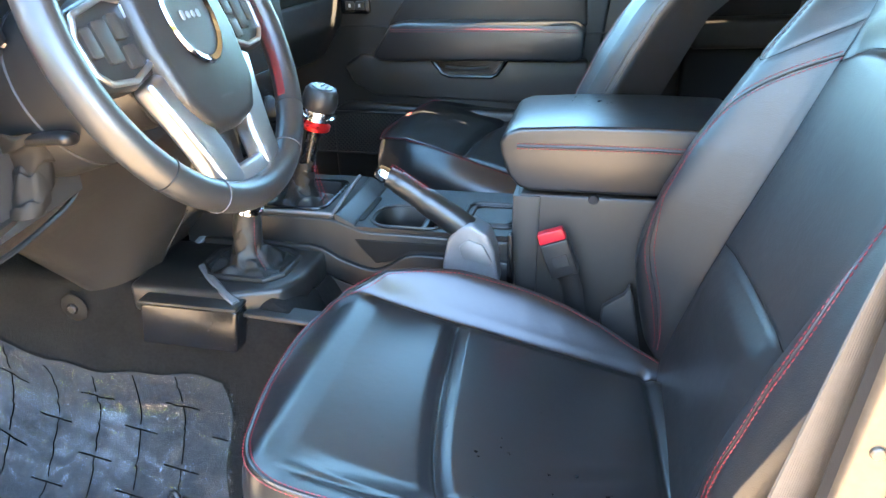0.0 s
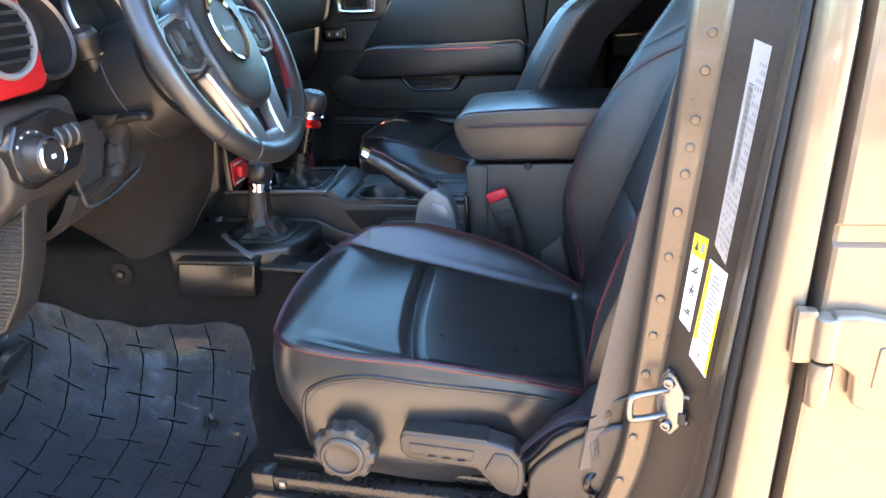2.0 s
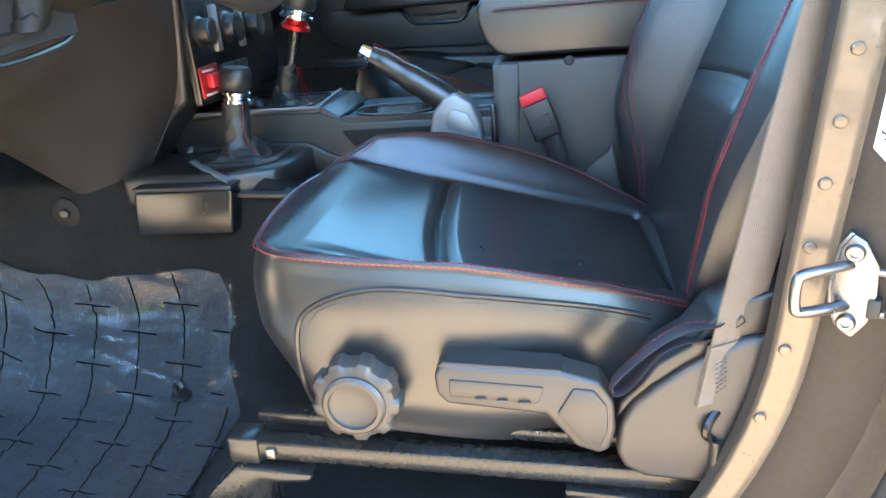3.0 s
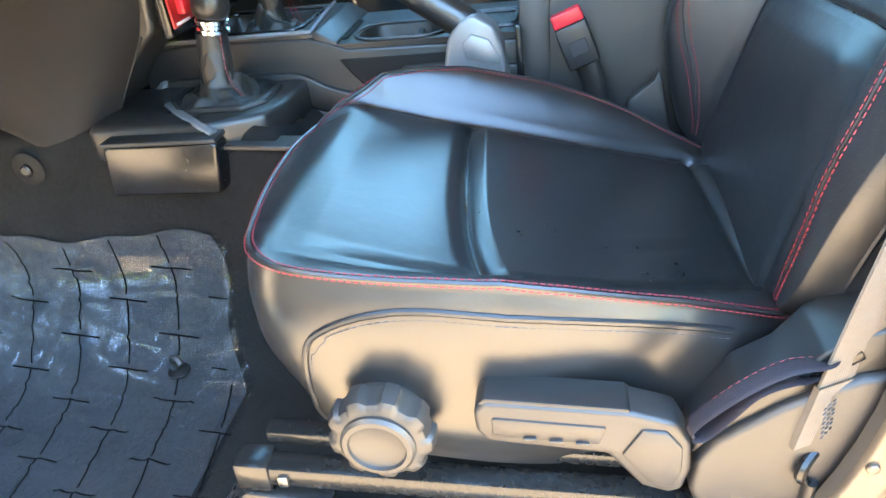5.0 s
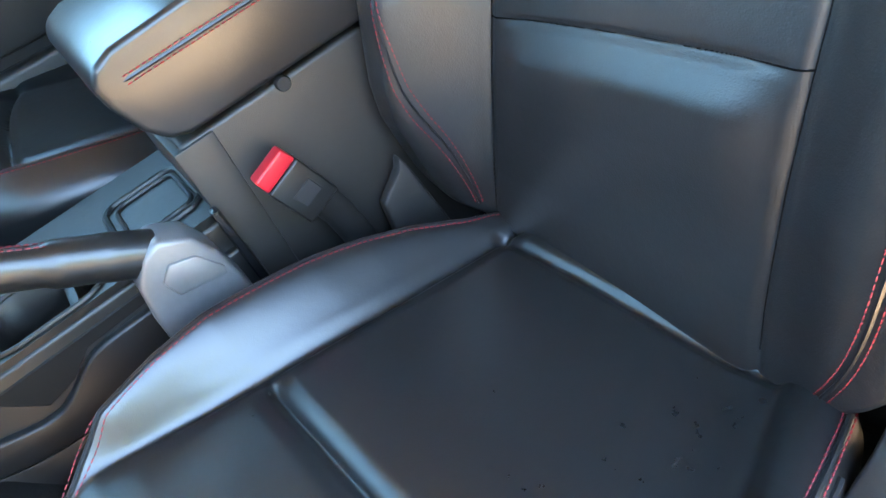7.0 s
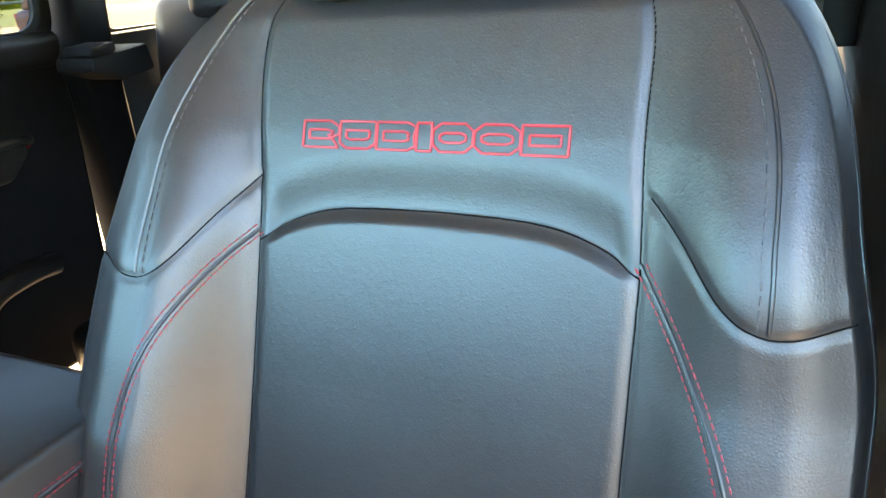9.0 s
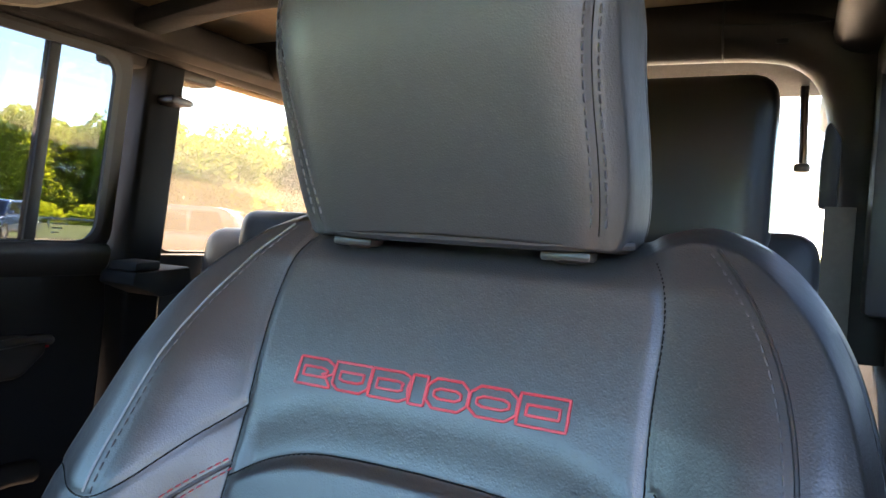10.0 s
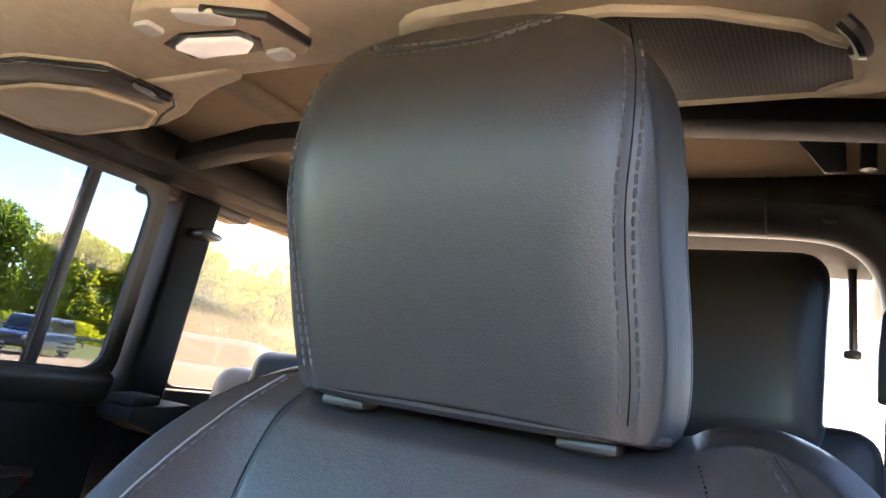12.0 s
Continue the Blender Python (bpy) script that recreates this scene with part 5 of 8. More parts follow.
for i in range(9):
    x = -0.36 - 0.086 * i
    for k in range(6):
        s = 0.02 + 0.113 * k + (0.056 if i % 2 else 0.0)
        lean = 0.16
        printed(x - lean * s, s, x - lean * (s + 0.106), s + 0.106)
        c = x - lean * (s + 0.104)
        printed(c - 0.034, s + 0.108, c + 0.034, s + 0.100)
hook = thing("mat_hook", (-0.50, -0.36, 0.69), "black plastic hook that holds the floor mat", "mat hook")
part("base", lathe([(0.017, 0), (0.017, 0.003), (0.012, 0.006)], 20, m=pose(-0.50, -0.365, mat_z(-0.5, -0.365) + 0.016)), PLASTIC, hook)
part("hook", tube(spline([(-0.505, -0.365, 0.70), (-0.505, -0.365, 0.722), (-0.495, -0.368, 0.728), (-0.487, -0.372, 0.720)], 5), 0.005, seg=8), PLASTIC, hook)
clip = thing("carpet_clip", (-0.72, -0.236, 0.985), "round black clip on the carpet wall", "carpet clip")
m = Matrix.Translation((-0.722, -0.232, 0.985)) @ Matrix.Rotation(radians(90), 4, "X")
part("disc", lathe([(0.026, 0.0), (0.026, 0.002), (0.022, 0.004), (0.011, 0.005), (0.010, 0.003)], 30, m=m), MATTE_TRIM, clip)
part("pin", lathe([(0.0085, 0.003), (0.0085, 0.008), (0.006, 0.010)], 16, m=m), PLASTIC, clip)

# ---- centre console ----
con = thing("centre_console", (-0.15, 0.06, 0.80), "black plastic centre console with cup holder between the seats", "centre console")
Y0, Y1 = -0.048, 0.168
side = [(-0.60, 0.93), (-0.60, 1.10), (-0.50, 1.108), (-0.305, 1.104), (-0.285, 1.098), (-0.245, 1.084), (0.035, 1.082), (0.035, 0.86), (-0.30, 0.86)]
part("side_panel", prism(side, "y", Y0, Y0 + 0.02, 0.006, 3), PLASTIC, con)
part("side_panel", prism(side, "y", Y1 - 0.02, Y1, 0.006, 3), PLASTIC, con)
wave = spline([(-0.56, 1.054), (-0.40, 1.054), (-0.33, 1.050), (-0.285, 1.028), (-0.235, 1.013), (-0.205, 1.020), (-0.16, 1.046), (-0.10, 1.049), (0.028, 1.046)], 8)
wave2 = spline([(-0.56, 1.006), (-0.42, 1.006), (-0.34, 1.002), (-0.28, 0.982), (-0.22, 0.972), (-0.10, 0.972), (0.028, 0.968)], 8)
part("side_panel", prism([tuple(p) for p in wave] + [tuple(p) for p in wave2[::-1]], "y", Y0 - 0.010, Y0 + 0.004, 0.004, 3), PLASTIC, con)
part("side_panel", prism([(p[0], p[1] - 0.004) for p in wave2] + [(0.028, 0.88), (-0.56, 0.88)], "y", Y0 - 0.005, Y0 + 0.004, 0.003, 2), PLASTIC, con)
pk = [(-0.262, 1.068), (-0.05, 1.069), (-0.06, 1.055), (-0.16, 1.052), (-0.19, 1.030), (-0.225, 1.022), (-0.245, 1.045)]
# raised matte black piece, its colour stands for the shade of a recess
part("side_recess", prism(pk, "y", Y0 - 0.002, Y0 + 0.006, 0.0015, 1), MATTE_TRIM, con)


def plate_with_hole(outer, inner, z, depth, floor=True, tilt=None):
    """Top plate with one hole that has walls and a floor."""
    n = 64
    o, i = even(np.array(outer, float), n, True), even(np.array(inner, float), n, True)
    k = int(np.argmin(np.hypot(*(i - o[0]).T)))
    i = np.roll(i, -k, 0)
    b = bmesh.new()
    zt = (lambda x, y: z + (tilt * x if tilt else 0))
    ro = [b.verts.new((x, y, zt(x, y))) for x, y in o]
    r0 = [b.verts.new((x, y, zt(x, y))) for x, y in i]
    c = i.mean(0)
    r1 = [b.verts.new((*(c + (np.array(p) - c) * 0.965), zt(*p) - 0.003)) for p in i]
    r2 = [b.verts.new((*(c + (np.array(p) - c) * 0.92), zt(*p) - depth)) for p in i]
    rs = [b.verts.new((x, y, zt(x, y) - 0.02)) for x, y in o]
    for A, B in ((rs, ro), (ro, r0), (r0, r1), (r1, r2)):
        for q in range(n):
            b.faces.new((A[q], A[(q + 1) % n], B[(q + 1) % n], B[q]))
    if floor:
        b.faces.new(r2)
    return b


def rounded(x0, x1, y0, y1, r, n=6):
    out = []
    for cx, cy, a0 in ((x1 - r, y1 - r, 0), (x0 + r, y1 - r, 90), (x0 + r, y0 + r, 180), (x1 - r, y0 + r, 270)):
        out += [(cx + r * math.cos(radians(a0 + 90 * k / n)), cy + r * math.sin(radians(a0 + 90 * k / n))) for k in range(n + 1)]
    return out


part("shifter_panel", plate_with_hole(rounded(-0.60, -0.295, Y0 + 0.003, Y1 - 0.003, 0.012), rounded(-0.50, -0.33, Y0 + 0.025, Y1 - 0.045, 0.02), 1.112, 0.03), PLASTIC, con)
part("trim_strip", tube(spline([(-0.58, Y0 + 0.002, 1.112), (-0.33, Y0 + 0.002, 1.113), (-0.306, Y0 + 0.004, 1.112), (-0.302, Y0 + 0.02, 1.114), (-0.312, 0.08, 1.115), (-0.318, Y1 - 0.01, 1.115)], 6), 0.0036, seg=8), SILVER_PAINT, con, "satin grey trim strip")
part("shifter_frame", tube([(x, y, 1.113) for x, y in rounded(-0.505, -0.326, Y0 + 0.021, Y1 - 0.041, 0.022)], 0.0035, True, seg=8), PLASTIC_GLOSS, con)
part("cup_tray", plate_with_hole(rounded(-0.296, 0.033, Y0 + 0.003, Y1 - 0.003, 0.012), rounded(-0.238, -0.098, Y0 + 0.014, 0.062, 0.04), 1.091, 0.055), PLASTIC, con)
part("cup_divider", box(-0.15, -0.138, Y0 + 0.02, 0.055, 1.045, 1.083, 0.004), PLASTIC, con)
part("tray_rim", tube([(x, y, 1.0925) for x, y in rounded(-0.243, -0.093, Y0 + 0.010, 0.066, 0.042)], 0.003, True, seg=8), PLASTIC_GREY, con)
part("tray_rim", tube([(x, y, 1.0925) for x, y in rounded(-0.075, 0.022, -0.01, 0.10, 0.02)], 0.004, True, seg=8), PLASTIC, con)
part("tray_rim", tube([(x, y, 1.0925) for x, y in rounded(-0.062, 0.014, 0.0, 0.088, 0.016)], 0.003, True, seg=8), PLASTIC, con)
part("tray_lip", prism([(-0.30, 1.112), (-0.292, 1.112), (-0.262, 1.094), (-0.262, 1.088), (-0.30, 1.09)], "y", Y0 + 0.003, Y1 - 0.003, 0.002, 2), PLASTIC, con)
part("coin_slot", prism(rounded(-0.288, -0.252, -0.02, 0.10, 0.008), "z", 1.0905, 1.0945, 0.001, 1), PLASTIC_GLOSS, con)
# storage box and its lid
bx = part("storage_box", prism([(0.030, 0.80), (0.030, 1.172), (0.37, 1.172), (0.37, 0.80)], "y", Y0 + 0.002, Y1, 0.006, 3), PLASTIC_GREY, con, "dark grey plastic storage box")
part("front_panel", prism([(0.020, 0.84), (0.022, 1.168), (0.068, 1.168), (0.062, 0.84)], "y", Y0 - 0.0005, Y1 + 0.002, 0.003, 2), PLASTIC_GREY, bx)
m = Matrix.Translation((0.153, Y0 + 0.004, 1.168)) @ Matrix.Rotation(radians(90), 4, "X")
part("lid_stop", lathe([(0.0085, 0), (0.0085, 0.006), (0.007, 0.008)], 18, m=m), RUBBER, bx)
lidp = [(0.030, 1.188), (0.014, 1.208), (0.003, 1.240), (0.000, 1.262), (0.010, 1.277), (0.032, 1.285), (0.12, 1.290), (0.24, 1.291), (0.36, 1.288), (0.372, 1.278), (0.372, 1.19), (0.362, 1.181), (0.05, 1.181)]
lid = part("armrest_lid", prism(lidp, "y", Y0 - 0.012, Y1 + 0.012, 0.017, 5), LEATHER, con, "black leather armrest lid with red stitching")
for z in (1.2615, 1.2535):
    line = spline([(0.37, Y0 - 0.0135, z - 0.002), (0.20, Y0 - 0.0135, z), (0.05, Y0 - 0.0133, z - 0.001), (0.019, Y0 - 0.008, z - 0.003), (0.0035, Y0 + 0.006, z - 0.006), (0.0015, 0.06, z - 0.009), (0.0035, Y1 - 0.006, z - 0.006)], 14)
    part("stitching", stitches(line), THREAD_RED, lid, "red double stitching")
line = spline([(0.37, Y0 - 0.0118, 1.2555), (0.20, Y0 - 0.0118, 1.2575), (0.05, Y0 - 0.0116, 1.2565), (0.0195, Y0 - 0.0065, 1.2545), (0.005, Y0 + 0.006, 1.2515), (0.003, 0.06, 1.2485)], 14)
part("piping", tube(line, 0.0022, seg=6), LEATHER_SMOOTH, lid)
part("grip_rail", box(0.016, 0.026, Y0 - 0.022, Y0 - 0.006, 0.95, 1.105, 0.004), PLASTIC_GLOSS, con)

# handbrake
hb = thing("handbrake", (-0.05, -0.075, 1.03), "black leather handbrake lever with silver button", "handbrake")
ax = [(-0.183, -0.075, 1.199), (-0.165, -0.075, 1.190), (-0.12, -0.075, 1.160), (-0.085, -0.075, 1.137), (-0.05, -0.075, 1.112)]
part("grip", tube(spline(ax, 6), [0.0165] * 6 + [0.0185] * 6 + [0.0215] * 6 + [0.0225] * 7, seg=24, flat=1.08), LEATHER, hb)
part("button", tube([(-0.182, -0.075, 1.199), (-0.192, -0.075, 1.205), (-0.200, -0.075, 1.2095), (-0.202, -0.075, 1.211)], [0.0135, 0.0135, 0.012, 0.008], seg=8), CHROME, hb, "chrome push button")
part("stitching", stitches([(p[0] + 0.006, p[1] - 0.004, p[2] + 0.0205) for p in spline(ax, 6)]), THREAD_RED, hb)
part("stitching", stitches([(p[0] + 0.006, p[1] + 0.004, p[2] + 0.0205) for p in spline(ax, 6)]), THREAD_RED, hb)
bs = [(-0.092, 1.020), (-0.088, 1.062), (-0.080, 1.100), (-0.062, 1.124), (-0.040, 1.132), (-0.012, 1.114), (-0.001, 1.085), (0.006, 1.030), (0.005, 1.018)]
part("base_cover", prism(bs, "y", -0.099, -0.051, 0.006, 3), SILVER_PAINT, hb, "silver grey lever cover")
part("cover_panel", prism([(-0.060, 1.092), (-0.045, 1.106), (-0.020, 1.097), (-0.004, 1.068), (-0.006, 1.058), (-0.055, 1.070)], "y", -0.1025, -0.096, 0.003, 2), SILVER_PAINT, hb)

# buckle
bk = thing("belt_buckle", (0.11, -0.08, 1.0), "black belt buckle with red release button", "belt buckle")
m = Matrix.Translation((0.1015, -0.082, 1.086)) @ Matrix.Rotation(radians(-20.5), 4, "Y")
part("housing", prism([(-0.0235, -0.042), (0.0235, -0.042), (0.0235, 0.021), (-0.0235, 0.021)], "y", -0.011, 0.010, 0.003, 3, m=m), PLASTIC, bk)
part("release_button", prism([(-0.0225, 0.021), (0.0225, 0.021), (0.0215, 0.041), (-0.0215, 0.041)], "y", -0.0095, 0.0085, 0.003, 3, m=m), RED_BUTTON, bk, "red release button")
part("mark", prism([(-0.012, -0.024), (0.014, -0.024), (0.014, -0.003), (-0.012, -0.003)], "y", -0.0118, -0.0105, 0.0005, 1, m=m), INK, bk)
part("stalk", tube([(0.118, -0.08, 1.05), (0.128, -0.079, 1.02), (0.136, -0.078, 0.97), (0.14, -0.078, 0.90)], 0.018, seg=12, flat=0.35, up=(0.2, 1, 0)), PLASTIC, bk)
stub = thing("console_flap", (0.23, -0.09, 0.95), "black carpeted flap between seat and console", "trim flap")
part("flap", prism([(0.175, 0.90), (0.18, 0.985), (0.215, 1.012), (0.222, 1.03), (0.228, 1.012), (0.25, 0.90)], "y", -0.075, -0.058, 0.004, 2), VINYL, stub)

# transfer lever with its bezel and gathered boot
tl = thing("transfer_lever", (-0.43, -0.13, 1.04), "black transfer lever with silver collar and leather boot", "gear lever")
part("bezel", prism([(-0.60, -0.235), (-0.41, -0.238), (-0.335, -0.205), (-0.318, -0.155), (-0.318, -0.05), (-0.62, -0.05)], "z", 0.99, 1.044, 0.010, 3), PLASTIC, tl, "black bezel plate")
fr = [(-0.505, -0.150, 1.046), (-0.475, -0.188, 1.046), (-0.375, -0.190, 1.046), (-0.352, -0.165, 1.046), (-0.352, -0.095, 1.046), (-0.380, -0.072, 1.046), (-0.490, -0.072, 1.046), (-0.508, -0.095, 1.046)]
part("boot_frame", tube(fr, 0.006, True, seg=8), PLASTIC, tl)


def boot(bm, base, top, r0, r1, folds, seed, flare=0.32, square=0.0):
    """A gathered leather boot: a crumpled skirt at the base and a neck that hugs the lever."""
    rnd = random.Random(seed)
    base, top = Vector(base), Vector(top)
    off = Vector((rnd.uniform(0, 50), rnd.uniform(0, 50), rnd.uniform(0, 50)))
    rows = []
    n = 64
    for k in range(n + 1):
        s = k / n
        c = base.lerp(top, max(0.0, s - 0.12) / 0.88)
        r = r1 + (r0 - r1) * (1 - float(smooth01(0.0, flare * 1.6, s))) + 0.004 * (1 - s)
        row = []
        for i in range(97):
            a = 2 * math.pi * i / 96
            sq = 1 + square * (1 - s) ** 3 * (1 / max(abs(math.cos(a)), abs(math.sin(a))) - 1)
            q = off + Vector((1.1 * math.cos(a), 1.1 * math.sin(a), s * 6))
            ridge = 0.5 - abs(noise.noise(q + Vector((0.6 * math.sin(5 * s + a), 0, 0))))
            fold = 0.26 * (1 - s) ** 1.4 * (ridge - 0.3) + 0.05 * math.sin(folds * 9 * s + 2 * math.sin(a + seed)) * (1 - 0.4 * s) + 0.04 * (1 - s) * noise.noise(q * 2.3)
            lift = 0.022 * (1 - s) * s * 4 * noise.noise(q * 1.3 + Vector((9, 0, 0))) + 0.010 * (1 - s) ** 2 * (ridge - 0.2)
            row.append((c.x + r * sq * (1 + fold) * math.cos(a), c.y + r * sq * (1 + fold) * math.sin(a), c.z + lift))
        rows.append(row)
    return ribbon(bm, rows)


part("boot", boot(bmesh.new(), (-0.430, -0.130, 1.044), (-0.424, -0.124, 1.145), 0.060, 0.0225, 1.2, 3, 0.30, 0.7), BOOT_LEATHER, tl, "gathered black leather boot")
part("stitching", stitches(spline([(-0.372, -0.182, 1.062), (-0.392, -0.166, 1.078), (-0.402, -0.152, 1.092), (-0.404, -0.143, 1.12), (-0.404, -0.136, 1.145)], 8)), THREAD_RED, tl)
lean = Matrix.Translation((-0.420, -0.123, 1.140)) @ Matrix.Rotation(radians(8), 4, "Y")
part("collar", lathe([(0.019, 0), (0.0245, 0.003), (0.0245, 0.008), (0.021, 0.010), (0.021, 0.014), (0.0245, 0.016), (0.0245, 0.021), (0.019, 0.024)], 36, m=lean), CHROME, tl, "chrome collar")
part("knob", lathe([(0.022, 0.024), (0.0265, 0.030), (0.0275, 0.040), (0.0265, 0.055), (0.022, 0.062), (0.0, 0.064)], 36, m=lean), PLASTIC, tl)
bn = thing("bin", (-0.49, -0.25, 0.945), "black plastic bin on the tunnel wall", "bin")
part("body", prism([(-0.577, 0.947), (-0.566, 1.020), (-0.558, 1.026), (-0.398, 1.026), (-0.390, 1.020), (-0.402, 0.946)], "y", -0.262, -0.205, 0.006, 3), PLASTIC_GLOSS, bn)
part("lip", box(-0.566, -0.389, -0.266, -0.205, 1.024, 1.032, 0.004), PLASTIC, bn)
part("trim_blade", tube([(-0.505, -0.158, 1.048), (-0.47, -0.195, 1.047), (-0.42, -0.236, 1.040), (-0.398, -0.247, 1.033)], 0.0075, seg=8, flat=0.5), SILVER_PAINT, tl, "satin grey blade trim")
part("trim_blade", tube([(-0.604, -0.135, 1.000), (-0.575, -0.062, 1.040), (-0.543, 0.008, 1.080)], 0.009, seg=8, flat=0.5), SILVER_PAINT, con, "satin grey blade trim")
part("tunnel_strip", prism([(-0.40, 1.012), (-0.27, 1.004), (-0.27, 0.996), (-0.40, 1.004)], "y", -0.241, -0.20, 0.002, 1), PLASTIC_GREY, con)

# gear shifter
gs = thing("gear_shifter", (-0.39, 0.03, 1.11), "black gear shifter with silver band and red ring", "gear lever")
part("boot", boot(bmesh.new(), (-0.405, 0.045, 1.092), (-0.375, 0.032, 1.185), 0.056, 0.0185, 1.2, 6, 0.36, 0.6), BOOT_LEATHER, gs, "black leather boot")
part("stitching", stitches(spline([(-0.335, 0.005, 1.105), (-0.345, 0.012, 1.13), (-0.352, 0.016, 1.16), (-0.356, 0.02, 1.182)], 8)), THREAD_RED, gs)
part("stitching", stitches(spline([(-0.325, 0.01, 1.105), (-0.338, 0.015, 1.13), (-0.347, 0.018, 1.16), (-0.352, 0.022, 1.182)], 8)), THREAD_RED, gs)
lean = Matrix.Translation((-0.375, 0.032, 1.17)) @ Matrix.Rotation(radians(17), 4, "Y")
part("shaft", lathe([(0.017, 0), (0.0135, 0.02), (0.0125, 0.085)], 24, m=lean), PLASTIC_GLOSS, gs)
part("reverse_ring", lathe([(0.014, 0.080), (0.027, 0.083), (0.027, 0.090), (0.022, 0.094), (0.020, 0.100), (0.024, 0.102)], 36, m=lean), RED_METAL, gs, "red anodised ring")
part("band", lathe([(0.022, 0.100), (0.0315, 0.103), (0.0315, 0.109), (0.028, 0.111), (0.028, 0.114), (0.0305, 0.116), (0.030, 0.120)], 40, m=lean), CHROME, gs, "chrome band")
part("knob", lathe([(0.028, 0.119), (0.0315, 0.126), (0.0320, 0.138), (0.0295, 0.152), (0.024, 0.159), (0.0195, 0.160)], 40, m=lean), PLASTIC, gs)
part("knob_cap", lathe([(0.0195, 0.1595), (0.0185, 0.1615), (0.0, 0.1625)], 30, m=lean), PLASTIC_GLOSS, gs)
for k in range(3):
    part("gear_mark", prism([(-0.009 + 0.008 * k, -0.009), (-0.0078 + 0.008 * k, -0.009), (-0.0078 + 0.008 * k, 0.009), (-0.009 + 0.008 * k, 0.009)], "z", 0.1622, 0.1632, 0, m=lean), WHITE_PRINT, gs)

# ---- dashboard ----
da = thing("dashboard", (-0.7, 0.02, 1.1), "black dashboard with red trim and round vents", "dashboard")
part("upper_pad", prism([(-0.52, 1.44), (-0.50, 1.53), (-0.54, 1.60), (-0.66, 1.63), (-1.0, 1.58), (-1.0, 1.40), (-0.62, 1.38)], "y", -0.74, 0.80, 0.02, 3), PLASTIC, da)
part("lower_panel", prism([(-0.455, 1.43), (-0.445, 1.36), (-0.455, 1.315), (-0.50, 1.28), (-0.60, 1.20), (-0.80, 1.18), (-1.0, 1.20), (-1.0, 1.42)], "y", -0.745, -0.585, 0.016, 4), PLASTIC_GREY, da)
part("lower_panel", prism([(-0.55, 1.42), (-0.56, 1.34), (-0.62, 1.25), (-0.80, 1.18), (-1.0, 1.20), (-1.0, 1.42)], "y", -0.60, 0.78, 0.012, 3), PLASTIC, da)
# knee panel: a tall flank beside the centre stack that rolls under towards the column
bm = bmesh.new()
cols = [[(-0.488, -0.150, 1.32), (-0.498, -0.150, 1.23), (-0.523, -0.150, 1.148), (-0.578, -0.150, 1.065), (-0.634, -0.160, 0.960)],
        [(-0.488, -0.215, 1.32), (-0.505, -0.215, 1.23), (-0.540, -0.213, 1.148), (-0.600, -0.205, 1.060), (-0.652, -0.196, 0.966)],
        [(-0.486, -0.300, 1.32), (-0.515, -0.290, 1.25), (-0.565, -0.280, 1.170), (-0.640, -0.255, 1.085), (-0.715, -0.236, 1.045)],
        [(-0.480, -0.420, 1.31), (-0.520, -0.415, 1.25), (-0.600, -0.395, 1.200), (-0.700, -0.350, 1.155), (-0.800, -0.290, 1.130)],
        [(-0.470, -0.520, 1.295), (-0.510, -0.520, 1.24), (-0.600, -0.505, 1.200), (-0.720, -0.470, 1.180), (-0.860, -0.430, 1.170)],
        [(-0.460, -0.620, 1.285), (-0.505, -0.620, 1.23), (-0.600, -0.615, 1.195), (-0.740, -0.600, 1.180), (-0.900, -0.560, 1.170)]]
grid_ = np.array([spline(c, 6) for c in cols])
grid_ = np.array([spline(grid_[:, i], 6) for i in range(grid_.shape[1])])
ribbon(bm, [[tuple(p) for p in row] for row in grid_])
r = bmesh.ops.extrude_face_region(bm, geom=bm.faces[:])
bmesh.ops.translate(bm, verts=[v for v in r["geom"] if isinstance(v, bmesh.types.BMVert)], vec=(-0.015, 0, 0.004))
part("knee_panel", bm, PLASTIC_GREY, da, "dark grey knee panel", sharp=60)
part("panel_seam", tube(spline([(-0.520, -0.149, 1.148), (-0.578, -0.149, 1.065), (-0.640, -0.151, 0.975)], 6), 0.0018, seg=5), RUBBER, da)
# end cap with grille
cap = [(-0.46, 1.325), (-0.475, 1.285), (-0.505, 1.20), (-0.535, 1.14), (-0.58, 1.095), (-0.66, 1.06), (-0.80, 1.05), (-1.0, 1.10), (-1.0, 1.36), (-0.50, 1.36)]
part("end_cap", prism(cap, "y", -0.715, -0.655, 0.014, 4), PLASTIC, da)
gr = [(-0.466, 1.292), (-0.485, 1.235), (-0.513, 1.172), (-0.552, 1.118), (-0.61, 1.092), (-0.628, 1.11), (-0.60, 1.18), (-0.575, 1.232), (-0.54, 1.262)]
GRILLE = material("speaker_mesh", (0.018, 0.018, 0.018), 0.5, bumps=(("dots", 240, 1.0, 0.003),), vary=0.2, vary_scale=60)
part("speaker_grille", prism(gr, "y", -0.7195, -0.713, 0.002, 2), GRILLE, da, "black speaker grille mesh")
part("grille_rim", tube([(x, -0.719, z) for x, z in even(np.array(gr), 70, True)], 0.0022, True, seg=6), PLASTIC, da)
for k in range(30):
    a = 1.105 + k * 0.0062
    xs = [x for x in np.linspace(-0.63, -0.46, 120) if inside(np.array([x]), np.array([a]), gr)[0]]
    if len(xs) > 3:
        part("grille_slat", tube([(xs[0], -0.7205, a), ((xs[0] + xs[-1]) / 2, -0.7205, a + 0.001), (xs[-1], -0.7205, a)], 0.0011, seg=4), PLASTIC_GREY, da)
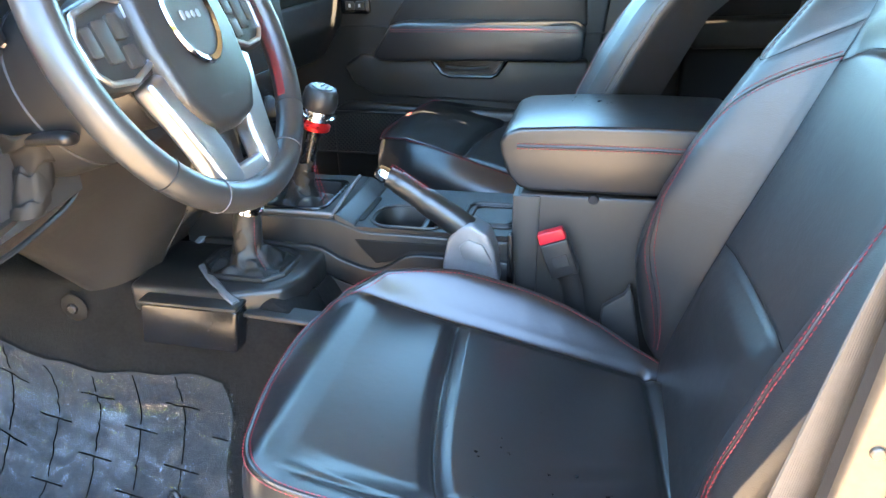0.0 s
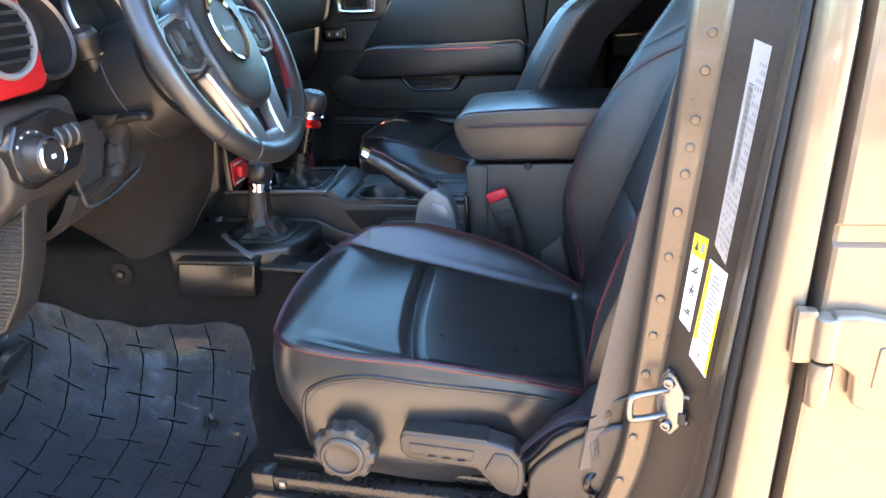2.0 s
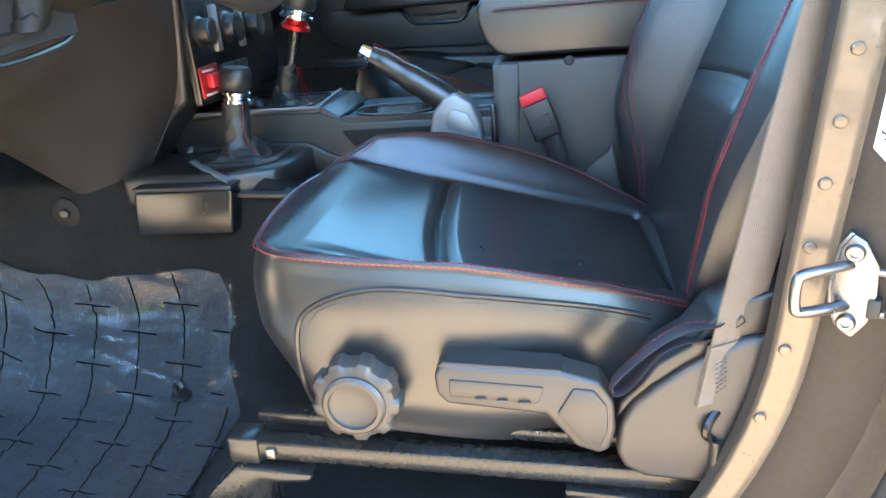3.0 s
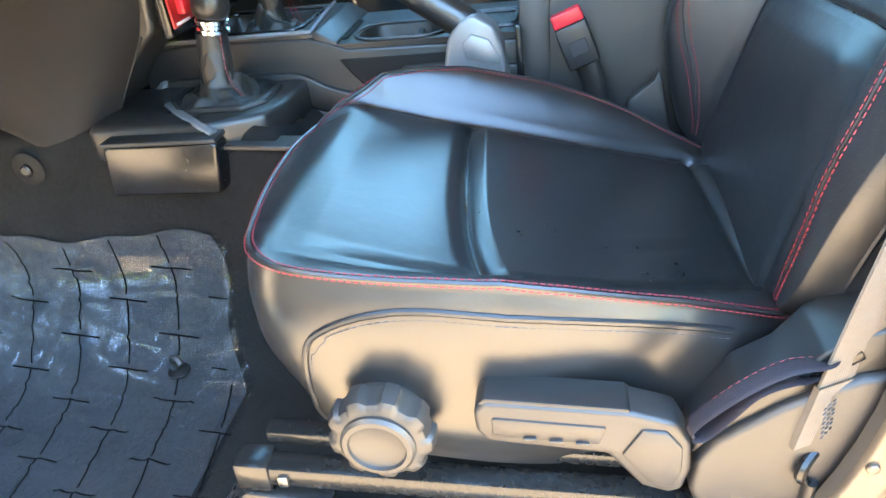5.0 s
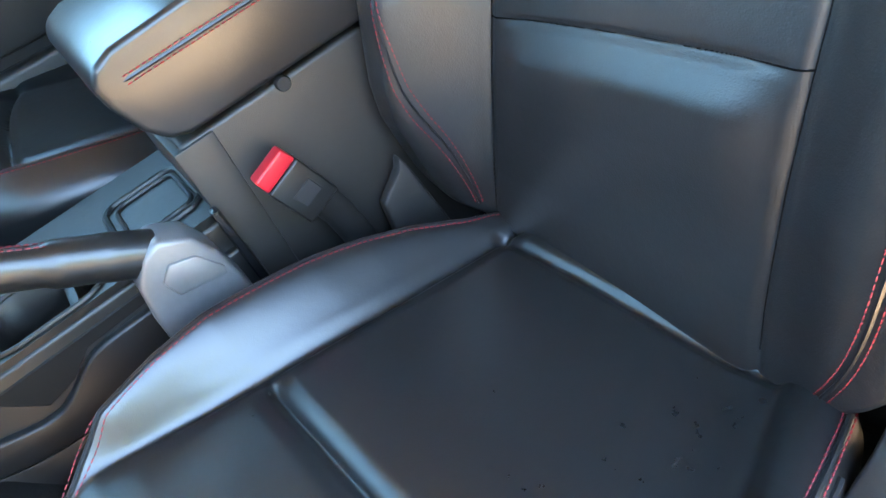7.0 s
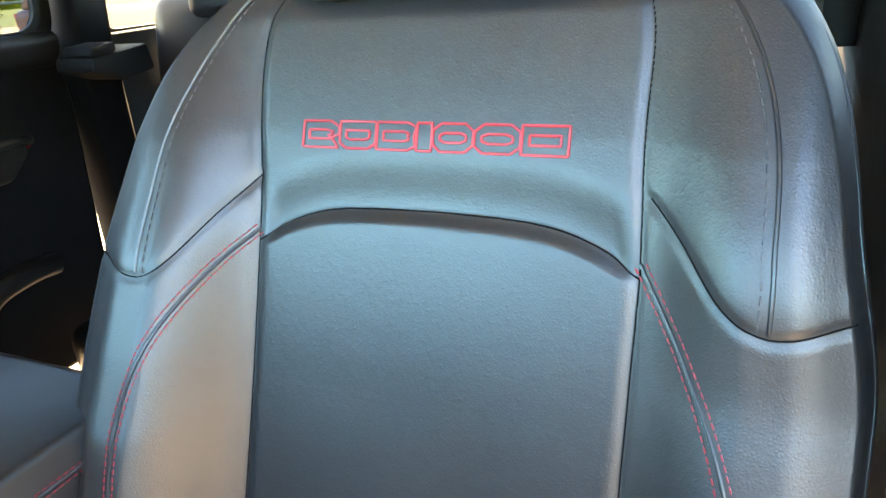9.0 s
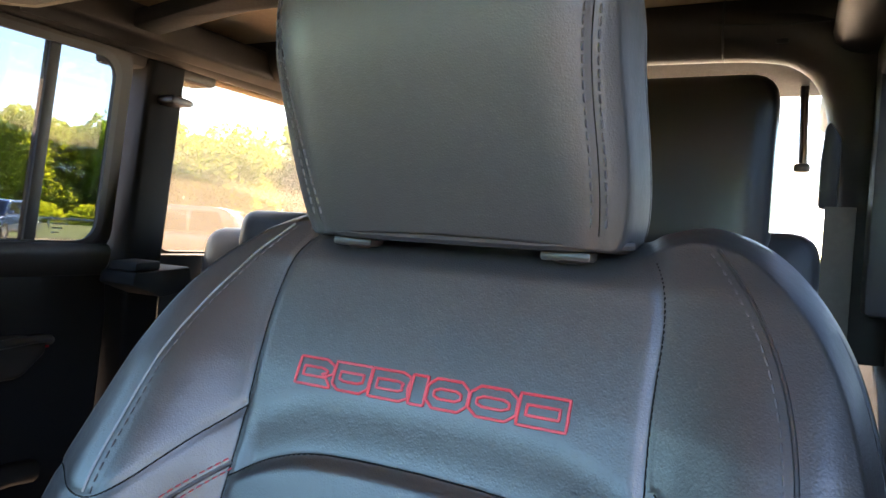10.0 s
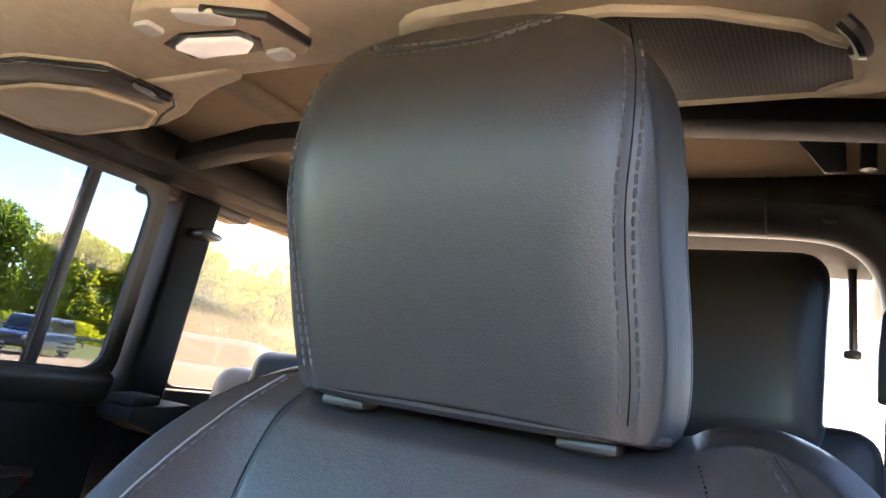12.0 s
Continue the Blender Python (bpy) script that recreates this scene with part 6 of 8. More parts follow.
# red trim and vent
part("red_trim", prism([(-0.76, 1.44), (-0.655, 1.444), (-0.640, 1.452), (-0.640, 1.49), (-0.652, 1.53), (-0.660, 1.60), (-0.76, 1.60)], "x", -0.52, -0.438, 0.010, 4), RED_TRIM, da, "red painted dash trim")
m = Matrix.Translation((-0.440, -0.700, 1.513)) @ Matrix.Rotation(radians(90), 4, "Y")
vent = part("vent", lathe([(0.030, -0.03), (0.046, -0.01), (0.050, 0.004), (0.047, 0.009), (0.043, 0.008), (0.040, -0.004), (0.038, -0.02)], 40, m=m, cap=False), SILVER_PAINT, da, "silver vent ring")
part("vent_core", lathe([(0.0, 0.001), (0.041, 0.001), (0.041, 0.0045), (0.0, 0.0045)], 30, m=m), PLASTIC_GLOSS, vent)
for k in range(-2, 3):
    part("vent_slat", box(-0.4362, -0.4300, -0.700 - math.sqrt(0.039 ** 2 - (k * 0.014) ** 2), -0.700 + math.sqrt(0.039 ** 2 - (k * 0.014) ** 2), 1.512 + k * 0.014, 1.516 + k * 0.014, 0.001), PLASTIC, vent)
# light switch
lpn = part("switch_panel", prism([(-0.738, 1.345), (-0.742, 1.385), (-0.722, 1.412), (-0.645, 1.420), (-0.612, 1.402), (-0.606, 1.360), (-0.628, 1.335), (-0.715, 1.326)], "x", -0.46, -0.436, 0.005, 3), PLASTIC_GLOSS, da, "gloss black light switch panel")
m = Matrix.Translation((-0.438, -0.705, 1.368)) @ Matrix.Rotation(radians(90), 4, "Y")
kn = part("light_knob", lathe([(0.034, 0), (0.034, 0.003), (0.027, 0.004), (0.027, 0.008), (0.0255, 0.026), (0.0225, 0.029)], 40, m=m), PLASTIC, lpn)
part("knob_ring", lathe([(0.0225, 0.027), (0.0235, 0.0295), (0.021, 0.031), (0.0195, 0.030)], 40, m=m, cap=False), CHROME, kn, "chrome ring")
part("knob_mark", box(-0.4095, -0.4075, -0.7085, -0.7015, 1.3655, 1.3705, 0.0005), WHITE_PRINT, kn)
for k in range(6):
    a = radians(35 + 26 * k)
    y, z = -0.705 - 0.0305 * math.cos(a), 1.368 + 0.0305 * math.sin(a)
    part("dial_mark", box(-0.4365, -0.4345, y - 0.0022, y + 0.0022, z - 0.002, z + 0.002, 0.0004), WHITE_PRINT, lpn)
for y in (-0.655, -0.638, -0.621):
    m = Matrix.Translation((-0.444, y, 1.379)) @ Matrix.Rotation(radians(90), 4, "X")
    part("thumb_wheel", lathe([(0.016, -0.007), (0.018, -0.005), (0.018, 0.005), (0.016, 0.007)], 36, m=m, ripple=lambda a, h: 1 + 0.03 * math.sin(18 * a)), PLASTIC_GREY, lpn)
# instrument rings
for y, z, r in ((-0.605, 1.512, 0.062), (-0.46, 1.52, 0.066)):
    m = Matrix.Translation((-0.475, y, z)) @ Matrix.Rotation(radians(72), 4, "Y")
    ring = part("gauge", lathe([(r * 0.88, -0.06), (r * 0.93, -0.01), (r, 0.006), (r * 1.03, 0.0), (r, -0.06)], 56, m=m, cap=False), PLASTIC, da, "round instrument with silver rim")
    part("gauge_rim", lathe([(r * 0.97, 0.004), (r * 1.0, 0.010), (r * 1.045, 0.006), (r * 1.045, 0.0)], 56, m=m, cap=False), SILVER, ring)
    part("gauge_face", lathe([(0.0, -0.052), (r * 0.9, -0.05), (r * 0.9, -0.055), (0.0, -0.057)], 40, m=m), PLASTIC_GLOSS, ring)
    part("gauge_arc", lathe([(r * 0.62, -0.048), (r * 0.70, -0.044), (r * 0.72, -0.048)], 40, m=m, cap=False), SILVER_PAINT, ring)
    for k in range(16):
        a = radians(130 + 17 * k)
        part("tick", prism([(r * 0.76 * math.cos(a) - 0.0012, r * 0.76 * math.sin(a) - 0.003), (r * 0.76 * math.cos(a) + 0.0012, r * 0.76 * math.sin(a) - 0.003), (r * 0.76 * math.cos(a) + 0.0012, r * 0.76 * math.sin(a) + 0.003), (r * 0.76 * math.cos(a) - 0.0012, r * 0.76 * math.sin(a) + 0.003)], "z", -0.049, -0.047, 0, m=m), WHITE_PRINT, ring)
part("gauge_hood", prism([(-0.53, 1.565), (-0.455, 1.585), (-0.47, 1.60), (-0.60, 1.625)], "y", -0.685, -0.37, 0.01, 3), PLASTIC, da)
part("gauge_screen", box(-0.53, -0.522, -0.56, -0.50, 1.47, 1.55, 0.002), PLASTIC_GLOSS, da)
# centre stack
sk = part("centre_panel", prism([(-0.560, 1.10), (-0.500, 1.15), (-0.478, 1.33), (-0.488, 1.50), (-0.60, 1.56), (-0.80, 1.56), (-0.80, 0.96), (-0.66, 0.96), (-0.625, 1.03)], "y", -0.148, 0.24, 0.010, 3), PLASTIC, da)
part("stack_bezel", prism([(-0.142, 1.14), (-0.142, 1.335), (0.235, 1.335), (0.235, 1.14)], "x", -0.492, -0.474, 0.006, 2, shear=(0, 0)), PLASTIC_GLOSS, sk)
part("red_switch_panel", prism([(-0.136, 1.152), (-0.136, 1.205), (-0.068, 1.208), (-0.068, 1.156)], "x", -0.475, -0.470, 0.003, 2), RED_TRIM, sk, "red switch surround")
part("red_switch", box(-0.471, -0.458, -0.118, -0.082, 1.168, 1.192, 0.004), RED_BUTTON, sk, "red switch")
for k in range(2):
    part("switch_mark", box(-0.4700, -0.4688, -0.13, -0.088, 1.156 + 0.040 * k, 1.160 + 0.040 * k, 0.0004), WHITE_PRINT, sk)
for k in range(4):
    part("stack_button", box(-0.475, -0.466, -0.058 + 0.03 * k, -0.034 + 0.03 * k, 1.16, 1.178, 0.003), PLASTIC_GREY, sk)
    part("stack_button", box(-0.475, -0.466, -0.058 + 0.03 * k, -0.034 + 0.03 * k, 1.184, 1.202, 0.003), PLASTIC_GREY, sk)
for y, z, r in ((-0.105, 1.262, 0.026), (0.0, 1.262, 0.030), (0.105, 1.262, 0.026)):
    m = Matrix.Translation((-0.474, y, z)) @ Matrix.Rotation(radians(90), 4, "Y")
    q = part("climate_knob", lathe([(r, 0), (r, 0.004), (r * 0.86, 0.006), (r * 0.84, 0.022), (r * 0.76, 0.025)], 36, m=m), PLASTIC, sk)
    part("knob_ring", lathe([(r * 0.78, 0.023), (r * 0.86, 0.026), (r * 0.70, 0.027)], 36, m=m, cap=False), CHROME, q)
for y in (-0.052, 0.052):
    part("fan_slider", box(-0.474, -0.464, y - 0.010, y + 0.010, 1.225, 1.305, 0.003), SILVER_PAINT, sk)
# pocket and gaiter under the column
part("pocket_rim", tube(spline([(-0.470, -0.606, 1.335), (-0.464, -0.606, 1.285), (-0.462, -0.592, 1.262), (-0.470, -0.50, 1.268), (-0.484, -0.422, 1.284), (-0.490, -0.414, 1.33)], 8), 0.0035, seg=8), PLASTIC, da)
part("pocket_back", prism([(-0.60, 1.265), (-0.42, 1.285), (-0.42, 1.38), (-0.60, 1.38)], "x", -0.485, -0.474, 0.002, 1), RUBBER, da)
part("gaiter", boot(bmesh.new(), (-0.462, -0.475, 1.385), (-0.468, -0.52, 1.292), 0.055, 0.020, 1.2, 12), MATTE_TRIM, da, "black folded gaiter below the column")

# ---- steering wheel and column ----
TILT = radians(21.9)
WC = Matrix.Translation((-0.289, -0.432, 1.479)) @ Matrix(((0, -math.sin(TILT), math.cos(TILT), 0), (1, 0, 0, 0), (0, math.cos(TILT), math.sin(TILT), 0), (0, 0, 0, 1)))
# wheel space: x to the driver's right, y up the wheel, z towards the driver
sw = thing("steering_wheel", (-0.32, -0.432, 1.46), "black leather steering wheel with silver spokes and red stitching", "steering wheel")
R = 0.1855
circ = [WC @ Vector((R * math.cos(a), R * math.sin(a), 0)) for a in np.linspace(0, 2 * math.pi, 160, endpoint=False)]
rim = part("rim", tube(circ, [0.0172 + 0.0022 * math.exp(-((math.degrees(a) - 35) / 16) ** 2) + 0.0022 * math.exp(-((math.degrees(a) - 145) / 16) ** 2) for a in np.linspace(0, 2 * math.pi, 160, endpoint=False)], True, seg=20), LEATHER_RIM, sw, "black leather rim")
for a0, a1 in ((-38, 34), (146, 218)):
    aa = np.radians(np.linspace(a0, a1, 72))
    for k in (0, 1):
        line = [WC @ Vector(((R - 0.0176) * math.cos(a), (R - 0.0176) * math.sin(a), 0.0015 + 0.0058 * (1 if (i + k) % 2 else -1))) for i, a in enumerate(aa)]
        part("stitching", tube(line, 0.00065, seg=4), THREAD_RED, rim, "red cross stitching")
for deg in (-62, -118, 36, 144, -40, 220):
    a = radians(deg)
    ring = [WC @ Vector(((R + 0.0178 * math.cos(b)) * math.cos(a), (R + 0.0178 * math.cos(b)) * math.sin(a), 0.0178 * math.sin(b))) for b in np.linspace(0, 2 * math.pi, 24, endpoint=False)]
    part("rim_seam", tube(ring, 0.0009, True, seg=4), THREAD_GREY if deg in (-62, -118) else LEATHER_SMOOTH, rim)


def wheel_prism(ol, z0, z1, bevel=0.005, seg=3):
    return prism(ol, "z", z0, z1, bevel, seg, m=WC)


hub = [(-0.080, 0.052), (-0.064, 0.076), (0.0, 0.084), (0.064, 0.076), (0.080, 0.052), (0.084, -0.012), (0.074, -0.070), (0.046, -0.104), (0.0, -0.114), (-0.046, -0.104), (-0.074, -0.070), (-0.084, -0.012)]
hb_ = part("hub", wheel_prism(hub, -0.045, 0.014, 0.022, 5), PLASTIC, sw, "black airbag hub")
part("emblem_ring", lathe([(0.040, 0.0), (0.044, 0.003), (0.042, 0.006), (0.037, 0.004)], 48, m=WC @ Matrix.Translation((0, 0.012, 0.0135)) @ Matrix.Diagonal((0.98, 1.22, 1, 1)), cap=False), CHROME, hb_, "chrome emblem ring")
part("emblem_disc", lathe([(0.0, 0.0), (0.039, 0.0), (0.038, 0.003), (0.0, 0.0035)], 40, m=WC @ Matrix.Translation((0, 0.012, 0.0135)) @ Matrix.Diagonal((0.98, 1.22, 1, 1))), PLASTIC_GREY, hb_)
for k in range(4):
    x = -0.018 + 0.0098 * k
    part("emblem_bar", wheel_prism(rounded(x, x + 0.006, 0.007 if k in (0, 3) else 0.008, 0.0175 if k == 0 else 0.0155, 0.002, 2), 0.016, 0.0182, 0.0005, 1), SILVER_PAINT, hb_, "chrome plain bar")
part("airbag_text", wheel_prism([(-0.014, -0.078), (0.014, -0.078), (0.014, -0.075), (-0.014, -0.075)], 0.0135, 0.0143, 0), PLASTIC_GREY, hb_)
for s in (-1, 1):
    pod = [(s * 0.070, 0.048), (s * 0.10, 0.052), (s * 0.150, 0.040), (s * 0.168, 0.020), (s * 0.168, -0.022), (s * 0.150, -0.038), (s * 0.11, -0.040), (s * 0.072, -0.030)]
    sp = part("spoke", wheel_prism(pod, -0.03, 0.0, 0.006, 3), PLASTIC, sw)
    fr_ = [WC @ Vector((x, y, 0.001)) for x, y in even(np.array([(s * 0.078, 0.040), (s * 0.10, 0.046), (s * 0.148, 0.034), (s * 0.160, 0.014), (s * 0.158, -0.018), (s * 0.145, -0.030), (s * 0.112, -0.033), (s * 0.080, -0.022)]), 60, True)]
    part("spoke_bezel", tube(fr_, 0.0032, True, seg=8), SILVER, sp, "silver bezel")
    for (x0, x1, y0, y1) in ((0.092, 0.110, 0.006, 0.030), (0.114, 0.134, -0.014, 0.026), (0.138, 0.152, -0.006, 0.022), (0.092, 0.110, -0.022, 0.000)):
        xa, xb = sorted((s * x0, s * x1))
        part("wheel_button", wheel_prism(rounded(xa, xb, y0, y1, 0.003, 3), -0.002, 0.004, 0.0015, 2), PLASTIC_GREY, sp)
    leg = [(s * 0.060, -0.046), (s * 0.074, -0.030), (s * 0.104, -0.040), (s * 0.086, -0.086), (s * 0.074, -0.124), (s * 0.066, -0.160), (s * 0.034, -0.174), (s * 0.026, -0.160), (s * 0.030, -0.122), (s * 0.040, -0.086)]
    part("lower_spoke", wheel_prism(leg, -0.022, 0.005, 0.008, 4), SILVER, sw, "satin silver lower spoke")
part("lower_spoke", wheel_prism([(-0.055, -0.150), (0.055, -0.150), (0.052, -0.176), (0.0, -0.182), (-0.052, -0.176)], -0.018, 0.001, 0.005, 3), SILVER, sw, "satin silver lower spoke")
part("spoke_back", wheel_prism([(-0.060, -0.05), (0.060, -0.05), (0.030, -0.155), (-0.030, -0.155)], -0.040, -0.026, 0.004, 2), PLASTIC, sw)
part("column_neck", lathe([(0.060, -0.045), (0.072, -0.055), (0.078, -0.085), (0.078, -0.095)], 40, m=WC), PLASTIC, sw)
col = thing("steering_column", (-0.42, -0.432, 1.38), "black steering column shroud with stalks", "steering column")
part("shroud", lathe([(0.070, -0.096), (0.082, -0.100), (0.086, -0.16), (0.082, -0.22), (0.070, -0.27), (0.05, -0.36)], 44, m=WC @ Matrix.Diagonal((1.0, 1.12, 1, 1))), PLASTIC, col, "black column shroud")
part("shroud_seam", tube([WC @ Vector((0.0862 * math.cos(a), 0.0862 * 1.12 * math.sin(a), -0.16)) for a in np.linspace(0, 6.28, 50, endpoint=False)], 0.0016, True, seg=4), RUBBER, col)
part("stalk_boot", lathe([(0.030, 0), (0.028, 0.006), (0.020, 0.010)], 28, m=Matrix.Translation((-0.472, -0.488, 1.428)) @ Matrix.Rotation(radians(38), 4, "X")), RUBBER, col)
stk2 = part("indicator_stalk", tube(spline([(-0.472, -0.483, 1.430), (-0.470, -0.498, 1.452), (-0.468, -0.509, 1.472), (-0.467, -0.516, 1.490), (-0.466, -0.520, 1.505)], 5), [0.013] * 6 + [0.015] * 5 + [0.021] * 5 + [0.0225] * 4 + [0.021], seg=14), PLASTIC, col, "black indicator stalk")
part("stalk_end", tube([(-0.466, -0.520, 1.504), (-0.4655, -0.522, 1.510), (-0.4655, -0.523, 1.513)], [0.0205, 0.018, 0.010], seg=14), PLASTIC_GREY, stk2)
part("tilt_lever", tube(spline([(-0.545, -0.48, 1.362), (-0.48, -0.50, 1.368), (-0.435, -0.51, 1.377), (-0.40, -0.515, 1.381), (-0.385, -0.515, 1.379)], 6), [0.011] * 8 + [0.014] * 14 + [0.012, 0.010, 0.004], seg=14, flat=0.55, up=(0, 0.2, 1)), PLASTIC, col, "black tilt lever")

# pedals
for x, y, z, wd, nm in ((-0.97, -0.335, 0.815, 0.036, "brake_pedal"), (-0.93, -0.45, 0.80, 0.036, "clutch_pedal")):
    pd = thing(nm, (x, y, z - 0.12), "black rubber faced pedal in the footwell", "pedal")
    m = Matrix.Translation((x, y, z)) @ Matrix.Rotation(radians(-52), 4, "Y")
    part("pad", prism(rounded(-0.045, 0.045, -wd, wd, 0.02), "z", -0.008, 0.008, 0.003, 2, m=m), RUBBER, pd)
    for k in range(7):
        part("pad_rib", tube([m @ Vector((-0.036 + 0.012 * k, -wd * 0.8, 0.009)), m @ Vector((-0.034 + 0.012 * k, 0, 0.0095)), m @ Vector((-0.036 + 0.012 * k, wd * 0.8, 0.009))], 0.0022, seg=5), PLASTIC_GREY, pd)
    part("arm", tube(spline([(x - 0.01, y, z), (x - 0.08, y, z + 0.06), (x - 0.12, y, z + 0.25), (x - 0.10, y, z + 0.42)], 5), 0.010, seg=8), DARK_STEEL, pd)

# ---- passenger door ----
pdoor = thing("passenger_door", (-0.4, 0.79, 0.86), "black closed passenger door with padded armrest", "car door")
part("door_panel", prism([(-1.0, 0.86), (-1.0, 1.56), (0.185, 1.56), (0.150, 1.28), (0.140, 0.86)], "y", 0.775, 0.83, 0.01, 3), PLASTIC, pdoor)
part("recess_panel", prism([(-0.425, 1.336), (-0.320, 1.480), (-0.25, 1.515), (0.03, 1.515), (0.098, 1.47), (0.112, 1.336)], "y", 0.762, 0.782, 0.008, 3), PLASTIC, pdoor)
part("panel_seam", tube([(-0.68, 0.774, 1.334), (-0.43, 0.774, 1.332)], 0.0025, seg=6), RUBBER, pdoor)
part("panel_seam", tube([(0.105, 0.774, 1.316), (0.16, 0.774, 1.318)], 0.0025, seg=6), RUBBER, pdoor)
ar = part("door_armrest", prism([(-0.455, 1.262), (-0.40, 1.345), (-0.36, 1.352), (0.085, 1.350), (0.108, 1.33), (0.104, 1.268), (0.09, 1.256), (-0.43, 1.252)], "y", 0.70, 0.785, 0.020, 5), LEATHER, pdoor, "padded black armrest")
for z in (1.334, 1.328):
    part("stitching", stitches([(-0.40, 0.6985, z), (-0.15, 0.6985, z + 0.002), (0.092, 0.6985, z)], dash=0.006), THREAD_RED, ar, "red stitching")
part("lower_panel", prism([(-0.556, 1.229), (-0.50, 1.262), (-0.435, 1.252), (0.12, 1.252), (0.118, 1.15), (0.10, 1.128), (-0.465, 1.146), (-0.53, 1.18)], "y", 0.752, 0.782, 0.010, 3), PLASTIC_GREY, pdoor)
cup = [(-0.310, 1.262), (-0.272, 1.214), (-0.255, 1.206), (-0.135, 1.205), (-0.120, 1.212), (-0.088, 1.258)]
q = part("pull_cup", tube([(x, 0.748, z) for x, z in cup], 0.0055, seg=8), PLASTIC_GLOSS, pdoor)
part("cup_recess", prism([(-0.300, 1.262), (-0.268, 1.217), (-0.132, 1.213), (-0.098, 1.258)], "y", 0.7505, 0.757, 0.002, 1), PLASTIC_GLOSS, pdoor)
part("cup_lip", tube([(-0.262, 0.746, 1.232), (-0.20, 0.745, 1.228), (-0.14, 0.746, 1.231)], 0.004, seg=8), PLASTIC_GREY, pdoor)
part("map_pocket", prism([(-0.60, 0.90), (-0.60, 1.10), (-0.56, 1.128), (0.10, 1.108), (0.12, 1.08), (0.12, 0.90)], "y", 0.742, 0.782, 0.014, 4), PLASTIC, pdoor)
swp = part("lock_switch", prism(rounded(-0.556, -0.472, 1.366, 1.410, 0.010), "y", 0.762, 0.782, 0.004, 2), PLASTIC_GLOSS, pdoor)
for x0 in (-0.540, -0.512):
    part("switch_key", prism(rounded(x0, x0 + 0.026, 1.377, 1.399, 0.004), "y", 0.757, 0.765, 0.002, 2), PLASTIC_GREY, swp)
    part("switch_mark", box(x0 + 0.010, x0 + 0.016, 0.7560, 0.7572, 1.384, 1.393, 0.0004), WHITE_PRINT, swp)
hz = [(-0.66, 1.50), (-0.655, 1.455), (-0.62, 1.430), (-0.36, 1.430), (-0.335, 1.455), (-0.318, 1.53)]
part("handle_bezel", tube([(x, 0.770, z) for x, z in hz], 0.004, seg=8), RUBBER, pdoor)
dh = part("door_handle", tube(spline([(-0.480, 0.757, 1.52), (-0.482, 0.752, 1.470), (-0.472, 0.750, 1.456), (-0.385, 0.750, 1.453), (-0.368, 0.751, 1.462), (-0.366, 0.754, 1.52)], 6), 0.0075, seg=12), CHROME, pdoor, "chrome door handle")
part("handle_recess", prism([(-0.475, 1.46), (-0.375, 1.458), (-0.373, 1.53), (-0.475, 1.53)], "y", 0.763, 0.776, 0.003, 2), PLASTIC_GLOSS, pdoor)
part("handle_block", box(-0.392, -0.37, 0.752, 0.775, 1.46, 1.52, 0.004), STEEL, pdoor)
# net pocket in the footwell
net = thing("cargo_net", (-0.50, 0.70, 0.97), "black mesh net pocket beside the footwell", "net pocket")
part("net_frame", tube([(x, 0.722, z) for x, z in rounded(-0.66, -0.36, 0.985, 1.105, 0.02)], 0.004, True, seg=6), PLASTIC, net)
for k in range(-7, 26):
    for s in (1, -1):
        x0 = -0.66 + 0.0125 * k if s > 0 else -0.36 - 0.0125 * k
        a, b_ = max(0, (-0.66 - x0) if s > 0 else (x0 + 0.36)), min(0.12, (-0.36 - x0) if s > 0 else (x0 + 0.66))
        if b_ - a > 0.01:
            part("net_cord", tube([(x0 + s * a, 0.722, 0.985 + a), (x0 + s * b_, 0.721, 0.985 + b_)], 0.0016, seg=4), PLASTIC_GREY, net)

# ---- passenger side, rear cabin and roof ----
def quad_strip(name, pts, thick, mat, label, category, kind="structure", bevel=0.004, axis="y", at=0.0):
    return tagged(part(name, prism(pts, axis, at, at + thick, bevel, 2), mat, None), label, category, "", kind)


tagged(part("pillar", prism([(0.12, 0.86), (0.13, 1.56), (0.165, 1.97), (0.37, 1.97), (0.36, 1.56), (0.36, 0.86)], "y", 0.785, 0.83, 0.012, 3), PLASTIC, None), "black plastic centre pillar trim on the passenger side", "pillar trim", "", "structure")
# rear door: lower panel, window frame, glass
rdo = thing("rear_door", (0.7, 0.79, 0.86), "black closed rear door with window on the passenger side", "car door")
part("door_panel", prism([(0.35, 0.86), (0.35, 1.545), (1.01, 1.545), (1.02, 1.40), (0.98, 0.86)], "y", 0.755, 0.81, 0.012, 3), MATTE_TRIM, rdo)
part("belt_pad", prism([(0.735, 1.505), (0.725, 1.535), (0.735, 1.552), (0.78, 1.553), (0.80, 1.53), (0.80, 1.49), (0.755, 1.48)], "x", 0.355, 1.005, 0.010, 3), PAD, rdo)
part("armrest", prism([(0.36, 1.29), (0.36, 1.36), (0.80, 1.375), (0.845, 1.372), (0.85, 1.345), (0.80, 1.30)], "y", 0.69, 0.76, 0.016, 4), PAD, rdo, "padded black armrest")
part("pull_handle", tube(spline([(0.64, 0.69, 1.36), (0.70, 0.678, 1.366), (0.78, 0.675, 1.374), (0.835, 0.682, 1.374), (0.85, 0.70, 1.365)], 6), 0.012, seg=12, flat=0.7), PLASTIC_GREY, rdo)
part("door_reflector", box(0.848, 0.856, 0.70, 0.712, 1.352, 1.372, 0.002), RED_BUTTON, rdo, "small red reflector")
